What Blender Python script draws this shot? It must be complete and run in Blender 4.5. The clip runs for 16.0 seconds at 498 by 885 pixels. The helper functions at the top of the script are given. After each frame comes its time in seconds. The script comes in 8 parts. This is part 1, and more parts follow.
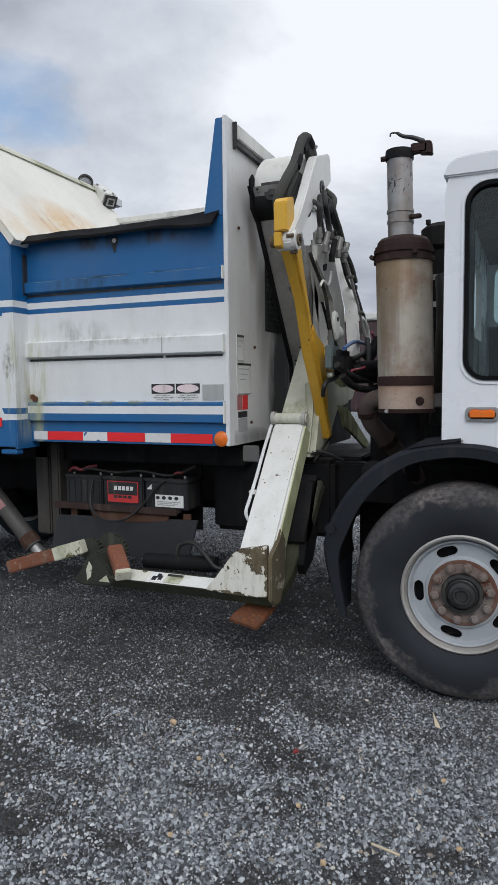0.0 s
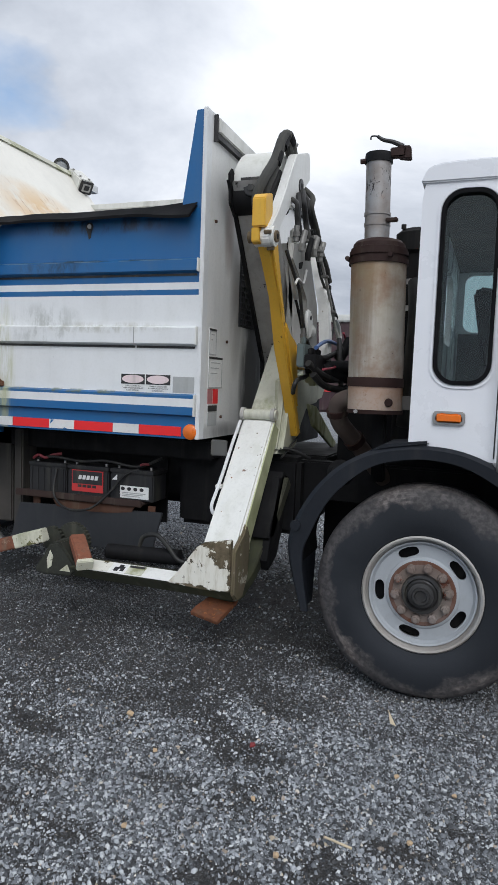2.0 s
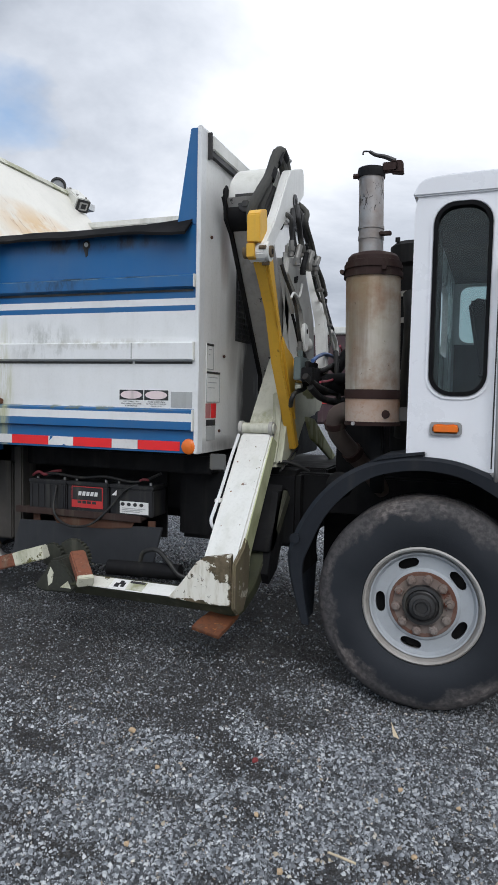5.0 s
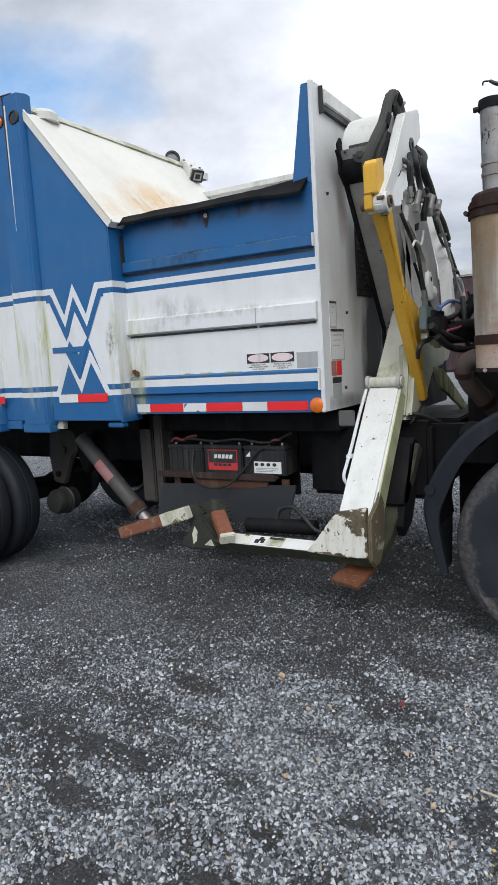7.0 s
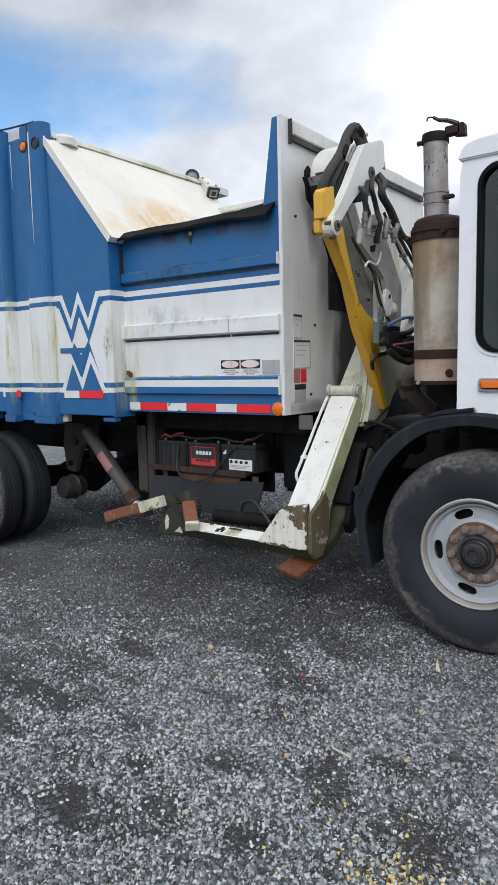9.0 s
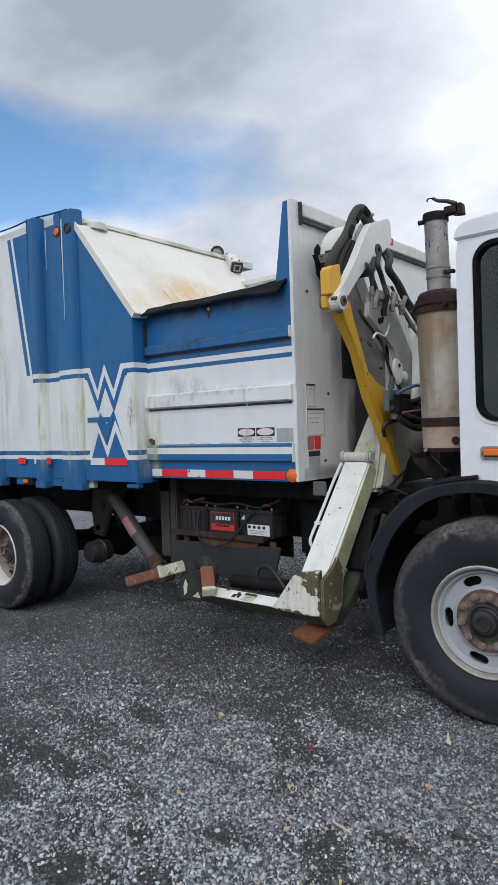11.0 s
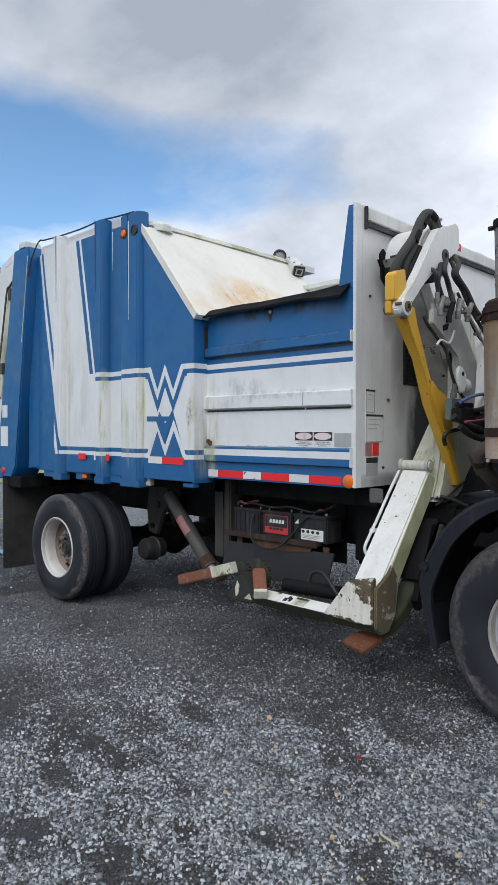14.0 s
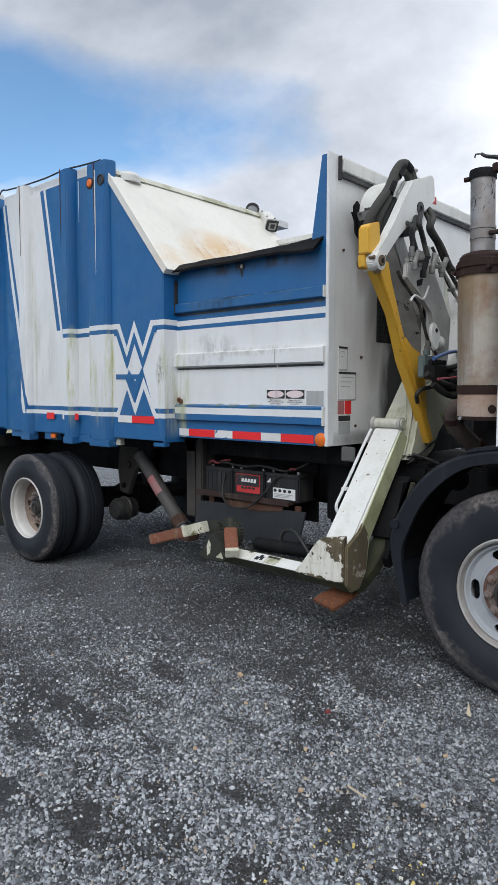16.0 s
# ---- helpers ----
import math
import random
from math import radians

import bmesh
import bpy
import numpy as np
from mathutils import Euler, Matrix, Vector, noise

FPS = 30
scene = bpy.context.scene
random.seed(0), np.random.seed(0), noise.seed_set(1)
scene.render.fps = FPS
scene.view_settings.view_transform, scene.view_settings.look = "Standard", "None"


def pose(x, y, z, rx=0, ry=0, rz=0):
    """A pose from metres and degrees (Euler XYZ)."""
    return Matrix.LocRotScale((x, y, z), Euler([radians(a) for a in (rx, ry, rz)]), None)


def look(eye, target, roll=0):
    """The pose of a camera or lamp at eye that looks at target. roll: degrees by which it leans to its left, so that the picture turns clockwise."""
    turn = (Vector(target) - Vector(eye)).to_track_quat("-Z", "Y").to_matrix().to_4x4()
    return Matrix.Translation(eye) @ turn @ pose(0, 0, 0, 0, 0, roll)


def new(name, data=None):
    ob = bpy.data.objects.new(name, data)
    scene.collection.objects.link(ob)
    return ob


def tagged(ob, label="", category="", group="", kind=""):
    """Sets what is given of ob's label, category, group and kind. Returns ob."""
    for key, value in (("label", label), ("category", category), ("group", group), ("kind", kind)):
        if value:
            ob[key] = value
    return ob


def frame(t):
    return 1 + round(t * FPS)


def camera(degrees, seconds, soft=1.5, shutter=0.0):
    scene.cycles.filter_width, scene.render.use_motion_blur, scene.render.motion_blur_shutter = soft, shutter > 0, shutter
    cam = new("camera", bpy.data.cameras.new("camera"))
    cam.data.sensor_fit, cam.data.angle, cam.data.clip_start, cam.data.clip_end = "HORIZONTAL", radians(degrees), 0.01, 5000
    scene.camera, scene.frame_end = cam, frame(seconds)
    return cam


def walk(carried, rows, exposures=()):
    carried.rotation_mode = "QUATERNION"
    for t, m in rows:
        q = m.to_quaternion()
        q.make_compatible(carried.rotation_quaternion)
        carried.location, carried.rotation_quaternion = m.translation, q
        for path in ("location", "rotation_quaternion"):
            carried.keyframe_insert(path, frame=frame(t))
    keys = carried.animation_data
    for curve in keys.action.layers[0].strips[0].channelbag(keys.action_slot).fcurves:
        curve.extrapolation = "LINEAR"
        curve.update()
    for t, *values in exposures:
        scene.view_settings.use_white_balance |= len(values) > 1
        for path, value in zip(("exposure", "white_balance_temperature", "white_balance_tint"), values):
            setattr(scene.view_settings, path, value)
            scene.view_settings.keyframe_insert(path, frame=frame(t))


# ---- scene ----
cam = camera(40.6, 16.0, 1.45)
PATH = [
    (0, (1.58, -3.439, 1.461), (0.807, -1.602, 1.297), -0.6),
    (0.5, (1.581, -3.456, 1.448), (0.867, -1.594, 1.291), -0.3),
    (1, (1.585, -3.465, 1.46), (0.906, -1.588, 1.332), 1.2),
    (1.5, (1.579, -3.46, 1.461), (0.906, -1.582, 1.329), 1.3),
    (2, (1.564, -3.448, 1.45), (0.888, -1.574, 1.278), 2.1),
    (2.5, (1.56, -3.444, 1.45), (0.849, -1.584, 1.263), 2.4),
    (3, (1.562, -3.447, 1.454), (0.853, -1.585, 1.275), 2.7),
    (3.5, (1.561, -3.45, 1.453), (0.846, -1.59, 1.29), 3.0),
    (5.8, (1.586, -3.462, 1.457), (0.889, -1.591, 1.335), -0.5),
    (6, (1.578, -3.465, 1.468), (0.837, -1.612, 1.329), -0.9),
    (6.5, (1.576, -3.483, 1.472), (0.695, -1.697, 1.292), -2.3),
    (7, (1.585, -3.539, 1.465), (0.576, -1.831, 1.215), -3.4),
    (7.5, (1.763, -3.555, 1.453), (0.648, -1.906, 1.251), -1.5),
    (8, (1.998, -3.512, 1.438), (0.838, -1.902, 1.191), -0.8),
    (8.5, (2.177, -3.544, 1.422), (1.034, -1.919, 1.187), -0.7),
    (9, (2.325, -3.516, 1.446), (1.145, -1.917, 1.219), -1.3),
    (9.5, (2.443, -3.495, 1.453), (1.222, -1.919, 1.297), -2.1),
    (9.7, (2.465, -3.489, 1.46), (1.163, -1.975, 1.332), -2.0),
    (11.8, (2.52, -3.505, 1.493), (1.266, -1.948, 1.47), -1.8),
    (12, (2.495, -3.497, 1.479), (1.216, -1.963, 1.372), -0.7),
    (12.5, (2.496, -3.49, 1.479), (1.256, -1.923, 1.421), -1.0),
    (13, (2.509, -3.493, 1.494), (1.205, -1.978, 1.421), -0.4),
    (13.5, (2.493, -3.499, 1.478), (1.166, -2.003, 1.439), -0.2),
    (14, (2.499, -3.517, 1.484), (1.104, -2.084, 1.453), 0.1),
    (14.5, (2.494, -3.523, 1.476), (1.055, -2.135, 1.45), -0.1),
    (15, (2.497, -3.527, 1.475), (1.087, -2.109, 1.438), 0.1),
    (15.5, (2.503, -3.524, 1.473), (1.105, -2.094, 1.453), -0.6),
    (16, (2.472, -3.453, 1.465), (1.135, -1.973, 1.318), 0.1),
]
walk(cam, [(t, look(eye, target, roll)) for t, eye, target, roll in PATH],
     exposures=[(0, -0.17, 6150, 10), (0.5, -0.10, 6150, 10), (2, -0.01, 6100, 10), (3.5, 0.14, 6100, 10), (6, -0.05, 6100, 10), (7, 0.17, 6150, 10), (9, 0.15, 6200, 10), (9.5, 0.05, 6150, 10), (12, -0.07, 6050, 10), (13, 0.01, 6050, 10), (14.5, 0.0, 6050, 10), (16, 0.03, 6100, 10)])

# ---- world and sun ----
world = bpy.data.worlds.new("sky")
scene.world = world
world.use_nodes = True
wn, wl = world.node_tree.nodes, world.node_tree.links
wn.clear()


def wnode(kind, **values):
    n = wn.new(kind)
    for k, v in values.items():
        n.inputs[k].default_value = v
    return n


sky = wn.new("ShaderNodeTexSky")
sky.sky_type = "NISHITA"
sky.sun_disc = False
sky.sun_elevation = radians(43)
sky.sun_rotation = radians(152)
sky.altitude, sky.air_density, sky.dust_density, sky.ozone_density = 800, 1.0, 0.0, 1.6
SKY_STRENGTH = 0.15
coord = wn.new("ShaderNodeTexCoord")
# flatten the direction on to a cloud deck, so that clouds draw together towards the horizon
sep = wn.new("ShaderNodeSeparateXYZ")
wl.new(coord.outputs["Generated"], sep.inputs[0])
lift = wn.new("ShaderNodeMath"); lift.operation = "ADD"; lift.inputs[1].default_value = 0.28
wl.new(sep.outputs["Z"], lift.inputs[0])
clampz = wn.new("ShaderNodeMath"); clampz.operation = "MAXIMUM"; clampz.inputs[1].default_value = 0.06
wl.new(lift.outputs[0], clampz.inputs[0])
px = wn.new("ShaderNodeMath"); px.operation = "DIVIDE"
py = wn.new("ShaderNodeMath"); py.operation = "DIVIDE"
wl.new(sep.outputs["X"], px.inputs[0]); wl.new(clampz.outputs[0], px.inputs[1])
wl.new(sep.outputs["Y"], py.inputs[0]); wl.new(clampz.outputs[0], py.inputs[1])
deck = wn.new("ShaderNodeCombineXYZ")
wl.new(px.outputs[0], deck.inputs[0]); wl.new(py.outputs[0], deck.inputs[1])
shape = wnode("ShaderNodeTexNoise", Scale=1.3, Detail=7.0, Roughness=0.54, Distortion=0.25)
wl.new(deck.outputs[0], shape.inputs["Vector"])
shade = wnode("ShaderNodeTexNoise", Scale=1.0, Detail=7.0, Roughness=0.57, Distortion=0.2)
offs = wnode("ShaderNodeVectorMath"); offs.operation = "ADD"; offs.inputs[1].default_value = (7.3, 2.1, 4.0)
wl.new(deck.outputs[0], offs.inputs[0]); wl.new(offs.outputs[0], shade.inputs["Vector"])
# cover: more cloud towards +x and overhead, gaps low down towards -x
east = wn.new("ShaderNodeMath"); east.operation = "MULTIPLY_ADD"; east.inputs[1].default_value = 2.5; east.inputs[2].default_value = 1.62
wl.new(sep.outputs["X"], east.inputs[0])
high = wn.new("ShaderNodeMath"); high.operation = "MULTIPLY_ADD"; high.inputs[1].default_value = 0.06
wl.new(sep.outputs["Z"], high.inputs[0]); wl.new(east.outputs[0], high.inputs[2])
cover = wn.new("ShaderNodeMath"); cover.operation = "ADD"
low = wn.new("ShaderNodeMapRange"); low.interpolation_type = "SMOOTHSTEP"
low.inputs["From Min"].default_value, low.inputs["From Max"].default_value = 0.33, 0.24
low.inputs["To Min"].default_value, low.inputs["To Max"].default_value = 0.0, 0.40
wl.new(sep.outputs["Z"], low.inputs["Value"])
upper = wn.new("ShaderNodeMapRange"); upper.interpolation_type = "SMOOTHSTEP"
upper.inputs["From Min"].default_value, upper.inputs["From Max"].default_value = 0.39, 0.50
upper.inputs["To Min"].default_value, upper.inputs["To Max"].default_value = 0.0, 0.50
wl.new(sep.outputs["Z"], upper.inputs["Value"])
banks = wn.new("ShaderNodeMath"); banks.operation = "ADD"
wl.new(low.outputs[0], banks.inputs[0]); wl.new(upper.outputs[0], banks.inputs[1])
base_cover = wn.new("ShaderNodeMath"); base_cover.operation = "ADD"
wl.new(high.outputs[0], base_cover.inputs[0]); wl.new(banks.outputs[0], base_cover.inputs[1])
billow = wn.new("ShaderNodeMath"); billow.operation = "MULTIPLY_ADD"; billow.inputs[1].default_value = 1.5; billow.inputs[2].default_value = -0.25
wl.new(shape.outputs["Fac"], billow.inputs[0])
wl.new(billow.outputs[0], cover.inputs[0]); wl.new(base_cover.outputs[0], cover.inputs[1])
mask = wn.new("ShaderNodeValToRGB")
mask.color_ramp.elements[0].position, mask.color_ramp.elements[1].position = 0.30, 0.60
mask.color_ramp.elements[0].color = (0.08, 0.08, 0.08, 1)
wl.new(cover.outputs[0], mask.inputs[0])
# brighter high up towards +x, where the sun stands behind the cloud; greyer high up towards -x
glow = wn.new("ShaderNodeMath"); glow.operation = "MULTIPLY_ADD"; glow.inputs[1].default_value = -0.12; glow.inputs[2].default_value = -0.49
wl.new(sep.outputs["X"], glow.inputs[0])
ahead = wn.new("ShaderNodeMath"); ahead.operation = "ADD"; ahead.inputs[1].default_value = 0.63
wl.new(sep.outputs["X"], ahead.inputs[0])
ahead0 = wn.new("ShaderNodeMath"); ahead0.operation = "MAXIMUM"; ahead0.inputs[1].default_value = 0.0
wl.new(ahead.outputs[0], ahead0.inputs[0])
rise = wn.new("ShaderNodeMath"); rise.operation = "MULTIPLY_ADD"; rise.inputs[1].default_value = 6.0; rise.inputs[2].default_value = -0.75
wl.new(ahead0.outputs[0], rise.inputs[0])
climb = wn.new("ShaderNodeMath"); climb.operation = "MULTIPLY_ADD"
above = wn.new("ShaderNodeMath"); above.operation = "SUBTRACT"; above.inputs[1].default_value = 0.25
wl.new(sep.outputs["Z"], above.inputs[0])
wl.new(rise.outputs[0], climb.inputs[0]); wl.new(above.outputs[0], climb.inputs[1]); wl.new(glow.outputs[0], climb.inputs[2])
lit = wn.new("ShaderNodeMath"); lit.operation = "MULTIPLY_ADD"; lit.inputs[1].default_value = 1.7
wl.new(shade.outputs["Fac"], lit.inputs[0]); wl.new(climb.outputs[0], lit.inputs[2])
tone = wn.new("ShaderNodeValToRGB")
tone.color_ramp.elements.new(0.5)
for stop, (at, colour) in zip(tone.color_ramp.elements, ((0.12, (0.42, 0.45, 0.50)), (0.38, (0.74, 0.76, 0.80)), (0.60, (1.05, 1.05, 1.06)))):
    stop.position, stop.color = at, (*colour, 1)
wl.new(lit.outputs[0], tone.inputs[0])
blue = wn.new("ShaderNodeVectorMath"); blue.operation = "MULTIPLY"; blue.inputs[1].default_value = (0.88 * SKY_STRENGTH, 1.10 * SKY_STRENGTH, 1.12 * SKY_STRENGTH)
wl.new(sky.outputs[0], blue.inputs[0])
both = wn.new("ShaderNodeMix"); both.data_type = "RGBA"
wl.new(mask.outputs["Color"], both.inputs["Factor"]); wl.new(blue.outputs[0], both.inputs["A"]); wl.new(tone.outputs["Color"], both.inputs["B"])
bg = wnode("ShaderNodeBackground", Strength=1.0)
wl.new(both.outputs["Result"], bg.inputs["Color"])
wl.new(bg.outputs[0], wn.new("ShaderNodeOutputWorld").inputs[0])

sun = new("sun", bpy.data.lights.new("sun", "SUN"))
sun.data.energy, sun.data.angle, sun.data.color = 1.25, radians(32), (1.0, 0.98, 0.95)
sun.matrix_basis = look((2.6, -5.0, 5.2), (0, 0, 0))

# ---- materials ----


class Nodes:
    """A few words to write a node material with."""

    def __init__(self, name):
        self.m = bpy.data.materials.new(name)
        self.m.use_nodes = True
        self.t = self.m.node_tree
        self.b = self.t.nodes["Principled BSDF"]
        tc = self.t.nodes.new("ShaderNodeTexCoord")
        self.co = tc.outputs["Object"]
        self._xyz = None

    def xyz(self):
        if self._xyz is None:
            s = self.t.nodes.new("ShaderNodeSeparateXYZ")
            self.t.links.new(self.co, s.inputs[0])
            self._xyz = s.outputs
        return self._xyz

    def put(self, socket, value):
        if isinstance(value, bpy.types.NodeSocket):
            self.t.links.new(value, socket)
        else:
            socket.default_value = value

    def math(self, op, a, b=0.0, c=0.0):
        n = self.t.nodes.new("ShaderNodeMath")
        n.operation = op
        for i, v in enumerate((a, b, c)):
            self.put(n.inputs[i], v)
        return n.outputs[0]

    def stretch(self, s):
        n = self.t.nodes.new("ShaderNodeMapping")
        self.put(n.inputs["Vector"], self.co)
        n.inputs["Scale"].default_value = s
        return n.outputs[0]

    def noise(self, scale, detail=4.0, rough=0.55, lo=0.35, hi=0.65, co=None, distort=0.0):
        n = self.t.nodes.new("ShaderNodeTexNoise")
        self.put(n.inputs["Vector"], co or self.co)
        n.inputs["Scale"].default_value, n.inputs["Detail"].default_value = scale, detail
        n.inputs["Roughness"].default_value, n.inputs["Distortion"].default_value = rough, distort
        r = self.t.nodes.new("ShaderNodeMapRange")
        r.interpolation_type = "SMOOTHSTEP"
        self.put(r.inputs["Value"], n.outputs["Fac"])
        r.inputs["From Min"].default_value, r.inputs["From Max"].default_value = lo, hi
        return r.outputs["Result"]

    def mix(self, fac, a, b, how="MIX"):
        n = self.t.nodes.new("ShaderNodeMix")
        n.data_type, n.blend_type = "RGBA", how
        self.put(n.inputs["Factor"], fac)
        for key, v in (("A", a), ("B", b)):
            self.put(n.inputs[key], v if isinstance(v, bpy.types.NodeSocket) else (*v[:3], 1))
        return n.outputs["Result"]

    def bump(self, height, strength, distance):
        n = self.t.nodes.new("ShaderNodeBump")
        self.put(n.inputs["Height"], height)
        n.inputs["Strength"].default_value, n.inputs["Distance"].default_value = strength, distance
        self.t.links.new(n.outputs[0], self.b.inputs["Normal"])

    def done(self, colour, rough, metal=0.0, spec=0.5):
        self.put(self.b.inputs["Base Color"], colour if isinstance(colour, bpy.types.NodeSocket) else (*colour, 1))
        self.put(self.b.inputs["Roughness"], rough)
        self.put(self.b.inputs["Metallic"], metal)
        self.b.inputs["Specular IOR Level"].default_value = spec
        return self.m


def weathered(n, colour, dirt=(0.12, 0.11, 0.09), amount=0.35, streak=0.4, chips=0.0, chip=(0.12, 0.05, 0.025), moss=0.0, grain=0.10, size=9.0):
    """Dust, rain streaks, chips and algae over a painted colour. Returns the colour and the chip mask."""
    c = n.mix(n.math("MULTIPLY", n.noise(1.7, 6, 0.6, 0.4, 0.75), amount), colour, dirt)
    runs = n.noise(1.0, 5, 0.6, 0.5, 0.78, n.stretch((14, 14, 0.9)))
    c = n.mix(n.math("MULTIPLY", runs, streak), c, (0.16, 0.15, 0.11))
    c = n.mix(n.math("MULTIPLY", n.noise(60, 3, 0.6, 0.45, 0.8), grain), c, dirt)
    if moss:
        patch = n.noise(1.0, 6, 0.62, 0.48, 0.7, n.stretch((7, 7, 2.4)))
        c = n.mix(n.math("MULTIPLY", patch, moss), c, (0.19, 0.20, 0.06))
    mark = 0.0
    if chips:
        mark = n.noise(size, 7, 0.7, 0.70 - chips * 0.3, 0.74 - chips * 0.3)
        c = n.mix(mark, c, n.mix(n.noise(40, 4), chip, [v * 0.45 for v in chip]))
    return c, mark


def paint(name, colour, rough=0.38, metal=0.0, spec=0.5, **kw):
    n = Nodes(name)
    c, mark = weathered(n, colour, **kw)
    n.bump(n.noise(18, 6, 0.6, 0.2, 0.8), 0.12, 0.004)
    r = n.math("MULTIPLY_ADD", n.noise(6, 5, 0.6, 0.3, 0.7), 0.22, rough)
    return n.done(c, r, metal, spec)


BLUE, WHITE = (0.009, 0.116, 0.315), (0.78, 0.79, 0.79)
white_paint = paint("worn_white_paint", WHITE, 0.4, amount=0.16, streak=0.16, moss=0.06)
white_front = paint("worn_white_paint_sooty", (0.70, 0.70, 0.66), 0.42, amount=0.35, streak=0.3, moss=0.12)
white_mossy = paint("mossy_white_paint", (0.62, 0.62, 0.52), 0.5, amount=0.35, streak=0.45, moss=0.75)
white_cab = paint("clean_white_cab_paint", (0.80, 0.81, 0.84), 0.2, amount=0.05, streak=0.02, grain=0.0)
white_chipped = paint("chipped_white_paint", (0.78, 0.78, 0.74), 0.42, amount=0.10, streak=0.12, chips=0.07, chip=(0.2, 0.08, 0.03), moss=0.14)
white_scraped = paint("scraped_white_paint", (0.72, 0.71, 0.63), 0.55, amount=0.25, streak=0.2, chips=0.60, chip=(0.13, 0.105, 0.04), moss=0.4)
blue_paint = paint("faded_blue_paint", BLUE, 0.36, dirt=(0.10, 0.15, 0.22), amount=0.3, streak=0.12, chips=0.03, chip=(0.03, 0.035, 0.04))
yellow_paint = paint("chipped_yellow_paint", (0.72, 0.41, 0.035), 0.4, dirt=(0.2, 0.12, 0.03), amount=0.25, streak=0.25, chips=0.1, chip=(0.16, 0.07, 0.03))
cylinder_grey = paint("greasy_cylinder_grey", (0.085, 0.080, 0.076), 0.5, dirt=(0.045, 0.038, 0.034), amount=0.7, streak=0.5)
grey_grimy = paint("grimy_grey_paint", (0.20, 0.19, 0.175), 0.55, dirt=(0.06, 0.05, 0.045), amount=0.7, streak=0.5, chips=0.2, chip=(0.1, 0.06, 0.04))
rust = paint("rusted_steel", (0.22, 0.075, 0.028), 0.8, dirt=(0.08, 0.035, 0.02), amount=0.9, streak=0.4, chips=0.4, chip=(0.34, 0.13, 0.04), grain=0.7, size=24.0)
dark_rust = paint("old_dark_rust", (0.085, 0.038, 0.022), 0.8, dirt=(0.035, 0.022, 0.016), amount=0.7, streak=0.4)
shelf_rust = paint("dark_rusted_shelf", (0.035, 0.018, 0.014), 0.75, dirt=(0.03, 0.02, 0.016), amount=0.6, streak=0.3)
rust_red = paint("rusty_red_steel", (0.24, 0.085, 0.045), 0.75, dirt=(0.085, 0.04, 0.025), amount=0.9, streak=0.8, chips=0.28, chip=(0.30, 0.20, 0.14), grain=0.6, size=22.0)
wet_brown = paint("mud_caked_steel", (0.135, 0.098, 0.06), 0.85, dirt=(0.10, 0.09, 0.05), amount=0.8, streak=0.3, chips=0.25, chip=(0.45, 0.42, 0.3))
chassis_black = paint("greasy_black_steel", (0.005, 0.005, 0.006), 0.62, spec=0.25, dirt=(0.016, 0.015, 0.014), amount=0.35, streak=0.08)
plate_black = paint("painted_black_plate", (0.025, 0.027, 0.031), 0.45, dirt=(0.045, 0.045, 0.05), amount=0.5, streak=0.1)
moss_leg = paint("mossy_dark_steel", (0.035, 0.036, 0.022), 0.7, dirt=(0.10, 0.11, 0.045), amount=0.8, streak=0.4)
rubber_hose = paint("oily_rubber_hose", (0.011, 0.011, 0.011), 0.5, dirt=(0.035, 0.033, 0.03), amount=0.5)
flap_black = paint("torn_black_rubber", (0.006, 0.006, 0.007), 0.75, spec=0.15, dirt=(0.012, 0.012, 0.012), amount=0.4, streak=0.0)
fender_plastic = paint("black_plastic", (0.008, 0.0105, 0.0155), 0.55, spec=0.35, dirt=(0.02, 0.023, 0.03), amount=0.4, streak=0.06)
rim_grey = paint("painted_steel_rim", (0.38, 0.405, 0.43), 0.42, dirt=(0.19, 0.185, 0.18), amount=0.5, streak=0.0)
rim_lip = paint("rust_tinged_rim_lip", (0.40, 0.39, 0.37), 0.5, dirt=(0.17, 0.125, 0.09), amount=0.8, streak=0.0, chips=0.1)
rim_white = paint("dirty_white_rim", (0.66, 0.65, 0.62), 0.45, dirt=(0.25, 0.18, 0.13), amount=0.5, streak=0.3, chips=0.12)
hub_rust = paint("rusty_hub", (0.17, 0.125, 0.105), 0.75, dirt=(0.27, 0.25, 0.235), amount=0.8, chips=0.42, chip=(0.15, 0.05, 0.028))
hub_ring_rust = paint("flaking_hub_rust", (0.12, 0.05, 0.03), 0.85, dirt=(0.24, 0.2, 0.18), amount=0.7, streak=0.0, chips=0.35, chip=(0.2, 0.07, 0.03))
hub_dark = paint("greasy_hub", (0.020, 0.020, 0.021), 0.35, dirt=(0.07, 0.065, 0.06), amount=0.6)
bare_steel = paint("scratched_bare_steel", (0.42, 0.41, 0.40), 0.35, 0.8, amount=0.3)
fitting_steel = paint("greasy_plated_fitting", (0.24, 0.235, 0.22), 0.42, 0.55, dirt=(0.05, 0.045, 0.04), amount=0.9, streak=0.3, grain=0.4)
chrome = paint("chrome_rod", (0.75, 0.76, 0.78), 0.08, 1.0, amount=0.05, streak=0.0)
decal_white = paint("white_decal", (0.78, 0.78, 0.76), 0.4, amount=0.15, streak=0.1)
decal_grey = paint("faded_grey_decal", (0.42, 0.43, 0.42), 0.5, amount=0.3)
decal_black = paint("black_decal", (0.02, 0.02, 0.022), 0.45, amount=0.2)
decal_red = paint("red_decal", (0.55, 0.035, 0.035), 0.4, amount=0.2)
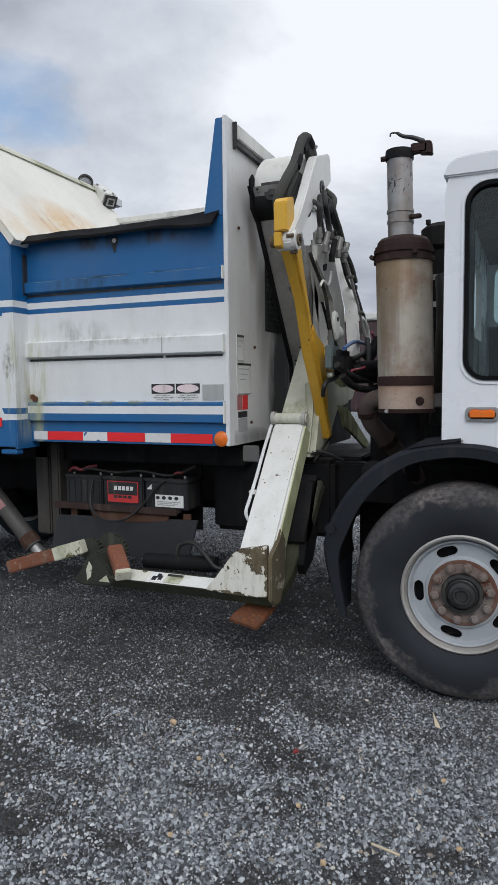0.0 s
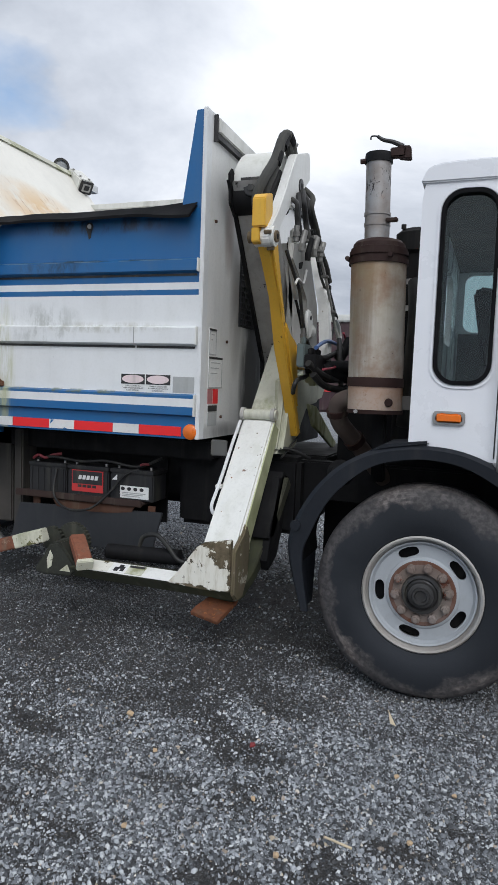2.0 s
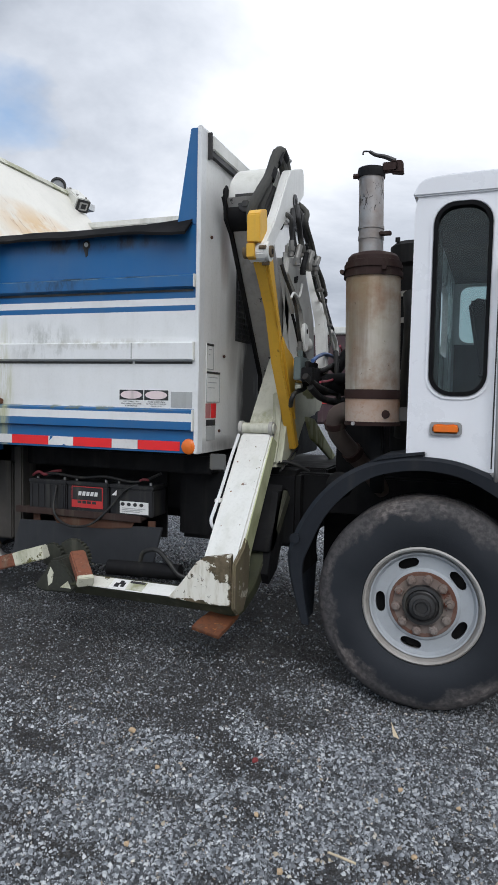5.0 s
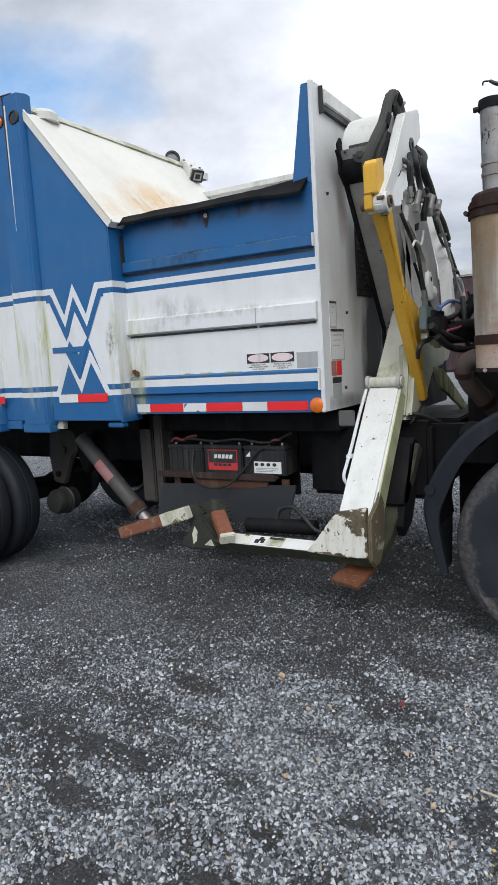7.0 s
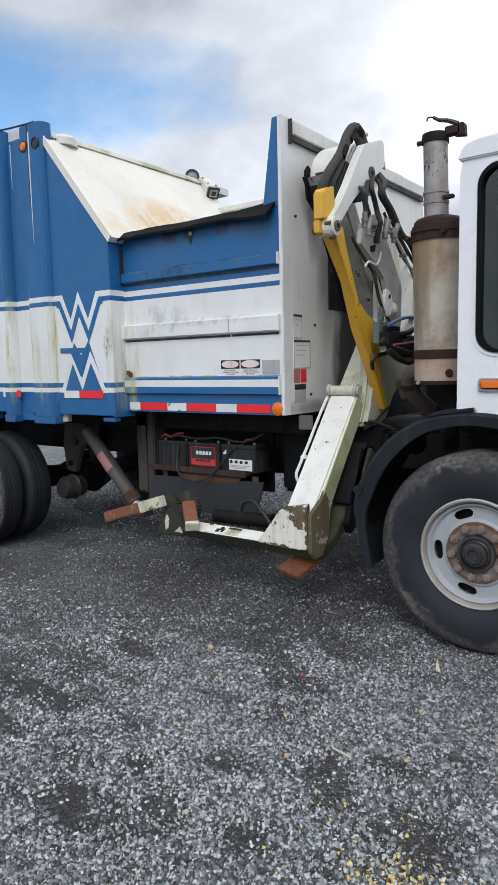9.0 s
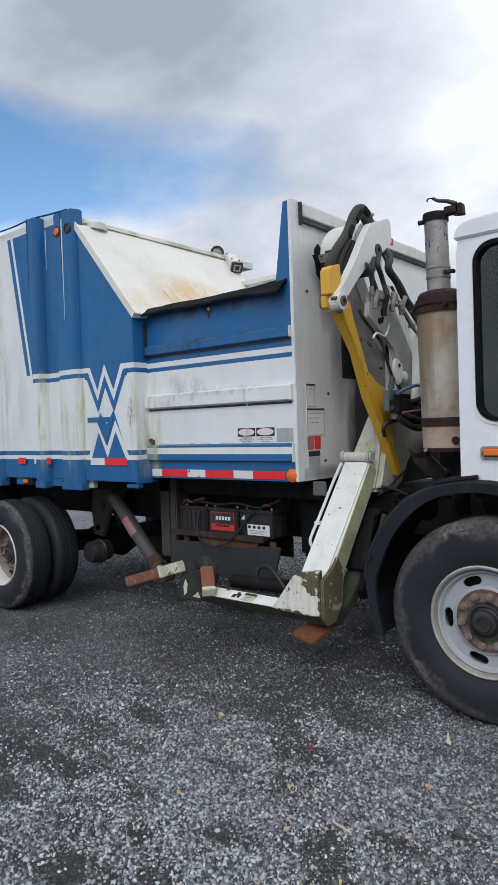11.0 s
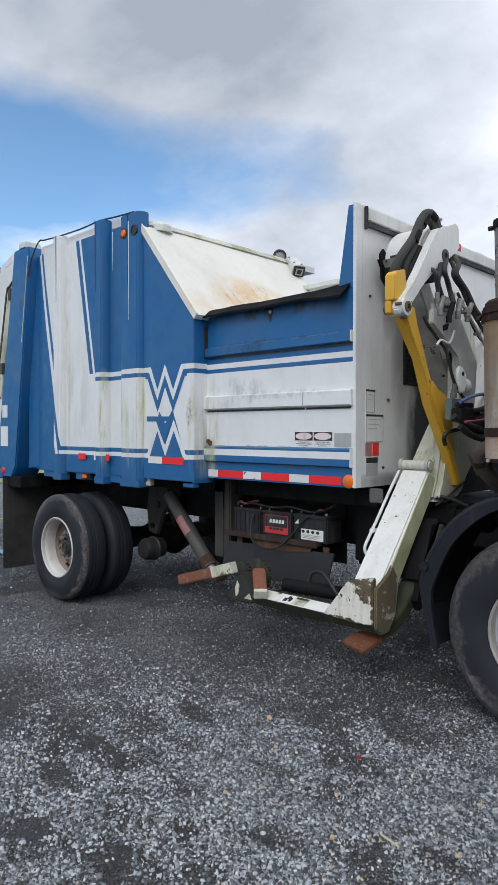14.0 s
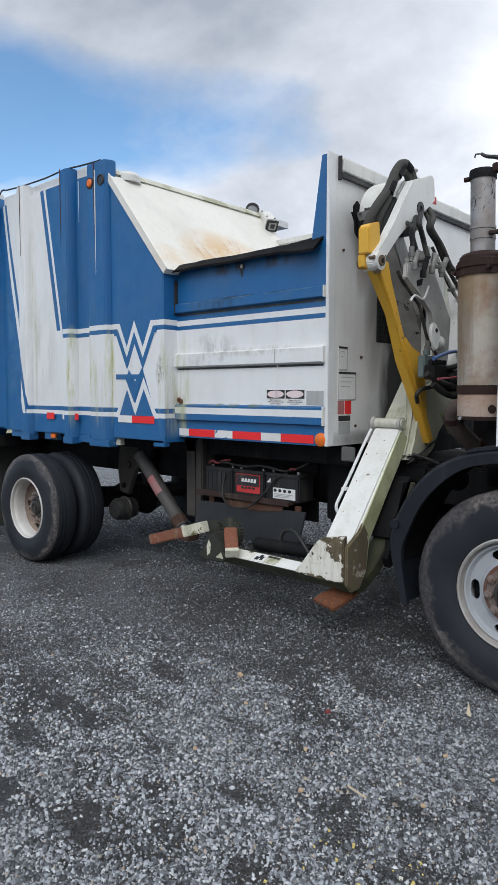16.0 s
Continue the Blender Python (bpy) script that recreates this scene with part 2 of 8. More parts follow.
decal_pink = paint("faded_pink_oval", (0.80, 0.66, 0.66), 0.45, amount=0.1)
label_pink = paint("scuffed_red_label", (0.44, 0.14, 0.14), 0.5, dirt=(0.27, 0.25, 0.24), amount=0.9, chips=0.3, chip=(0.3, 0.28, 0.26))
grey_light = paint("pale_grey_steel", (0.11, 0.11, 0.105), 0.5, amount=0.5, streak=0.5)
flap_brown = paint("mud_stained_rubber", (0.022, 0.021, 0.021), 0.75, dirt=(0.06, 0.057, 0.053), amount=0.8, streak=0.2, grain=0.5)
light_beige = paint("rust_washed_disc", (0.26, 0.205, 0.165), 0.6, dirt=(0.12, 0.07, 0.05), amount=0.8, streak=0.0, chips=0.1)
cable_red = paint("dusty_red_cable", (0.22, 0.03, 0.04), 0.5, amount=0.4)
dusty_steel = paint("dusty_dark_steel", (0.045, 0.041, 0.037), 0.7, dirt=(0.09, 0.08, 0.07), amount=0.7, streak=0.5)
tape_red = paint("red_reflective_tape", (0.80, 0.018, 0.022), 0.28, amount=0.08, streak=0.05)
tape_white = paint("white_reflective_tape", (0.80, 0.80, 0.78), 0.25, amount=0.25, streak=0.1)
battery_plastic = paint("dusty_battery_case", (0.013, 0.013, 0.015), 0.45, dirt=(0.04, 0.038, 0.036), amount=0.5)
worn_blue = paint("paint_worn_to_primer", (0.16, 0.26, 0.38), 0.5, amount=0.3)
amber_lens = paint("amber_lens", (0.82, 0.17, 0.008), 0.2, amount=0.25, streak=0.1)
dark_lens = paint("dark_lens", (0.02, 0.02, 0.022), 0.15, amount=0.1)
lamp_glass = paint("lamp_glass", (0.26, 0.27, 0.28), 0.1, amount=0.1)
seat_cloth = paint("dark_seat_cloth", (0.03, 0.032, 0.036), 0.8, amount=0.2)
cab_lining = paint("grey_cab_lining", (0.04, 0.042, 0.045), 0.7, amount=0.2)
wood = paint("dry_leaf_wood", (0.62, 0.52, 0.36), 0.7, amount=0.2)


def muffler_paint():
    n = Nodes("heat_stained_muffler")
    side = n.noise(1.0, 5, 0.62, 0.38, 0.62, n.stretch((7, 7, 0.45)))
    c = n.mix(side, (0.54, 0.50, 0.43), (0.27, 0.215, 0.165))
    heat = n.t.nodes.new("ShaderNodeMapRange")
    n.put(heat.inputs["Value"], n.math("ADD", n.xyz()[2], n.math("MULTIPLY_ADD", n.noise(3, 4), 0.3, -0.15)))
    heat.inputs["From Min"].default_value, heat.inputs["From Max"].default_value = 1.70, 2.15
    c = n.mix(n.math("MULTIPLY", heat.outputs["Result"], 0.55), c, (0.33, 0.26, 0.13))
    c = n.mix(n.math("MULTIPLY", n.noise(2.6, 6, 0.65, 0.42, 0.66), 0.8), c, (0.27, 0.15, 0.085))
    specks = n.noise(26, 5, 0.7, 0.64, 0.70)
    c = n.mix(n.math("MULTIPLY", specks, 0.7), c, (0.10, 0.055, 0.04))
    c = n.mix(n.math("MULTIPLY", n.noise(1.0, 6, 0.7, 0.56, 0.72, n.stretch((3, 3, 22))), 0.3), c, (0.5, 0.46, 0.42))
    n.bump(n.noise(40, 5), 0.12, 0.003)
    return n.done(c, n.math("MULTIPLY_ADD", n.noise(12, 4), 0.25, 0.42), 0.4)


def stack_paint():
    n = Nodes("flaking_stack_steel")
    c = n.mix(n.noise(4, 6, 0.6), (0.36, 0.36, 0.36), (0.22, 0.19, 0.17))
    band = n.t.nodes.new("ShaderNodeMapRange")
    n.put(band.inputs["Value"], n.math("ABSOLUTE", n.math("SUBTRACT", n.xyz()[2], 2.50)))
    band.inputs["From Min"].default_value, band.inputs["From Max"].default_value = 0.05, 0.13
    band.inputs["To Min"].default_value, band.inputs["To Max"].default_value = 0.0, -0.14
    raw = n.noise(1.0, 7, 0.72, 0.0, 1.0, n.stretch((26, 26, 11)), 1.8)
    cutoff = n.t.nodes.new("ShaderNodeMapRange")
    n.put(cutoff.inputs["Value"], n.math("ADD", raw, band.outputs["Result"]))
    cutoff.inputs["From Min"].default_value, cutoff.inputs["From Max"].default_value = 0.585, 0.615
    flakes = cutoff.outputs["Result"]
    c = n.mix(n.math("MULTIPLY", n.noise(5, 5, 0.6, 0.5, 0.7), 0.5), c, (0.22, 0.12, 0.07))
    c = n.mix(flakes, c, (0.035, 0.03, 0.028))
    return n.done(c, 0.45, 0.4)


def tyre_rubber(name, cx, cz, radius, worn, side=9.0):
    """Rubber with a patchy scuffed shoulder round the wheel's rim."""
    n = Nodes(name)
    x, across, z = n.xyz()
    dx, dz = n.math("SUBTRACT", x, cx), n.math("SUBTRACT", z, cz)
    r = n.math("SQRT", n.math("ADD", n.math("MULTIPLY", dx, dx), n.math("MULTIPLY", dz, dz)))
    c = n.mix(n.noise(2.2, 4, 0.5, 0.35, 0.7), (0.015, 0.0175, 0.022), (0.025, 0.028, 0.034))
    turn = n.math("ARCTAN2", dz, dx)
    band = n.t.nodes.new("ShaderNodeCombineXYZ")
    n.put(band.inputs[0], n.math("MULTIPLY", turn, 2.2))
    n.put(band.inputs[1], n.math("MULTIPLY", r, 34.0))
    streaks = n.noise(1.0, 6, 0.6, 0.40, 0.66, band.outputs[0])
    patches = n.noise(3.2, 5, 0.6, 0.42, 0.60)
    edge = n.math("ADD", r, n.math("MULTIPLY_ADD", n.noise(4.5, 5, 0.6, 0.25, 0.75), 0.09, -0.045))
    near = n.t.nodes.new("ShaderNodeMapRange")
    n.put(near.inputs["Value"], edge)
    near.inputs["From Min"].default_value, near.inputs["From Max"].default_value = radius - 0.088, radius - 0.062
    scuff = n.math("MULTIPLY", near.outputs["Result"], n.math("MULTIPLY_ADD", n.math("MULTIPLY", streaks, patches), 1.0, 0.36))
    scuff = n.math("MULTIPLY", scuff, n.math("LESS_THAN", across, side))
    c = n.mix(n.math("MULTIPLY", scuff, worn), c, n.mix(n.noise(45, 4), (0.085, 0.074, 0.070), (0.185, 0.165, 0.155)))
    n.bump(n.noise(30, 6, 0.7), 0.12, 0.003)
    return n.done(c, n.math("MULTIPLY_ADD", n.noise(5, 4), 0.10, 0.60), 0.0, 0.3)


muffler_steel, stack_steel, rubber = muffler_paint(), stack_paint(), tyre_rubber("worn_tyre_rubber", 1.304, 0.506, 0.502, 1.0)
rubber_rear = tyre_rubber("dusty_rear_tyre_rubber", -3.075, 0.420, 0.505, 0.9, -0.288)
band_brown = paint("brown_burnt_band", (0.026, 0.012, 0.010), 0.55, spec=0.25, dirt=(0.06, 0.03, 0.024), amount=0.5)
rusty_can = paint("heat_rusted_can", (0.50, 0.40, 0.33), 0.5, 0.25, dirt=(0.36, 0.17, 0.07), amount=1.0, streak=0.9, chips=0.42, chip=(0.42, 0.20, 0.08), size=5.0, grain=0.4)
elbow_brown = paint("burnt_exhaust_pipe", (0.075, 0.055, 0.046), 0.7, dirt=(0.10, 0.06, 0.045), amount=0.6, chips=0.15)


def stone_mat(name, gain, palest=1.0):
    n = Nodes(name)
    geo = n.t.nodes.new("ShaderNodeNewGeometry")
    ramp = n.t.nodes.new("ShaderNodeValToRGB")
    stops = [(0.0, (0.020, 0.0205, 0.022)), (0.30, (0.075, 0.081, 0.089)), (0.60, (0.205, 0.220, 0.238)), (0.84, (0.40, 0.425, 0.455)),
             (0.972, (0.60, 0.62, 0.63)), (0.980, (0.36, 0.33, 0.28)), (0.987, (0.26, 0.20, 0.16)), (0.992, (0.46, 0.41, 0.30)), (0.995, (0.36, 0.25, 0.18)), (1.0, (0.70, 0.68, 0.60))]
    stops = [(p, tuple(min(palest, gain * v) for v in c)) for p, c in stops]
    while len(ramp.color_ramp.elements) < len(stops):
        ramp.color_ramp.elements.new(0.5)
    for e, (p, c) in zip(ramp.color_ramp.elements, stops):
        e.position, e.color = p, (*c, 1)
    n.put(ramp.inputs[0], geo.outputs["Random Per Island"])
    c = n.mix(n.math("MULTIPLY", n.noise(110, 4, 0.7, 0.4, 0.7), 0.25), ramp.outputs["Color"], (0.06, 0.06, 0.06))
    c = n.mix(n.math("MULTIPLY", n.noise(0.9, 5, 0.6, 0.48, 0.68), 0.25), c, (0.06, 0.06, 0.062))
    n.bump(n.noise(120, 4, 0.7), 0.3, 0.003)
    return n.done(c, 0.62)


def ground_mat():
    n = Nodes("gravel_ground")
    vor = n.t.nodes.new("ShaderNodeTexVoronoi")
    n.put(vor.inputs["Vector"], n.co)
    vor.inputs["Scale"].default_value = 170
    vor.inputs["Randomness"].default_value = 1.0
    sep_c = n.t.nodes.new("ShaderNodeSeparateColor")
    n.put(sep_c.inputs[0], vor.outputs["Color"])
    soil = n.mix(n.noise(16, 7, 0.72), (0.020, 0.017, 0.0145), (0.060, 0.052, 0.045))
    speck = n.math("POWER", sep_c.outputs[0], 2.5)
    grit = n.mix(speck, (0.018, 0.018, 0.019), (0.30, 0.31, 0.325))
    fine = n.t.nodes.new("ShaderNodeTexVoronoi")
    n.put(fine.inputs["Vector"], n.co)
    fine.inputs["Scale"].default_value = 330
    sep_f = n.t.nodes.new("ShaderNodeSeparateColor")
    n.put(sep_f.inputs[0], fine.outputs["Color"])
    grains = n.mix(n.math("POWER", sep_f.outputs[1], 2.0), (0.016, 0.0155, 0.015), (0.17, 0.17, 0.172))
    grit = n.mix(n.noise(7, 5, 0.6, 0.4, 0.6), grit, grains)
    c = n.mix(n.math("MULTIPLY_ADD", n.noise(1.6, 6, 0.65, 0.36, 0.66), 0.45, 0.28), soil, grit)
    c = n.mix(n.math("MULTIPLY", n.noise(0.45, 5, 0.6, 0.45, 0.7), 0.4), c, (0.028, 0.027, 0.026))
    # paler thick gravel beyond the truck
    beyond = n.t.nodes.new("ShaderNodeMapRange")
    n.put(beyond.inputs["Value"], n.xyz()[1])
    beyond.inputs["From Min"].default_value, beyond.inputs["From Max"].default_value = 1.3, 2.4
    c = n.mix(n.math("MULTIPLY", beyond.outputs["Result"], 0.8), c, n.mix(sep_c.outputs[1], (0.08, 0.084, 0.09), (0.42, 0.44, 0.46)))
    # and over the open yard in front of the truck and ahead of it
    open_y, open_x = n.t.nodes.new("ShaderNodeMapRange"), n.t.nodes.new("ShaderNodeMapRange")
    wobble = n.math("MULTIPLY_ADD", n.noise(1.3, 5, 0.6), 0.8, -0.4)
    n.put(open_y.inputs["Value"], n.math("ADD", n.xyz()[1], wobble))
    n.put(open_x.inputs["Value"], n.math("ADD", n.xyz()[0], wobble))
    open_y.inputs["From Min"].default_value, open_y.inputs["From Max"].default_value = -2.75, -3.15
    open_x.inputs["From Min"].default_value, open_x.inputs["From Max"].default_value = 2.85, 3.25
    yard = n.math("MAXIMUM", open_y.outputs["Result"], open_x.outputs["Result"])
    yard = n.math("MULTIPLY", yard, n.math("MULTIPLY_ADD", n.noise(1.1, 6, 0.65, 0.38, 0.60), 0.6, 0.15))
    c = n.mix(yard, c, n.mix(sep_c.outputs[1], (0.06, 0.064, 0.07), (0.34, 0.36, 0.385)))
    n.bump(n.math("ADD", n.math("MULTIPLY", sep_c.outputs[0], 0.8), n.noise(45, 6, 0.7)), 0.9, 0.012)
    return n.done(c, n.math("MULTIPLY_ADD", n.noise(1.1, 4), 0.25, 0.6))


def plain_noise(name, a, b, scale, rough=0.8):
    n = Nodes(name)
    c = n.mix(n.noise(scale, 6, 0.65), a, b)
    n.bump(n.noise(scale * 4, 5), 0.3, 0.01)
    return n.done(c, rough)


stone, grit_stone, gravel = stone_mat("crushed_stone", 1.10), stone_mat("shade_darkened_grit", 0.72, 0.32), ground_mat()
grass_far = plain_noise("far_grass", (0.20, 0.21, 0.11), (0.30, 0.28, 0.17), 0.4)
hill_far = plain_noise("far_wooded_hill", (0.055, 0.09, 0.10), (0.11, 0.15, 0.155), 0.03)
pebble_tan = plain_noise("tan_pebble", (0.58, 0.43, 0.26), (0.44, 0.32, 0.20), 40)
pebble_red = plain_noise("dark_red_pebble", (0.30, 0.03, 0.035), (0.2, 0.04, 0.04), 40)
line_paint = plain_noise("worn_yellow_line", (0.62, 0.56, 0.06), (0.35, 0.31, 0.08), 9)
sawdust = plain_noise("yellow_grit", (0.70, 0.62, 0.22), (0.60, 0.44, 0.12), 30)


def glass_mat():
    n = Nodes("tinted_glass")
    n.b.inputs["Transmission Weight"].default_value = 1.0
    n.b.inputs["IOR"].default_value = 1.45
    return n.done((0.70, 0.83, 0.81), 0.02)


def water_mat():
    n = Nodes("shallow_water")
    n.bump(n.noise(14, 4), 0.06, 0.004)
    return n.done((0.02, 0.02, 0.02), 0.06)


glass, water = glass_mat(), water_mat()


def livery(name, regions, base, stains=(), **kw):
    """Paint in fields: each region is (colour, [half-planes a*x + b*z > c])."""
    n = Nodes(name)
    x, _, z = n.xyz()
    c = (*base, 1)
    for colour, planes in regions:
        m = None
        for a, b, k in planes:
            v = n.math("GREATER_THAN", n.math("ADD", n.math("MULTIPLY", x, a), n.math("MULTIPLY", z, b)), k)
            m = v if m is None else n.math("MULTIPLY", m, v)
        c = n.mix(m, c, colour)
    c, mark = weathered(n, c, **kw)
    for cx, cz, rx, rz, colour, strength, grain in stains:
        dx, dz = (n.math("DIVIDE", n.math("SUBTRACT", v, k), r) for v, k, r in ((x, cx, rx), (z, cz, rz)))
        inside = n.math("SUBTRACT", 1.0, n.math("ADD", n.math("MULTIPLY", dx, dx), n.math("MULTIPLY", dz, dz)))
        inside = n.math("MAXIMUM", inside, 0.0)
        m = n.math("MULTIPLY", n.math("MULTIPLY", inside, n.noise(1.0, 7, 0.72, 0.42, 0.62, n.stretch((grain * 3, grain * 3, grain * 0.35) if grain <= 4 else (grain, grain, grain * 0.4)))), strength)
        c = n.mix(n.math("MINIMUM", m, 0.9), c, colour)
    n.bump(n.noise(5, 5, 0.55, 0.2, 0.8), 0.1, 0.008)
    return n.done(c, n.math("MULTIPLY_ADD", n.noise(6, 5), 0.22, 0.34))


def band(colour, z0, z1, x0=None, x1=None):
    planes = [(0, 1, z0), (0, -1, -z1)]
    if x0 is not None:
        planes.append((1, 0, x0))
    if x1 is not None:
        planes.append((-1, 0, -x1))
    return colour, planes


hopper_livery = livery("blue_and_white_hopper_paint", [
    band(WHITE, 1.382, 1.933), band(WHITE, 1.963, 2.002), band(WHITE, 1.31, 1.357)], BLUE,
    # real stains, plus a near-black band at z 2.34 painting shade below the lip flap
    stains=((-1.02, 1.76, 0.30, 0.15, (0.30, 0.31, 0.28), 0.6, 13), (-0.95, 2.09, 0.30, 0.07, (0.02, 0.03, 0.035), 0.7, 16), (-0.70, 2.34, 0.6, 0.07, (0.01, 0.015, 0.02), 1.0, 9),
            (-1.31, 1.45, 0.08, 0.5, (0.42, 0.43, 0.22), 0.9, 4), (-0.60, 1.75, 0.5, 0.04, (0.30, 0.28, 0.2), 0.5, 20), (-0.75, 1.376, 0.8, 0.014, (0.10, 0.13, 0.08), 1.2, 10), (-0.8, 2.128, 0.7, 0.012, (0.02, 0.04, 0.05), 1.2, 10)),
    amount=0.12, streak=0.05, chips=0.02, chip=(0.03, 0.03, 0.03), moss=0.05, grain=0.05)


def slanted(top, bottom, offset):
    """A half-plane to the +x side of the line through two (x, z) points, shifted by offset."""
    (xt, zt), (xb, zb) = top, bottom
    slope = (xt - xb) / (zt - zb)
    return (1.0, -slope, xb - slope * zb + offset)


def flipped(p):
    return tuple(-v for v in p)


S_A, S_B = ((-3.765, 3.26), (-3.330, 1.27)), ((-2.965, 3.25), (-2.735, 2.01))
body_livery = livery("blue_and_white_body_paint", [
    (WHITE, [slanted(*S_A, 0.03), flipped(slanted(*S_B, -0.05)), (0, 1, 1.345)]),
    (WHITE, [flipped(slanted(*S_B, -0.02)), slanted(*S_A, 0.06), (0, 1, 1.345)]),
    (BLUE, [slanted(*S_B, -0.10), flipped(slanted(*S_B, -0.045)), (0, 1, 2.01)]),
    (WHITE, [slanted(*S_B, -0.045), flipped(slanted(*S_B, -0.012)), (0, 1, 2.01)]),
    (BLUE, [slanted(*S_A, 0.03), flipped(slanted(*S_A, 0.075)), (0, 1, 1.3)]), (WHITE, [slanted(*S_A, -0.02), flipped(slanted(*S_A, 0.03)), (0, 1, 1.272)]),
    band(WHITE, 1.345, 1.935, -2.76, -1.30), band(WHITE, 1.970, 2.010, -2.75, -1.95), band(WHITE, 1.970, 2.010, -1.50, -1.2),
    band(BLUE, 1.935, 1.970, -2.74, -1.2), band(WHITE, 1.272, 1.308, -3.29, -1.2), band(BLUE, 1.308, 1.345, -3.28, -1.2)], BLUE,
    stains=((-2.28, 1.62, 0.06, 0.50, (0.46, 0.48, 0.20), 1.0, 3), (-2.02, 1.58, 0.05, 0.45, (0.46, 0.48, 0.20), 1.0, 4), (-2.15, 1.55, 0.14, 0.40, (0.5, 0.52, 0.34), 0.8, 3), (-2.56, 1.6, 0.06, 0.46, (0.44, 0.46, 0.18), 1.3, 3), (-2.70, 1.45, 0.05, 0.30, (0.40, 0.42, 0.15), 1.3, 4), (-1.40, 1.50, 0.06, 0.42, (0.46, 0.46, 0.27), 0.9, 4), (-1.43, 1.62, 0.05, 0.14, (0.12, 0.12, 0.08), 0.9, 22), (-3.21, 2.2, 0.06, 1.1, (0.48, 0.49, 0.36), 0.9, 3),
            (-3.1, 1.8, 0.3, 0.5, (0.44, 0.43, 0.36), 0.5, 4)),
    amount=0.12, streak=0.08, chips=0.02, chip=(0.1, 0.07, 0.05), moss=0.08, grain=0.05)

# ---- mesh helpers ----


def box(bm, x0, x1, y0, y1, z0, z1):
    vs = [bm.verts.new((x, y, z)) for x in (x0, x1) for y in (y0, y1) for z in (z0, z1)]
    for q in ((0, 1, 3, 2), (4, 6, 7, 5), (0, 4, 5, 1), (2, 3, 7, 6), (0, 2, 6, 4), (1, 5, 7, 3)):
        bm.faces.new([vs[i] for i in q])


def place3(axis, u, v, w):
    """(u, v) in the plane across the axis, at w along it."""
    return {"x": (w, u, v), "y": (u, w, v), "z": (u, v, w)}[axis]


def prism(bm, points, axis, lo, hi):
    a = [bm.verts.new(place3(axis, u, v, lo)) for u, v in points]
    b = [bm.verts.new(place3(axis, u, v, hi)) for u, v in points]
    bm.faces.new(a)
    bm.faces.new(b[::-1])
    for i in range(len(a)):
        j = (i + 1) % len(a)
        bm.faces.new((a[i], b[i], b[j], a[j]))


def holed(bm, outer, holes, axis, lo, hi):
    """A plate with holes through it."""
    loops = [outer, *holes]
    sides = []
    for w in (lo, hi):
        rings, edges = [], []
        for pts in loops:
            ring = [bm.verts.new(place3(axis, u, v, w)) for u, v in pts]
            edges += [bm.edges.new((ring[i], ring[(i + 1) % len(ring)])) for i in range(len(ring))]
            rings.append(ring)
        bmesh.ops.triangle_fill(bm, edges=edges, use_beauty=True)
        sides.append(rings)
    for a, b in zip(*sides):
        for i in range(len(a)):
            j = (i + 1) % len(a)
            bm.faces.new((a[i], b[i], b[j], a[j]))


def rounded(x0, x1, z0, z1, r, n=6):
    pts = []
    for cx, cz, a0 in ((x1 - r, z1 - r, 0), (x0 + r, z1 - r, 90), (x0 + r, z0 + r, 180), (x1 - r, z0 + r, 270)):
        for i in range(n + 1):
            a = radians(a0 + 90 * i / n)
            pts.append((cx + r * math.cos(a), cz + r * math.sin(a)))
    return pts


def smooth_path(pts, n=6):
    pts = [Vector(p) for p in pts]
    if len(pts) < 3:
        return pts
    out = []
    for i in range(len(pts) - 1):
        p0, p1, p2, p3 = pts[max(i - 1, 0)], pts[i], pts[i + 1], pts[min(i + 2, len(pts) - 1)]
        for k in range(n):
            t = k / n
            out.append(0.5 * (2 * p1 + (p2 - p0) * t + (2 * p0 - 5 * p1 + 4 * p2 - p3) * t * t + (3 * p1 - p0 - 3 * p2 + p3) * t ** 3))
    return out + [pts[-1]]


def tube(bm, pts, r, seg=10, smooth=True, taper=None):
    pts = smooth_path(pts) if smooth else [Vector(p) for p in pts]
    side = None
    rings = []
    for i, p in enumerate(pts):
        way = (pts[min(i + 1, len(pts) - 1)] - pts[max(i - 1, 0)]).normalized()
        if side is None:
            side = way.orthogonal().normalized()
        side = (side - way * side.dot(way)).normalized()
        up = way.cross(side)
        q = r if taper is None else r + (taper - r) * i / (len(pts) - 1)
        rings.append([bm.verts.new(p + q * (math.cos(a) * side + math.sin(a) * up)) for a in (2 * math.pi * k / seg for k in range(seg))])
    for a, b in zip(rings, rings[1:]):
        for k in range(seg):
            bm.faces.new((a[k], a[(k + 1) % seg], b[(k + 1) % seg], b[k]))
    bm.faces.new(rings[0][::-1])
    bm.faces.new(rings[-1])


def rod(bm, a, b, r, seg=16, taper=None):
    tube(bm, [a, b], r, seg, False, taper)


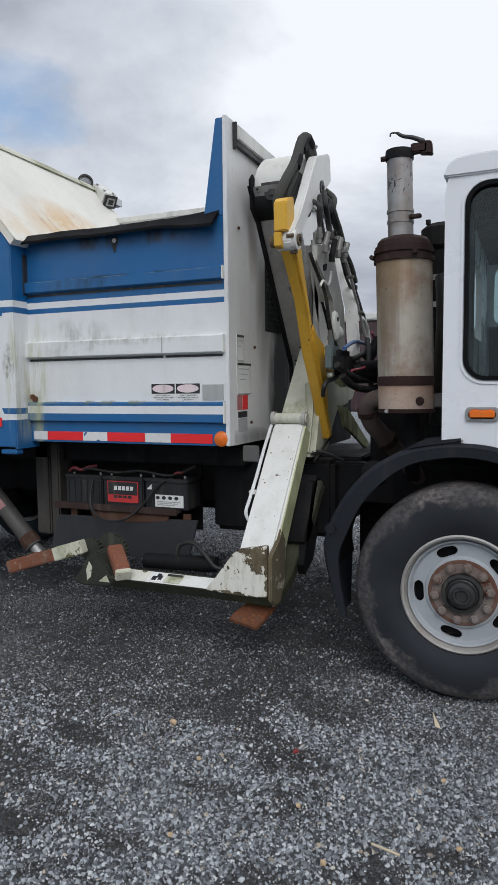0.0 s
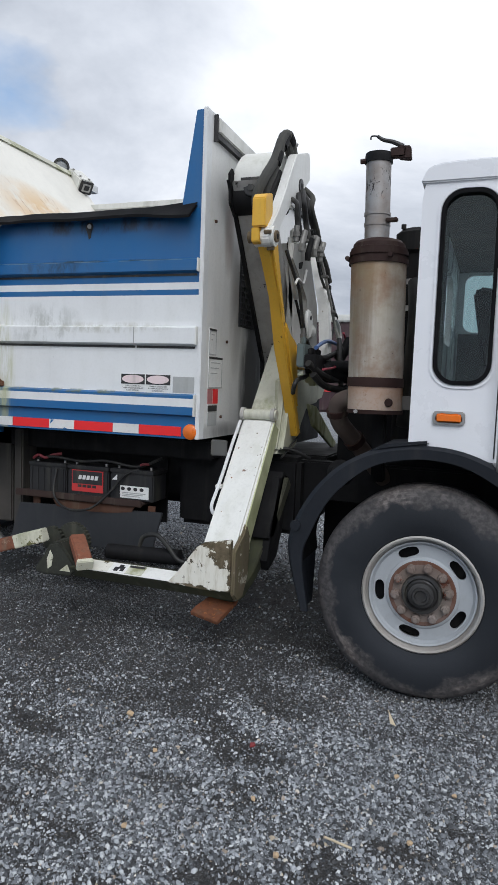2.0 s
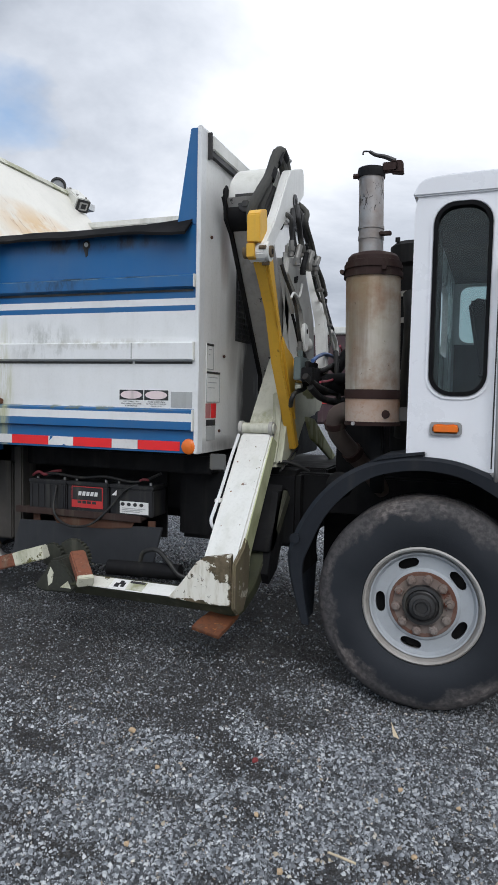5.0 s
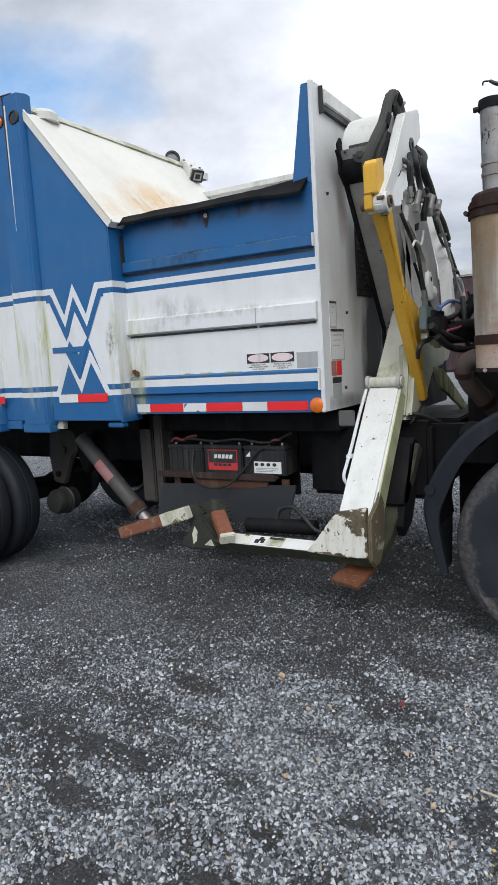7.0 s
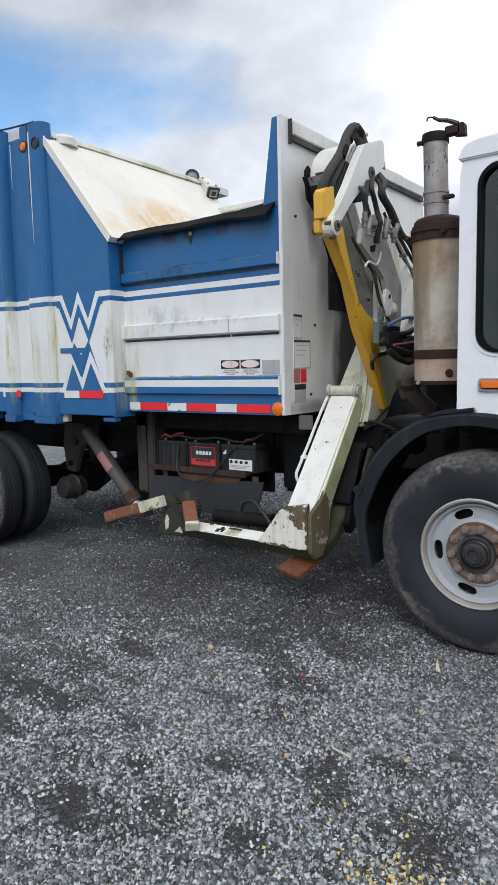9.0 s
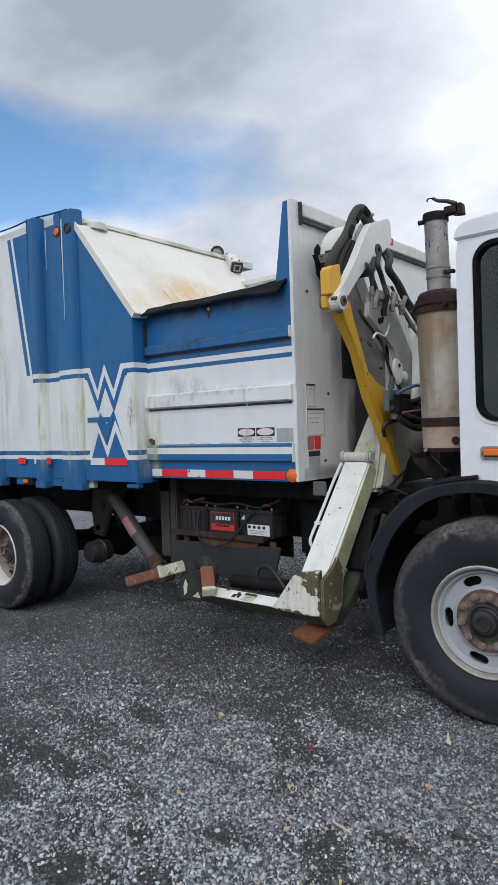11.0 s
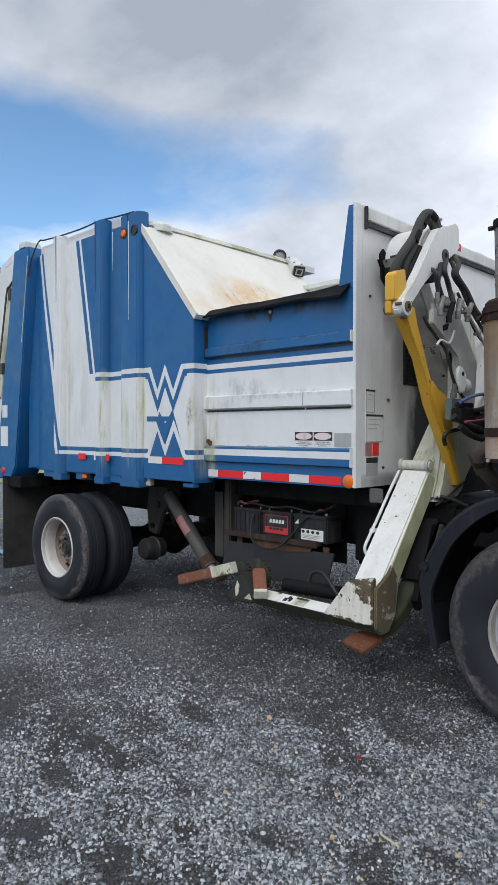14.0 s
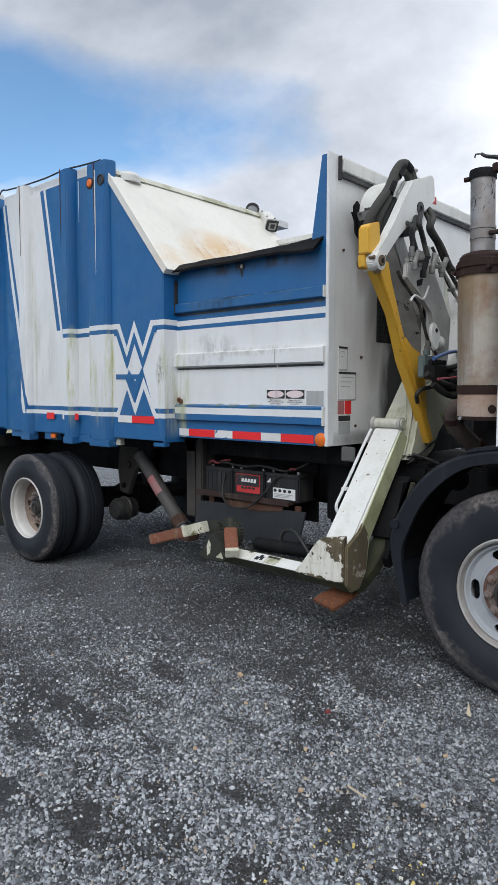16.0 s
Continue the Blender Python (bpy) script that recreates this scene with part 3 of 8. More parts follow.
def lathe(bm, profile, centre, axis="y", seg=48, closed=False):
    """Turn (radius, along) points about an axis through the centre."""
    cx, cy, cz = centre
    rings = []
    for r, w in profile:
        ring = []
        for k in range(seg):
            a = 2 * math.pi * k / seg
            u, v = r * math.cos(a), r * math.sin(a)
            d = place3(axis, u, v, w)
            ring.append(bm.verts.new((cx + d[0], cy + d[1], cz + d[2])))
        rings.append(ring)
    pairs = list(zip(rings, rings[1:])) + ([(rings[-1], rings[0])] if closed else [])
    for a, b in pairs:
        for k in range(seg):
            bm.faces.new((a[k], a[(k + 1) % seg], b[(k + 1) % seg], b[k]))
    if not closed:
        for ring, r in ((rings[0], profile[0][0]), (rings[-1], profile[-1][0])):
            if r > 1e-4:
                bm.faces.new(ring)


def soften(bm, width, segments=2):
    bmesh.ops.recalc_face_normals(bm, faces=bm.faces)
    bm.normal_update()
    edges = [e for e in bm.edges if len(e.link_faces) == 2 and e.calc_face_angle(0) > radians(30)]
    bmesh.ops.bevel(bm, geom=edges, offset=width, segments=segments, affect="EDGES", clamp_overlap=True)


def mesh_of(name, bm, material, smooth=True):
    bmesh.ops.recalc_face_normals(bm, faces=bm.faces)
    me = bpy.data.meshes.new(name)
    bm.to_mesh(me)
    bm.free()
    me.materials.append(material)
    if smooth:
        me.polygons.foreach_set("use_smooth", [True] * len(me.polygons))
        me.set_sharp_from_angle(angle=radians(32))
    return me


def base_of(ob):
    m = ob.matrix_parent_inverse @ ob.matrix_basis
    return base_of(ob.parent) @ m if ob.parent else ob.matrix_basis


def part(name, bm, material, parent, label="", smooth=True):
    ob = new(name, mesh_of(name, bm, material, smooth))
    ob.parent = parent
    ob.matrix_parent_inverse = base_of(parent).inverted()
    if label:
        ob["label"] = label
    return ob


def thing(name, at, label, category, group="", kind=""):
    ob = new(name)
    ob.location = at
    ob.matrix_basis = Matrix.Translation(at)
    return tagged(ob, label, category, group, kind)


def made(build, *args, **kw):
    bm = bmesh.new()
    build(bm, *args, **kw)
    return bm


def bevelled(width, build, *args, **kw):
    bm = made(build, *args, **kw)
    soften(bm, width)
    return bm


def words(name, lines, size, origin, gap, material, parent):
    """Lines of writing on a wall that faces -y."""
    bm = bmesh.new()
    for i, line in enumerate(lines):
        cu = bpy.data.curves.new(name, "FONT")
        cu.body, cu.size, cu.align_x, cu.extrude = line, size, "CENTER", 0.0004
        cu.resolution_u = 2
        ob = bpy.data.objects.new(name, cu)
        scene.collection.objects.link(ob)
        me = ob.to_mesh()
        m = Matrix.Translation((origin[0], origin[1], origin[2] - i * gap)) @ Matrix.Rotation(radians(90), 4, "X")
        me.transform(m)
        bm.from_mesh(me)
        ob.to_mesh_clear()
        bpy.data.objects.remove(ob)
    return part(name, bm, material, parent, smooth=False)


# ---- ground, distance ----


def land(x, y):
    """Height of the yard: level round the truck's front, a little lower behind it."""
    t = min(max((-1.2 - x) / 1.6, 0.0), 1.0)
    return -0.072 * t * t * (3 - 2 * t)


def graded(lo, hi, fine_lo, fine_hi, step, far_steps):
    mid = list(np.arange(fine_lo, fine_hi + 1e-6, step))
    below = [fine_lo - (fine_lo - lo) * (k / far_steps) ** 3 for k in range(far_steps, 0, -1)]
    above = [fine_hi + (hi - fine_hi) * (k / far_steps) ** 3 for k in range(1, far_steps + 1)]
    return below + mid + above


def sheet(name, xs, ys, height, material):
    verts = [(x, y, height(x, y)) for y in ys for x in xs]
    w = len(xs)
    faces = [(j * w + i, j * w + i + 1, (j + 1) * w + i + 1, (j + 1) * w + i) for j in range(len(ys) - 1) for i in range(w - 1)]
    me = bpy.data.meshes.new(name)
    me.from_pydata(verts, [], faces)
    me.materials.append(material)
    me.polygons.foreach_set("use_smooth", [True] * len(faces))
    return new(name, me)


def yard_height(x, y):
    near = max(0.0, 1 - max(abs(x) - 5, abs(y) - 4, 0) / 4)
    return land(x, y) + near * (0.012 * noise.noise((x * 1.3, y * 1.3, 0)) + 0.006 * noise.noise((x * 6, y * 6, 3))) - 0.006


ground = sheet("ground", graded(-900, 900, -7, 4, 0.1, 14), graded(-900, 900, -4, 5, 0.1, 14), yard_height, gravel)
tagged(ground, "dark wet gravel yard with loose crushed stone", "ground", kind="structure")

field = sheet("far_field", list(np.linspace(-320, -17, 24)), list(np.linspace(-60, 320, 24)),
              lambda x, y: land(x, y) + 0.02 + 0.35 * min(1.0, max(0.0, (-17 - x) / 8)), grass_far)
tagged(field, "pale grass field beyond the gravel yard", "field", kind="structure")


def hills():
    pts, faces = [], []
    n = 120
    for i in range(n + 1):
        a = radians(-30 + 260 * i / n)
        r = 620.0
        h = 26 + 46 * max(0.0, noise.noise((i * 0.09, 1.7, 0))) + 5 * noise.noise((i * 0.6, 5.0, 0))
        h += 34 * math.exp(-((math.degrees(a) - 103) / 9) ** 2)
        pts += [(r * math.cos(a), r * math.sin(a), -2.0), ((r + 60) * math.cos(a), (r + 60) * math.sin(a), h)]
    for i in range(n):
        faces.append((2 * i, 2 * i + 2, 2 * i + 3, 2 * i + 1))
    me = bpy.data.meshes.new("backdrop_hills")
    me.from_pydata(pts, [], faces)
    me.materials.append(hill_far)
    return tagged(new("backdrop_hills", me), "hazy blue-green wooded hills on the horizon", "hills", kind="structure")


hills()


def ground_patch(name, cx, cy, rx, ry, seed, material, lift, label, category):
    bm = bmesh.new()
    rim = []
    for k in range(40):
        a = 2 * math.pi * k / 40
        q = 1 + 0.45 * noise.noise((math.cos(a) * 1.6 + seed, math.sin(a) * 1.6, seed)) + 0.2 * noise.noise((math.cos(a) * 5, math.sin(a) * 5 + seed, 1))
        x, y = cx + rx * q * math.cos(a), cy + ry * q * math.sin(a)
        rim.append(bm.verts.new((x, y, land(x, y) + lift)))
    bm.faces.new(rim)
    return tagged(new(name, mesh_of(name, bm, material, False)), label, category, kind="structure")


ground_patch("puddle", -6.1, 0.45, 0.6, 0.08, 8.4, water, 0.012, "shallow bright puddle behind the truck", "puddle")


def yard_line():
    bm = bmesh.new()
    prism(bm, [(-10.6, -0.20), (-10.5, -0.28), (-7.9, 3.55), (-8.0, 3.63)], "z", -0.072, -0.060)
    tagged(new("yard_line", mesh_of("yard_line", bm, line_paint, False)), "worn yellow line painted on the yard", "line", kind="structure")


yard_line()


def on_grid(f, area, step, at):
    """Values of f, worked out on a grid and blended between its corners."""
    x0, x1, y0, y1 = area
    gx, gy = np.arange(x0, x1 + 2 * step, step), np.arange(y0, y1 + 2 * step, step)
    table = np.array([[f(float(x), float(y)) for x in gx] for y in gy])
    u, v = (at[:, 0] - x0) / step, (at[:, 1] - y0) / step
    i, j = u.astype(int), v.astype(int)
    a, b = u - i, v - j
    return (table[j, i] * (1 - a) + table[j, i + 1] * a) * (1 - b) + (table[j + 1, i] * (1 - a) + table[j + 1, i + 1] * a) * b


def scatter(name, count, area, sizes, material, label, category, seed, thin=None, chips=False):
    """Loose angular stones as one mesh: whole stones, or chips of which only the part above the soil is made."""
    rng = np.random.default_rng(seed)
    if chips:
        shape_ = np.array([(1, 0.1, -0.2), (-0.1, 1, -0.2), (-1, -0.1, -0.2), (0.1, -1, -0.2), (0.42, 0.1, 0.66), (-0.42, -0.08, 0.60)])
        tri = np.array([(0, 1, 4), (1, 5, 4), (1, 2, 5), (2, 3, 5), (3, 4, 5), (3, 0, 4)])
    else:
        phi = (1 + 5 ** 0.5) / 2
        shape_ = np.array([(-1, phi, 0), (1, phi, 0), (-1, -phi, 0), (1, -phi, 0), (0, -1, phi), (0, 1, phi), (0, -1, -phi), (0, 1, -phi),
                           (phi, 0, -1), (phi, 0, 1), (-phi, 0, -1), (-phi, 0, 1)]) / 1.9
        tri = np.array([(0, 11, 5), (0, 5, 1), (0, 1, 7), (0, 7, 10), (0, 10, 11), (1, 5, 9), (5, 11, 4), (11, 10, 2), (10, 7, 6), (7, 1, 8),
                        (3, 9, 4), (3, 4, 2), (3, 2, 6), (3, 6, 8), (3, 8, 9), (4, 9, 5), (2, 4, 11), (6, 2, 10), (8, 6, 7), (9, 8, 1)])
    if chips == "block":
        shape_ = np.array([(1, 0.1, -0.3), (0.1, 1, -0.3), (-1, -0.1, -0.3), (-0.1, -1, -0.3), (0.62, 0.2, 0.7), (-0.1, 0.62, 0.62), (-0.62, -0.1, 0.55), (0.1, -0.62, 0.66)])
        tri = np.array([(0, 1, 5), (0, 5, 4), (1, 2, 6), (1, 6, 5), (2, 3, 7), (2, 7, 6), (3, 0, 4), (3, 4, 7), (4, 5, 6), (4, 6, 7)])
    corners = len(shape_)
    x0, x1, y0, y1 = area
    xy = np.column_stack([rng.uniform(x0, x1, count), rng.uniform(y0, y1, count)])
    if thin:
        xy = xy[rng.uniform(size=count) < on_grid(thin, area, 0.04, xy)]
    k = len(xy)
    size = sizes[0] + (sizes[1] - sizes[0]) * rng.uniform(size=k) ** 2.6
    if chips:
        turn = rng.uniform(0, 2 * np.pi, size=k)
        squash = rng.uniform(0.55, 1.0, size=k)
        p = shape_[None] * rng.uniform(0.6, 1.25, size=(k, corners, 1)) + 0.0
        p[:, 4:, :2] += rng.uniform(-0.3, 0.3, size=(k, corners - 4, 2))
        p[:, :, 1] *= squash[:, None]
        c, s = np.cos(turn)[:, None], np.sin(turn)[:, None]
        pts = np.stack([p[:, :, 0] * c - p[:, :, 1] * s, p[:, :, 0] * s + p[:, :, 1] * c, p[:, :, 2]], -1) * size[:, None, None] * 0.62
    else:
        q = rng.normal(size=(k, 4))
        q /= np.linalg.norm(q, axis=1)[:, None]
        w, x, y, z = q.T
        rot = np.stack([np.stack([1 - 2 * (y * y + z * z), 2 * (x * y - z * w), 2 * (x * z + y * w)], -1),
                        np.stack([2 * (x * y + z * w), 1 - 2 * (x * x + z * z), 2 * (y * z - x * w)], -1),
                        np.stack([2 * (x * z - y * w), 2 * (y * z + x * w), 1 - 2 * (x * x + y * y)], -1)], 1)
        p = shape_[None] * rng.uniform(0.55, 1.25, size=(k, corners, 1)) * rng.uniform((0.8, 0.55, 0.4), (1.3, 1.0, 0.8), size=(k, 3))[:, None]
        pts = np.einsum("kij,knj->kni", rot, p) * size[:, None, None] * 0.5
    base = np.column_stack([xy, on_grid(yard_height, area, 0.1, xy) + size * 0.12])
    verts = (pts + base[:, None]).reshape(-1, 3)
    faces = (tri[None] + corners * np.arange(k)[:, None, None]).reshape(-1, 3)
    me = bpy.data.meshes.new(name)
    me.vertices.add(len(verts))
    me.vertices.foreach_set("co", verts.ravel())
    me.loops.add(faces.size)
    me.loops.foreach_set("vertex_index", faces.ravel().astype(np.int32))
    me.polygons.add(len(faces))
    me.polygons.foreach_set("loop_start", np.arange(0, faces.size, 3, dtype=np.int32))
    me.update(calc_edges=True)
    me.materials.append(material)
    return tagged(new(name, me), label, category, kind="stuff")


SOIL = [(1.19, -1.56, 0.17, 0.11), (1.28, -1.68, 0.08, 0.10), (1.64, -1.68, 0.10, 0.20), (0.53, -1.33, 0.24, 0.09), (0.86, -1.70, 0.13, 0.09), (0.36, -2.00, 0.15, 0.08), (0.62, -1.88, 0.10, 0.08), (0.62, -2.22, 0.16, 0.09), (0.83, -2.04, 0.12, 0.09),
        (1.16, -1.99, 0.10, 0.10), (-0.14, -1.76, 0.24, 0.10), (-0.13, -2.02, 0.20, 0.09), (0.16, -2.30, 0.18, 0.12), (1.36, -1.39, 0.11, 0.08), (1.50, -1.66, 0.10, 0.08), (0.70, -1.12, 0.16, 0.05), (1.17, -0.67, 0.22, 0.05),
        (1.56, -1.22, 0.14, 0.07), (0.35, -1.69, 0.16, 0.07), (-0.18, -1.17, 0.30, 0.10), (-0.21, -0.84, 0.30, 0.08), (-1.4, -1.6, 0.5, 0.2), (0.02, -1.45, 0.18, 0.06)]


def patchy(x, y):
    """How thickly the stones lie: thin by the truck and over the bare patches of soil."""
    near_truck = min(1.0, max(0.16, 1.0 - (y + 1.15 - 0.80 * min(1.0, max(0.0, (x - 0.45) / 0.7)) + 0.35 * noise.noise((x * 1.7, y * 1.7, 6.0))) / 0.75))
    far_left = 1.0 - 0.80 * min(1.0, max(0.0, (0.40 - x) / 1.1)) * min(1.0, max(0.0, (y + 2.5) / 0.6))
    d = min(1.0, max(0.04, 0.80 + 1.5 * noise.noise((x * 1.0, y * 1.3, 2.0)) + 1.9 * noise.noise((x * 2.9, y * 4.6, 5.0)) + 1.2 * noise.noise((x * 8, y * 10, 1.0)) + 0.7 * noise.noise((x * 22, y * 22, 4.0))))
    d = min(1.0, d + 0.45 * min(1.0, max(0.0, (x - 0.75) / 0.6)))
    for cx, cy, rx, ry in SOIL:
        q = ((x - cx) / rx) ** 2 + ((y - cy) / ry) ** 2 + 0.7 * noise.noise((x * 7, y * 7, 9.0))
        d *= min(1.0, max(0.05, q * 0.85 - 0.1))
    rim = min(1.0, max(0.0, min((y + 2.75) / 0.25, (2.7 - x) / 0.25) + 0.6 * noise.noise((x * 4, y * 4, 8.0))))
    return max(0.03, d * near_truck * far_left) * rim


def by_truck(x, y):
    return 0.25 + 0.75 * min(1.0, max(0.0, 0.5 + 1.6 * noise.noise((x * 1.2, y * 1.6, 7.0)) + 0.6 * noise.noise((x * 5, y * 5, 3.0))))


scatter("loose_gravel", 400000, (-2.2, 2.7, -2.75, 0.1), (0.004, 0.017), stone, "loose angular grey crushed stone spread over the yard", "gravel", 5, patchy, True)
scatter("loose_gravel", 2600, (-2.2, 2.7, -2.75, -0.2), (0.014, 0.030), stone, "larger loose grey stones among the gravel", "gravel", 15, patchy)
scatter("loose_gravel", 118000, (-0.9, 2.6, -2.75, -0.7), (0.006, 0.021), stone, "coarser loose grey crushed stone on the yard", "gravel", 35, patchy, "block")
scatter("loose_gravel", 60000, (-4.5, 1.5, 1.2, 5.2), (0.010, 0.028), stone, "thick pale crushed stone beyond the truck", "gravel", 36, None, True)
# fine dark grit; its dimmed colour also carries the shade along the truck
scatter("fine_grit", 230000, (-3.6, 2.3, -1.7, 0.7), (0.004, 0.012), grit_stone, "fine dark grit beside the truck, darkened further for its shade", "grit", 8, by_truck, True)
scatter("loose_gravel", 50000, (-4.2, -2.2, -2.9, 0.1), (0.006, 0.022), stone, "loose grey crushed stone beside the truck's rear wheel", "gravel", 25, patchy, True)
scatter("loose_gravel", 50000, (-9.0, 2.7, 0.3, 6.5), (0.008, 0.024), stone, "loose grey crushed stone under and beyond the truck", "gravel", 6, None, True)
scatter("loose_gravel", 12000, (-8.5, -4.0, -2.9, 0.3), (0.008, 0.022), stone, "loose grey crushed stone beside the truck's tail", "gravel", 7, None, True)
scatter("loose_gravel", 60000, (-4.5, 6.5, -6.5, -2.55), (0.012, 0.034), stone, "loose grey crushed stone over the open yard", "gravel", 37, by_truck, True)
scatter("loose_gravel", 30000, (2.5, 6.5, -2.6, 5.0), (0.012, 0.034), stone, "loose grey crushed stone ahead of the truck", "gravel", 38, by_truck, True)
pale_stone = stone_mat("pale_dry_stone", 2.0, 0.62)
scatter("pale_gravel", 4200, (-1.85, -1.22, 0.48, 0.94), (0.006, 0.018), pale_stone, "patch of pale dry grit under the truck", "gravel", 44,
        lambda x, y: 0.95 * math.exp(-((x + 1.53) / 0.14) ** 2 - ((y - 0.71) / 0.10) ** 2), True)
scatter("yellow_grit", 16000, (1.2, 2.1, -2.5, -1.6), (0.006, 0.017), sawdust, "spilled yellow stones among the grey gravel", "grit", 9,
        lambda x, y: min(1.0, 0.7 * math.exp(-((x - 1.67) / 0.16) ** 2 - ((y + 1.92) / 0.085) ** 2) + 0.02 * math.exp(-((x - 1.4) / 0.4) ** 2 - ((y + 1.8) / 0.35) ** 2)), "block")



def leaf():
    bm = made(prism, [(0.0, 0.0), (0.026, -0.008), (-0.018, 0.070)], "z", 0, 0.003)
    bmesh.ops.transform(bm, matrix=Matrix.Translation((1.232, -0.615, 0.022)) @ Matrix.Rotation(radians(25), 4, "X"), verts=bm.verts)
    tagged(new("dry_leaf", mesh_of("dry_leaf", bm, wood, False)), "pale dry scrap lying on the gravel", "scrap")


leaf()


def twig():
    bm = bmesh.new()
    tube(bm, [(1.145, -1.435, 0.018), (1.19, -1.45, 0.022), (1.235, -1.455, 0.018)], 0.004, 6)
    tagged(new("twig", mesh_of("twig", bm, wood)), "short pale dry twig on the gravel", "twig")


twig()


def marked_stone(name, x, y, size, material, label, seed):
    rng = np.random.default_rng(seed)
    bm = bmesh.new()
    bmesh.ops.create_icosphere(bm, subdivisions=1, radius=size / 2)
    for v in bm.verts:
        v.co *= 0.75 + 0.5 * rng.uniform()
        v.co.z *= 0.7
    bmesh.ops.translate(bm, verts=bm.verts, vec=(x, y, land(x, y) + size * 0.3))
    tagged(new(name, mesh_of(name, bm, material, False)), label, "stone")


marked_stone("pebble", 0.167, -0.966, 0.036, pebble_tan, "rounded orange-tan pebble on the grey gravel", 1)
marked_stone("pebble", 0.739, -0.992, 0.030, pebble_red, "small dark red pebble on the grey gravel", 2)
for k_, (px_, py_) in enumerate(((1.31, -0.98), (0.40, -1.18), (0.86, -1.32), (1.02, -1.56), (1.40, -1.34), (0.52, -1.62), (1.52, -1.02))):
    marked_stone("pebble", px_, py_, 0.022, pebble_tan, "pale tan pebble among the grey gravel", 10 + k_)

# ---- the refuse truck ----
truck = thing("refuse_truck", (-1.0, 1.0, 0.0), "blue and white side-loading refuse truck parked on gravel", "truck")
BODY_Y, WIDE = -0.135, 2.28   # near face of the body, far face of the body

# chassis
rails = part("chassis_rail", bevelled(0.01, box, -4.35, 2.6, 0.52, 0.62, 0.72, 1.0), chassis_black, truck, "greasy black chassis rail")
part("chassis_rail", bevelled(0.01, box, -4.35, 2.6, 1.45, 1.55, 0.72, 1.0), chassis_black, truck, "greasy black chassis rail")
for x in (-3.9, -2.4, -1.6, -0.3, 0.5):
    part("cross_member", bevelled(0.008, box, x, x + 0.12, 0.62, 1.45, 0.74, 0.98), chassis_black, truck)
part("subframe", bevelled(0.01, box, -4.1, -0.02, 0.3, 1.9, 0.98, 1.10), chassis_black, truck)
part("hydraulic_tank", bevelled(0.03, box, -0.30, 0.50, 0.42, 1.6, 0.55, 1.02), chassis_black, truck, "black steel hydraulic oil tank")
part("fuel_tank", bevelled(0.06, box, -1.35, -0.4, 1.55, 2.15, 0.45, 1.0), chassis_black, truck)
part("engine_block", bevelled(0.03, box, 0.66, 2.2, 0.66, 1.45, 0.62, 1.42), chassis_black, truck)
part("corner_bracket", bevelled(0.006, box, 0.05, 0.15, 0.10, 0.115, 1.035, 1.128), grey_light, truck, "pale grey bracket under the hopper corner")
part("upright", bevelled(0.01, box, -1.62, -1.5, 0.30, 0.42, 0.45, 1.1), dusty_steel, truck, "dark steel upright under the body")
part("upright", bevelled(0.01, box, -1.44, -1.37, 0.24, 0.40, 0.40, 1.1), dusty_steel, truck, "dark steel upright under the body")


def soot_and_shade_wall():
    n = Nodes("soot_and_shade_white_wall")
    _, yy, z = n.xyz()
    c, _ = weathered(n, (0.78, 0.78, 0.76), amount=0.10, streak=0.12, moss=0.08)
    # soot and rust patches; the first also paints shade in beside the mast's foot
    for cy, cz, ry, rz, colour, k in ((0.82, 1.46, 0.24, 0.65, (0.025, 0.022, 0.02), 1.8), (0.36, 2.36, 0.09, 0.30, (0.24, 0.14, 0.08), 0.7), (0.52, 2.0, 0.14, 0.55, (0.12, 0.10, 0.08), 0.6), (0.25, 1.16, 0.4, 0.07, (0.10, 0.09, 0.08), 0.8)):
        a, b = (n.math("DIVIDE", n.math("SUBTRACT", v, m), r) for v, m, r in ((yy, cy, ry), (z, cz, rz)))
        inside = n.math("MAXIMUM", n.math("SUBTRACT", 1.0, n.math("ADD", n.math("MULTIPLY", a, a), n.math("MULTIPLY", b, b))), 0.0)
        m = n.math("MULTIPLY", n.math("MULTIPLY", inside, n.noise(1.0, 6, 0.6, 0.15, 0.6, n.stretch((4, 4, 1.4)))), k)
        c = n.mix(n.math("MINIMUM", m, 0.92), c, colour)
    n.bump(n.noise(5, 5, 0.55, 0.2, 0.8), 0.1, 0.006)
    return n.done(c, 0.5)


front_wall_paint = soot_and_shade_wall()


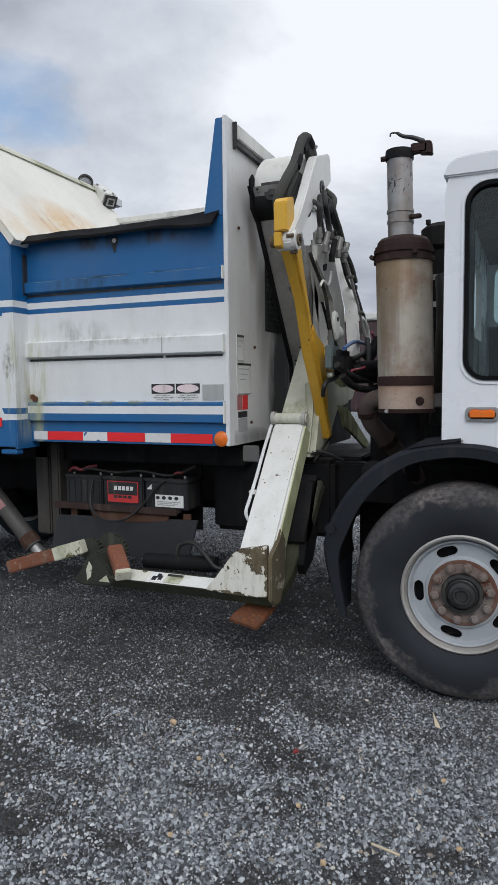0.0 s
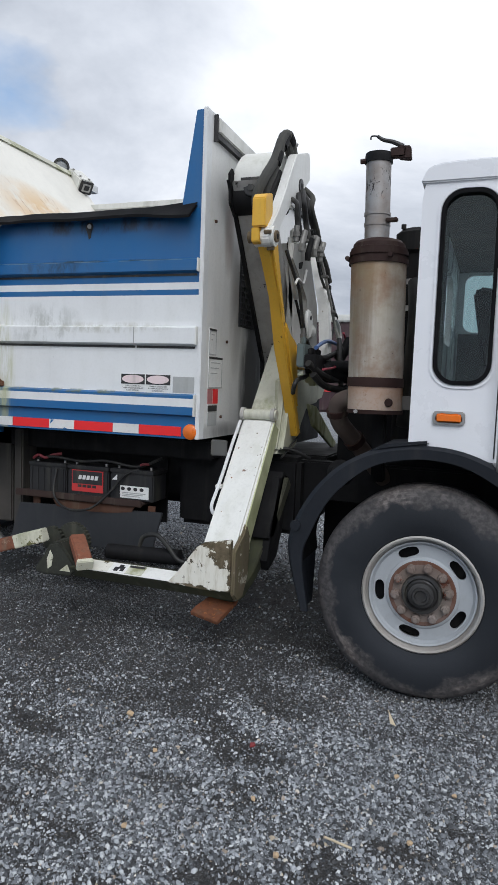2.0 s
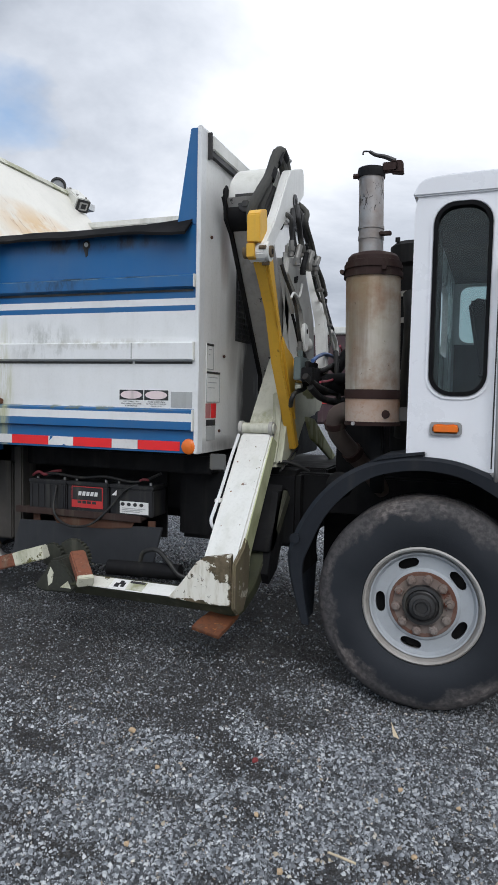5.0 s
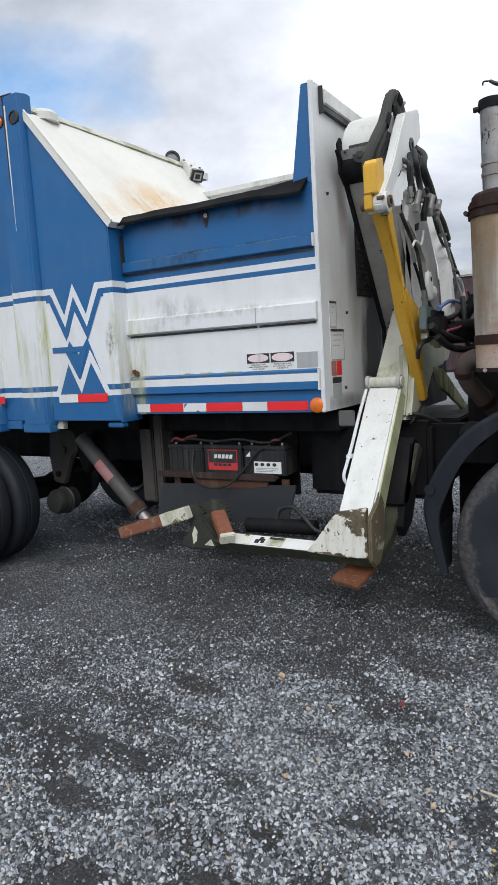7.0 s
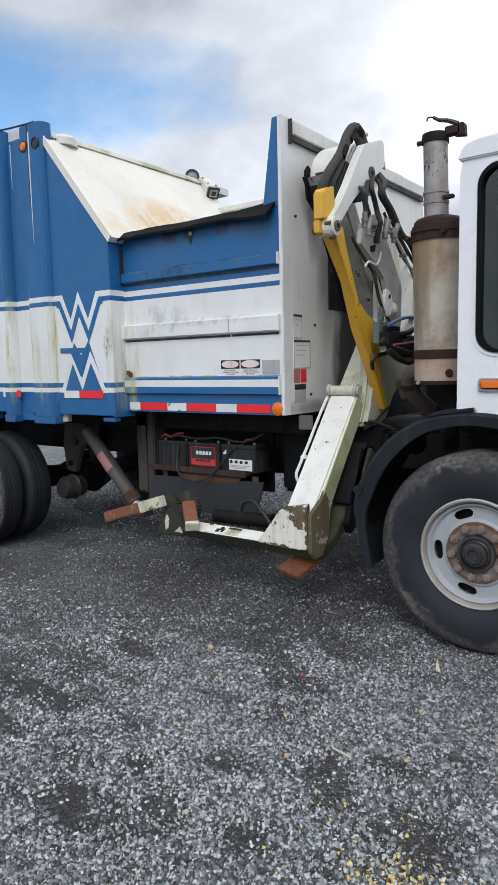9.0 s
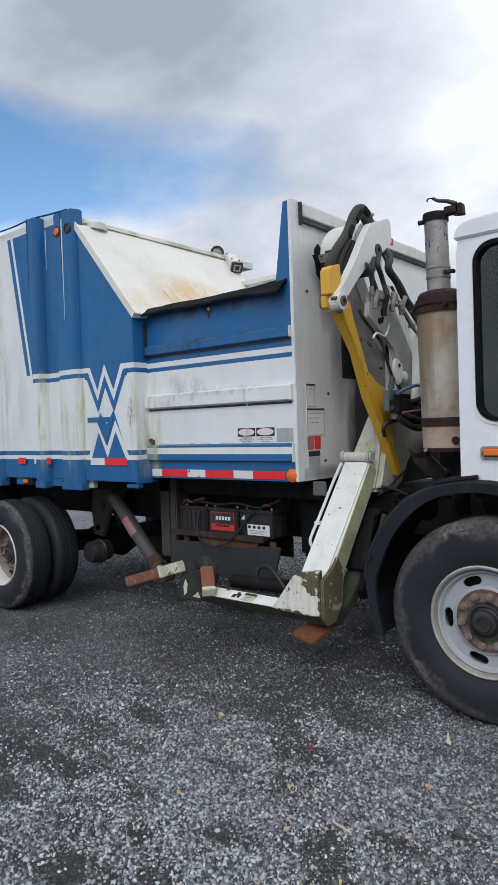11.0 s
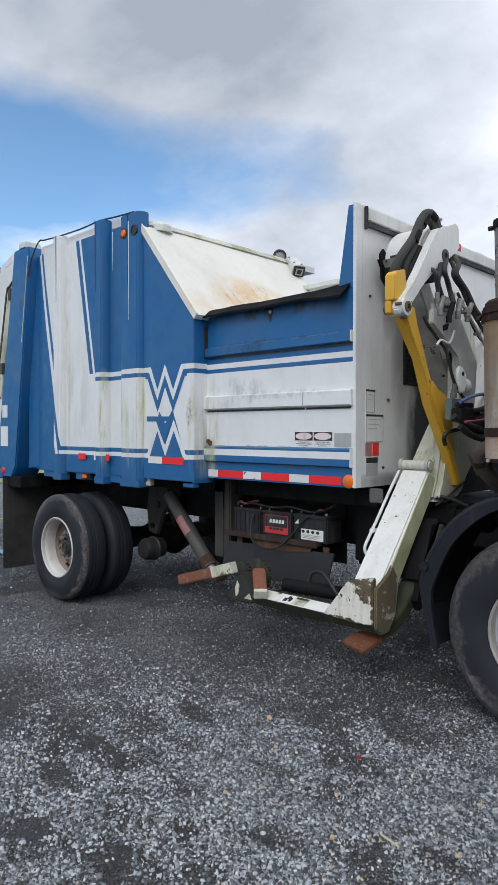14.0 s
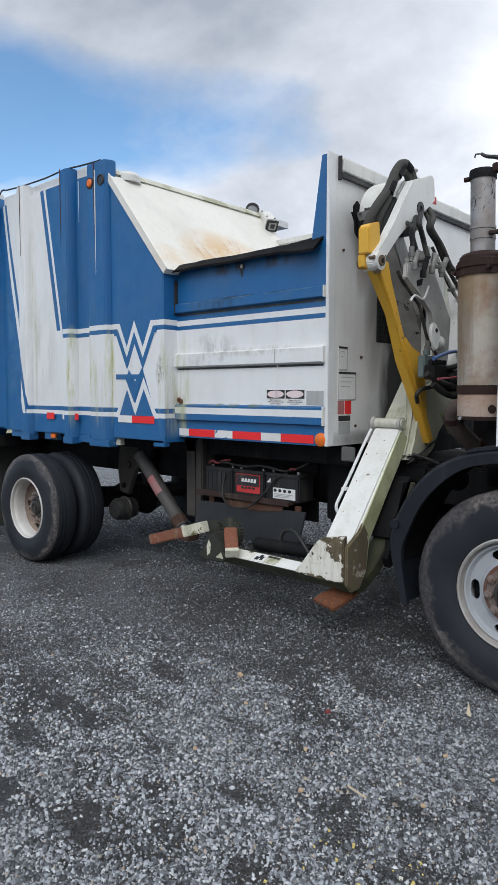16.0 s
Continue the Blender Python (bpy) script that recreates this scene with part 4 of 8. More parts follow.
def hopper():
    shell = bmesh.new()
    # near wall with its three folded ridges, as one bent sheet
    prof = [(0.0, 1.13), (0.0, 1.255), (-0.028, 1.265), (-0.028, 1.372), (0.0, 1.384), (0.0, 1.650), (-0.032, 1.662), (-0.032, 1.750),
            (0.0, 1.760), (0.0, 2.052), (-0.030, 2.064), (-0.030, 2.122), (0.0, 2.134), (0.0, 2.40), (0.06, 2.40), (0.06, 1.13)]
    prism(shell, prof, "x", -1.385, -0.004)
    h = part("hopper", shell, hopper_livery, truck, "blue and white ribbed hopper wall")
    # fin and corner
    part("fin", bevelled(0.004, prism, [(-0.128, 2.40), (-0.05, 2.925), (-0.004, 2.925), (-0.004, 2.40)], "y", 0.002, 0.055), blue_paint, h, "blue upright fin on the hopper's corner")
    part("corner_trim", bevelled(0.004, box, -0.003, 0.022, -0.012, 0.06, 1.13, 2.93), white_paint, h)
    for z0, z1 in ((1.655, 1.757), (2.057, 2.130), (1.258, 1.38)):
        part("rib_end", bevelled(0.002, box, -0.009, -0.001, -0.0345, 0.0, z0, z1), white_chipped, h)
    front = bmesh.new()
    box(front, 0.0, 0.02, 0.06, 2.2, 1.13, 2.93)
    part("front_wall", front, front_wall_paint, h, "white front wall of the hopper with soot and painted shade")
    part("top_rail", bevelled(0.006, box, 0.02, 0.055, 0.09, 2.15, 2.825, 2.905), white_front, h)
    part("rail_end", bevelled(0.002, box, 0.02, 0.045, 0.076, 0.088, 2.775, 2.92), decal_black, h)
    part("rail_seal", made(box, 0.02, 0.045, 0.09, 2.15, 2.795, 2.822), decal_black, h)
    part("far_wall", bevelled(0.004, box, -1.9, 0.0, 1.72, 1.80, 1.13, 2.93), white_paint, h)
    part("far_rim", bevelled(0.006, box, -1.9, 0.0, 1.69, 1.83, 2.90, 2.95), white_front, h)
    part("floor_plate", made(box, -1.5, 0.0, 0.06, 1.72, 1.14, 1.16), chassis_black, h)
    for xa, xb in ((-1.37, -0.40), (-0.385, -0.02)):
        part("rib_gap", made(box, xa, xb, -0.0035, 0.001, 1.636, 1.649), decal_black, h, "dark gap under the folded ridge")
    part("rib_gap", made(box, -1.37, -0.02, -0.0035, 0.001, 2.038, 2.050), decal_black, h, "dark gap under the folded ridge")
    part("rib_end_gap", made(box, -1.384, -1.370, -0.033, 0.001, 2.052, 2.30), decal_black, h)
    for k, (xa, xb) in enumerate(((-1.30, -1.12), (-1.02, -0.90), (-0.80, -0.62), (-0.50, -0.43), (-0.36, -0.10))):
        part("worn_edge", made(box, xa, xb, -0.0306, -0.024, 2.1205, 2.1235), worn_blue, h, "paint worn pale along the ridge")
    part("rib_joint", made(box, -0.394, -0.389, -0.0345, -0.031, 1.663, 1.752), decal_grey, h)
    # rubber flap along the lip
    flap = bmesh.new()
    xs = [-1.40 + 1.37 * i / 40 for i in range(41)]
    top, low = [], []
    for i, x in enumerate(xs):
        s = 0.008 * noise.noise((x * 3.2, 0, 0)) + 0.004 * noise.noise((x * 11, 4, 0))
        end = max(0.0, (x + 0.35) / 0.3)
        top.append((x, 0.03, 2.428 + s + 0.03 * end))
        low.append((x, -0.070 - 0.03 * end, 2.368 + 1.0 * s - 0.022 * end))
    rows_ = [[flap.verts.new(p) for p in line] for line in (top, low, [(x, y, z - 0.016) for x, y, z in low], [(x, y, z - 0.016) for x, y, z in top])]
    for a, b in zip(rows_, rows_[1:] + rows_[:1]):
        for i in range(len(a) - 1):
            flap.faces.new((a[i], a[i + 1], b[i + 1], b[i]))
    part("rubber_flap", flap, flap_black, h, "torn black rubber flap along the hopper's lip")
    part("flap_lip", made(box, -1.385, -0.11, 0.03, 0.06, 2.38, 2.42), decal_black, h)
    # lifting hole near the lip: a white disc paints the light through it
    bm = bmesh.new()
    lathe(bm, [(0.0, -0.004), (0.013, -0.004), (0.015, 0.004), (0.0, 0.004)], (-0.715, -0.003, 2.332), "y", 20)
    part("lifting_hole", bm, decal_white, h, "white disc painted as the light through a round hole")
    part("hole_ring", made(lathe, [(0.014, -0.004), (0.024, -0.003), (0.026, 0.002), (0.014, 0.002)], (-0.715, -0.001, 2.330), "y", 20, True), decal_black, h)
    part("rust_run", bevelled(0.004, prism, [(-0.742, 2.32), (-0.700, 2.318), (-0.705, 2.27), (-0.72, 2.255), (-0.728, 2.29)], "y", -0.0035, 0.001), decal_black, h)
    for x, z in ((-1.34, 1.405), (-1.355, 1.415), (-1.33, 1.402)):
        part("broken_latch", bevelled(0.004, box, x - 0.012, x + 0.012, -0.022, 0.0, z - 0.018, z + 0.014), rust, h)
    # reflective tape: red and white lengths
    cuts = [(-1.36, -1.252, tape_white), (-1.252, -0.981, tape_red), (-0.981, -0.802, tape_white), (-0.802, -0.535, tape_red),
            (-0.535, -0.361, tape_white), (-0.361, -0.090, tape_red)]
    for a, b, m in cuts:
        part("reflective_tape", made(box, a + 0.001, b - 0.001, -0.004, 0.0, 1.142, 1.196), m, h, "red reflective tape" if m is tape_red else "white reflective tape")
    part("tape_scuff", made(prism, [(-0.972, 1.168), (-0.958, 1.180), (-0.946, 1.194), (-0.966, 1.194)], "y", -0.006, -0.004), blue_paint, h)
    part("tape_scuff", made(prism, [(-0.882, 1.142), (-0.868, 1.150), (-0.85, 1.143)], "y", -0.006, -0.004), blue_paint, h)
    bm = bmesh.new()
    lathe(bm, [(0.0, -0.022), (0.030, -0.02), (0.042, -0.012), (0.045, 0.0)], (-0.034, 0.0, 1.170), "y", 28)
    part("side_marker", bm, amber_lens, h, "round amber side marker lamp")
    # warning decals: two ovals over two blocks of words, a faded one beside
    for x0, lines in ((-0.487, ("STAY CLEAR AT ALL", "TIMES WHEN CONTAINER", "IS OFF GROUND")), (-0.324, ("STAND CLEAR WHEN", "AUTOMATIC LIFT DEVICE", "IS IN MOTION"))):
        d = part("warning_decal", made(box, x0 + 0.002, x0 + 0.160, -0.003, 0.0, 1.372 + 0.004, 1.487), decal_white, h, "warning decal with a pink oval above words")
        part("decal_head", made(box, x0 + 0.004, x0 + 0.158, -0.0045, -0.003, 1.428, 1.485), decal_black, d)
        bm = bmesh.new()
        pts = [(x0 + 0.081 + 0.070 * math.cos(2 * math.pi * k / 32), 1.457 + 0.024 * math.sin(2 * math.pi * k / 32)) for k in range(32)]
        prism(bm, pts, "y", -0.006, -0.0045)
        part("oval", bm, decal_pink, d)
        words("wording", lines, 0.0112, (x0 + 0.081, -0.0036, 1.414), 0.0125, decal_black, d)
    part("faded_decal", made(box, -0.150, -0.018, -0.003, 0.0, 1.388, 1.478), decal_grey, h, "faded grey blank decal")
    # papers on the front wall
    for y0, y1, z0, z1, m in ((0.10, 0.20, 1.61, 1.76, decal_white), (0.10, 0.30, 1.42, 1.60, decal_white), (0.10, 0.17, 1.33, 1.415, label_pink),
                              (0.18, 0.25, 1.33, 1.415, tape_red), (0.11, 0.24, 1.285, 1.32, decal_black), (0.11, 0.24, 1.20, 1.28, decal_grey)):
        d = part("placard", made(box, 0.02, 0.023, y0, y1, z0, z1), m, h, "small worn instruction placard")
        if m is decal_white:
            for e in ((y0, y1, z0, z0 + 0.006), (y0, y1, z1 - 0.006, z1), (y0, y0 + 0.006, z0 + 0.006, z1 - 0.006), (y1 - 0.006, y1, z0 + 0.006, z1 - 0.006)):
                part("border", made(box, 0.023, 0.0245, *e), decal_grey, d)
            for k in range(3):
                part("text_bar", made(box, 0.023, 0.0242, y0 + 0.03, y1 - 0.03 - 0.02 * k, z1 - 0.036 - 0.03 * k, z1 - 0.031 - 0.03 * k), decal_grey, d)
            part("header_bar", made(box, 0.0246, 0.0254, y0, y1, z1 - 0.012, z1), decal_black, d)
    # perforated vent on the front wall
    bm = bmesh.new()
    for k in range(15):
        box(bm, 0.022, 0.028, 0.565 + 0.034 * k, 0.571 + 0.034 * k, 1.82, 2.30)
    for k in range(15):
        box(bm, 0.028, 0.032, 0.55, 1.06, 1.825 + 0.034 * k, 1.831 + 0.034 * k)
    part("vent_grille", bm, plate_black, h, "dark steel mesh vent grille")
    part("vent_back", made(box, 0.02, 0.022, 0.55, 1.06, 1.81, 2.31), decal_black, h)
    for y, z in ((0.14, 2.36), (0.30, 1.25), (0.36, 1.7)):
        part("bolt", made(rod, (0.02, y, z), (0.03, y, z), 0.009, 8), dark_rust, h)
    return h


hopper()


CAM_BOX = (-1.975, 1.74, 3.165)


def body():
    b = bmesh.new()
    prism(b, [(-4.05, 1.12), (-1.385, 1.12), (-1.385, 2.33), (-2.12, 3.20), (-4.05, 3.20)], "y", BODY_Y + 0.055, 1.80)
    shell = part("body_shell", b, blue_paint, truck, "blue and white refuse body")
    # near side: pressed panels between box posts
    x_edges = [(-1.385, -2.015, 0.0), (-2.015, -2.295, -0.045), (-2.295, -2.545, 0.035), (-2.545, -2.69, -0.045),
               (-2.69, -3.255, 0.012), (-3.255, -3.41, -0.045)]
    for n_, (xa, xb, proud) in enumerate(x_edges):
        side = bmesh.new()
        y = BODY_Y + proud
        post = proud < -0.03
        if n_ == 0:
            prism(side, [(-1.385, 1.10), (-2.015, 1.10), (-2.015, 3.165), (-2.005, 3.165), (-1.385, 2.345)], "y", y, y + 0.06)
        else:
            back = BODY_Y + 0.06
            outline = [(xa + 0.006, back), (xa + 0.006, BODY_Y + 0.012), (xa - 0.026, y), (xb + 0.026, y), (xb - 0.006, BODY_Y + 0.012), (xb - 0.006, back)] if post else [(xa, back), (xa, y), (xb, y), (xb, back)]
            prism(side, outline, "z", 1.07 if post else 1.10, (3.305 if xa > -2.1 else 3.350) if post else 3.262)
        soften(side, 0.010 if post else 0.006, 3)
        part("box_post" if post else "side_panel", side, body_livery, shell, "blue and white steel box post" if post else "")
    bent = bmesh.new()
    prism(bent, [(-3.41, BODY_Y + 0.012), (-3.62, BODY_Y + 0.014), (-3.80, BODY_Y + 0.040), (-3.95, BODY_Y + 0.085), (-4.15, BODY_Y + 0.10), (-4.15, BODY_Y + 0.16), (-3.41, BODY_Y + 0.16)], "z", 1.10, 3.262)
    part("side_panel", bent, body_livery, shell, "blue panel that bends inwards to the tail")
    step = bmesh.new()
    box(step, -1.40, -1.380, BODY_Y + 0.004, 0.07, 1.09, 2.40)
    part("step_face", step, body_livery, shell, "algae-streaked edge of the body")
    # slots and feet along the bottom edge
    for x0, x1 in ((-1.52, -1.385), (-2.295, -2.02), (-2.69, -2.545), (-3.41, -3.255)):
        part("post_foot", bevelled(0.006, box, x0, x1, BODY_Y - 0.04 if x0 < -2 else BODY_Y + 0.004, BODY_Y + 0.06, 1.022 if x0 < -2 else 1.055, 1.085), blue_paint, shell)
    for x0 in (-2.18, -2.6, -3.1, -3.7):
        part("drain_slot", made(box, x0, x0 + 0.22, BODY_Y + 0.03, BODY_Y + 0.07, 1.04, 1.10), white_mossy if x0 > -2.3 else blue_paint, shell)
    # rust-edged welds on the posts
    for x in (-2.17, -2.655, -3.325):
        part("post_seam", made(prism, [(x - 0.005, 3.307 if x > -2.3 else 3.352), (x + 0.005, 3.307 if x > -2.3 else 3.352), (x + 0.003, 2.95), (x, 2.72)], "y", BODY_Y - 0.0485, BODY_Y - 0.044), dark_rust, shell, "rust-streaked post seam")
    for x, z0, w in ((-2.155, 2.42, 0.012), (-2.50, 2.9, 0.008)):
        yr = BODY_Y + (-0.0455 if x > -2.295 else 0.034)
        part("paint_run", made(prism, [(x - w / 2, 3.24), (x + w / 2, 3.24), (x + w * 0.4, (z0 + 3.2) / 2), (x + 0.001, z0), (x - w * 0.35, (z0 + 3.3) / 2)], "y", yr - 0.003, yr), decal_white, shell, "white paint run down the blue side")
    # lamps high on the body
    for x, m in ((-2.222, amber_lens), (-2.078, dark_lens)):
        y = BODY_Y - 0.045
        lens_ = made(lathe, [(0.0, -0.016), (0.026, -0.014), (0.034, -0.006), (0.036, 0.004)] if m is amber_lens else [(0.0, -0.002), (0.036, -0.002), (0.036, 0.004)], (x, y, 3.150), "y", 24)
        lamp_ = part("clearance_lamp", lens_, m, shell, "round amber clearance lamp" if m is amber_lens else "dark empty lamp socket")
        part("lamp_ring", made(lathe, [(0.036, -0.008), (0.044, -0.006), (0.046, 0.003), (0.036, 0.003)], (x, y, 3.150), "y", 24, True), decal_black, lamp_)
    # wire along the roof edge
    wire = bmesh.new()
    tube(wire, [(-2.10, BODY_Y - 0.03, 3.310), (-2.2, BODY_Y - 0.02, 3.318), (-2.42, BODY_Y, 3.342), (-2.66, BODY_Y, 3.360), (-2.95, BODY_Y, 3.352), (-3.33, BODY_Y, 3.362), (-3.62, BODY_Y, 3.38), (-3.72, BODY_Y - 0.01, 3.38), (-3.83, BODY_Y - 0.03, 3.22), (-3.85, BODY_Y - 0.055, 3.05)], 0.007, 6)
    part("roof_wire", wire, rubber_hose, shell)
    # wire on the post's edge, its bright highlight put into a pale paint
    tube_bm = bmesh.new()
    tube(tube_bm, [(-3.865, BODY_Y - 0.052, 3.26), (-3.93, BODY_Y - 0.052, 2.84), (-4.0, BODY_Y - 0.052, 2.4)], 0.005, 6)
    part("wire_conduit", tube_bm, white_mossy, shell)
    # sloping white plate over the front of the body
    sl = bmesh.new()
    cols = 8
    grid = []
    for j in range(cols + 1):
        y = BODY_Y - 0.014 + (1.814 - BODY_Y) * j / cols
        row = []
        for i in range(7):
            s = i / 6
            row.append(sl.verts.new((-2.015 + 0.68 * s - 0.06 * j / cols, y, 3.185 - 0.815 * s + 0.06 * (j / cols) - 0.004 * math.sin(math.pi * s))))
        grid.append(row)
    for a, b2 in zip(grid, grid[1:]):
        for i in range(6):
            sl.faces.new((a[i], a[i + 1], b2[i + 1], b2[i]))
    ext = bmesh.ops.extrude_face_region(sl, geom=list(sl.faces))
    bmesh.ops.translate(sl, verts=[v for v in ext["geom"] if isinstance(v, bmesh.types.BMVert)], vec=(-0.03, 0, -0.03))
    slope = part("sloping_plate", sl, slope_paint, shell, "white sloping plate with rusty stains")
    edge = bmesh.new()
    rod(edge, (-2.015, BODY_Y - 0.012, 3.192), (-1.33, BODY_Y - 0.012, 2.375), 0.006, 8)
    part("plate_edge", edge, slope_paint, slope)
    cap = bmesh.new()
    prism(cap, [(-2.16, 3.20), (-2.16, 3.262), (-2.08, 3.268), (-2.035, 3.235), (-2.02, 3.20)], "y", BODY_Y + 0.01, 1.80)
    soften(cap, 0.01)
    part("roof_edge", cap, white_mossy, shell, "algae-dulled roof edge")
    bump_ = bmesh.new()
    lathe(bump_, [(0.0, 0.052), (0.05, 0.048), (0.085, 0.034), (0.105, 0.010), (0.11, -0.04)], (-2.07, 0.08, 3.215), "z", 24)
    part("roof_dome", bump_, white_front, shell, "dulled white dome on the roof edge")
    roof = bmesh.new()
    box(roof, -3.9, -2.10, BODY_Y + 0.06, WIDE - 0.06, 3.20, 3.262)
    part("roof", roof, white_paint, shell)
    # white painted tops between the posts
    for xa, xb in ((-2.545, -2.295), (-3.255, -2.69), (-3.78, -3.41)):
        part("panel_top", bevelled(0.004, box, xa + 0.01, xb - 0.01, BODY_Y + 0.045, BODY_Y + 0.058, 3.264, 3.345), white_paint, shell)
    # work light and camera box on the slope's far edge
    lamp = bmesh.new()
    lathe(lamp, [(0.0, 0.06), (0.05, 0.055), (0.078, 0.01), (0.086, -0.03), (0.086, -0.045), (0.066, -0.045), (0.064, -0.025), (0.0, -0.025)], (0, 0, 0), "y", 24)
    spot = part("work_light", lamp, decal_black, shell, "round work light on a bracket")
    glassy = bmesh.new()
    lathe(glassy, [(0.0, -0.036), (0.03, -0.034), (0.064, -0.027)], (0, 0, 0), "y", 24)
    pane = part("lens", glassy, lamp_glass, spot)
    spot.data.transform(Matrix.Translation((-2.155, 1.71, 3.295)) @ Matrix.Rotation(radians(48), 4, "Z") @ Matrix.Scale(0.82, 4))
    pane.data.transform(Matrix.Translation((-2.155, 1.71, 3.295)) @ Matrix.Rotation(radians(48), 4, "Z") @ Matrix.Scale(0.82, 4))
    part("lamp_bracket", bevelled(0.006, box, -2.225, -2.13, 1.735, 1.77, 3.20, 3.33), white_front, shell)
    cam_box = part("camera_box", bevelled(0.012, box, -0.15, 0.13, -0.075, 0.075, -0.07, 0.07), white_front, shell, "white weatherproof camera box")
    rim_ = part("camera_hood", bevelled(0.004, box, 0.128, 0.150, -0.070, 0.070, -0.062, 0.062), decal_black, cam_box)
    eye_ = part("camera_eye", made(box, 0.149, 0.153, -0.045, 0.045, -0.040, 0.040), bare_steel, cam_box)
    ring_ = part("camera_lens", made(box, 0.1528, 0.158, -0.026, 0.026, -0.024, 0.024), decal_black, cam_box)
    bolts = [part("box_bolt", made(rod, (x_, y_, 0.07), (x_, y_, 0.085), 0.012, 8), bare_steel, cam_box) for x_, y_ in ((-0.10, -0.05), (0.06, -0.05), (0.10, 0.03))]
    stay = part("camera_stay", made(rod, (-0.22, 0.0, -0.01), (-0.15, 0.0, 0.0), 0.02, 10), decal_black, cam_box)
    for o in (cam_box, rim_, eye_, ring_, stay, *bolts):
        o.data.transform(Matrix.Translation(CAM_BOX) @ Matrix.Rotation(radians(-24), 4, "Z") @ Matrix.Rotation(radians(34), 4, "Y") @ Matrix.Scale(0.86, 4))
    emblem(shell)
    side = part("side_lamp", bevelled(0.008, box, -2.87, -2.76, BODY_Y - 0.05, BODY_Y - 0.03, 1.05, 1.115), decal_black, shell, "amber side lamp in a black frame")
    part("lens", bevelled(0.008, box, -2.855, -2.775, BODY_Y - 0.062, BODY_Y - 0.05, 1.062, 1.103), amber_lens, side)
    for a, b3, m in ((-1.938, -1.762, tape_white), (-1.760, -1.493, tape_red), (-2.62, -2.50, tape_red), (-2.74, -2.63, tape_white), (-3.0, -2.88, tape_red)):
        part("reflective_tape", made(box, a, b3, BODY_Y - 0.007, BODY_Y - 0.003, 1.229, 1.285), m, shell, "red reflective tape" if m is tape_red else "white reflective tape")
    return shell


def zigzag(bm, pts, width, y0, y1):
    """A band of even width along a bent line in the (x, z) plane."""
    pts = [Vector((x, z)) for x, z in pts]
    left, right = [], []
    for i, p in enumerate(pts):
        a = (p - pts[i - 1]).normalized() if i else (pts[1] - p).normalized()
        b = (pts[i + 1] - p).normalized() if i < len(pts) - 1 else a
        n = Vector((-(a + b).y, (a + b).x)).normalized()
        k = width / 2 / max(0.3, n.dot(Vector((-a.y, a.x))))
        left.append(p + n * k)
        right.append(p - n * k)
    for i in range(len(pts) - 1):
        prism(bm, [left[i], left[i + 1], right[i + 1], right[i]], "y", y0, y1)


def emblem(shell):
    """The painted zigzag ornament, as plain bands."""
    y = BODY_Y
    field = part("emblem", made(prism, [(-1.955, 2.03), (-1.80, 1.66), (-1.96, 1.272), (-1.47, 1.272), (-1.63, 1.66), (-1.50, 2.03)], "y", y - 0.0016, y - 0.0004), blue_paint, shell, "zigzag emblem in blue and white bands")
    diamond = [(-1.722, 1.86), (-1.81, 1.672), (-1.722, 1.56), (-1.632, 1.672)]
    part("diamond", made(prism, diamond, "y", y - 0.0026, y - 0.0016), white_paint, field)
    part("zigzag_band", made(zigzag, [(-1.98, 2.010), (-1.925, 2.010), (-1.822, 1.785), (-1.727, 1.995), (-1.625, 1.780), (-1.515, 2.010), (-1.46, 2.010)], 0.042, y - 0.0032, y - 0.0016), white_paint, field)
    part("zigzag_band", made(zigzag, [(-1.98, 1.955), (-1.94, 1.955), (-1.822, 1.705), (-1.727, 1.91), (-1.625, 1.70), (-1.495, 1.955), (-1.46, 1.955)], 0.04, y - 0.0038, y - 0.0024), blue_paint, field)
    part("zigzag_band", made(zigzag, [(-1.98, 1.289), (-1.945, 1.289), (-1.825, 1.545), (-1.724, 1.335), (-1.618, 1.545), (-1.485, 1.289), (-1.45, 1.289)], 0.04, y - 0.0032, y - 0.0016), white_paint, field)
    part("bar", made(prism, [(-1.962, 1.620), (-1.962, 1.580), (-1.648, 1.575), (-1.648, 1.615)], "y", y - 0.0044, y - 0.0032), blue_paint, field)
    part("bar_shadow", made(zigzag, [(-1.835, 1.600), (-1.735, 1.42), (-1.660, 1.59)], 0.03, y - 0.0042, y - 0.0034), blue_paint, field)
    for ob in (field, *field.children):
        ob.data.transform(Matrix(((1, 0, 0, 0), (0, 1, 0, 0), (0, 0, 0.972, 1.30 * 0.028), (0, 0, 0, 1))))


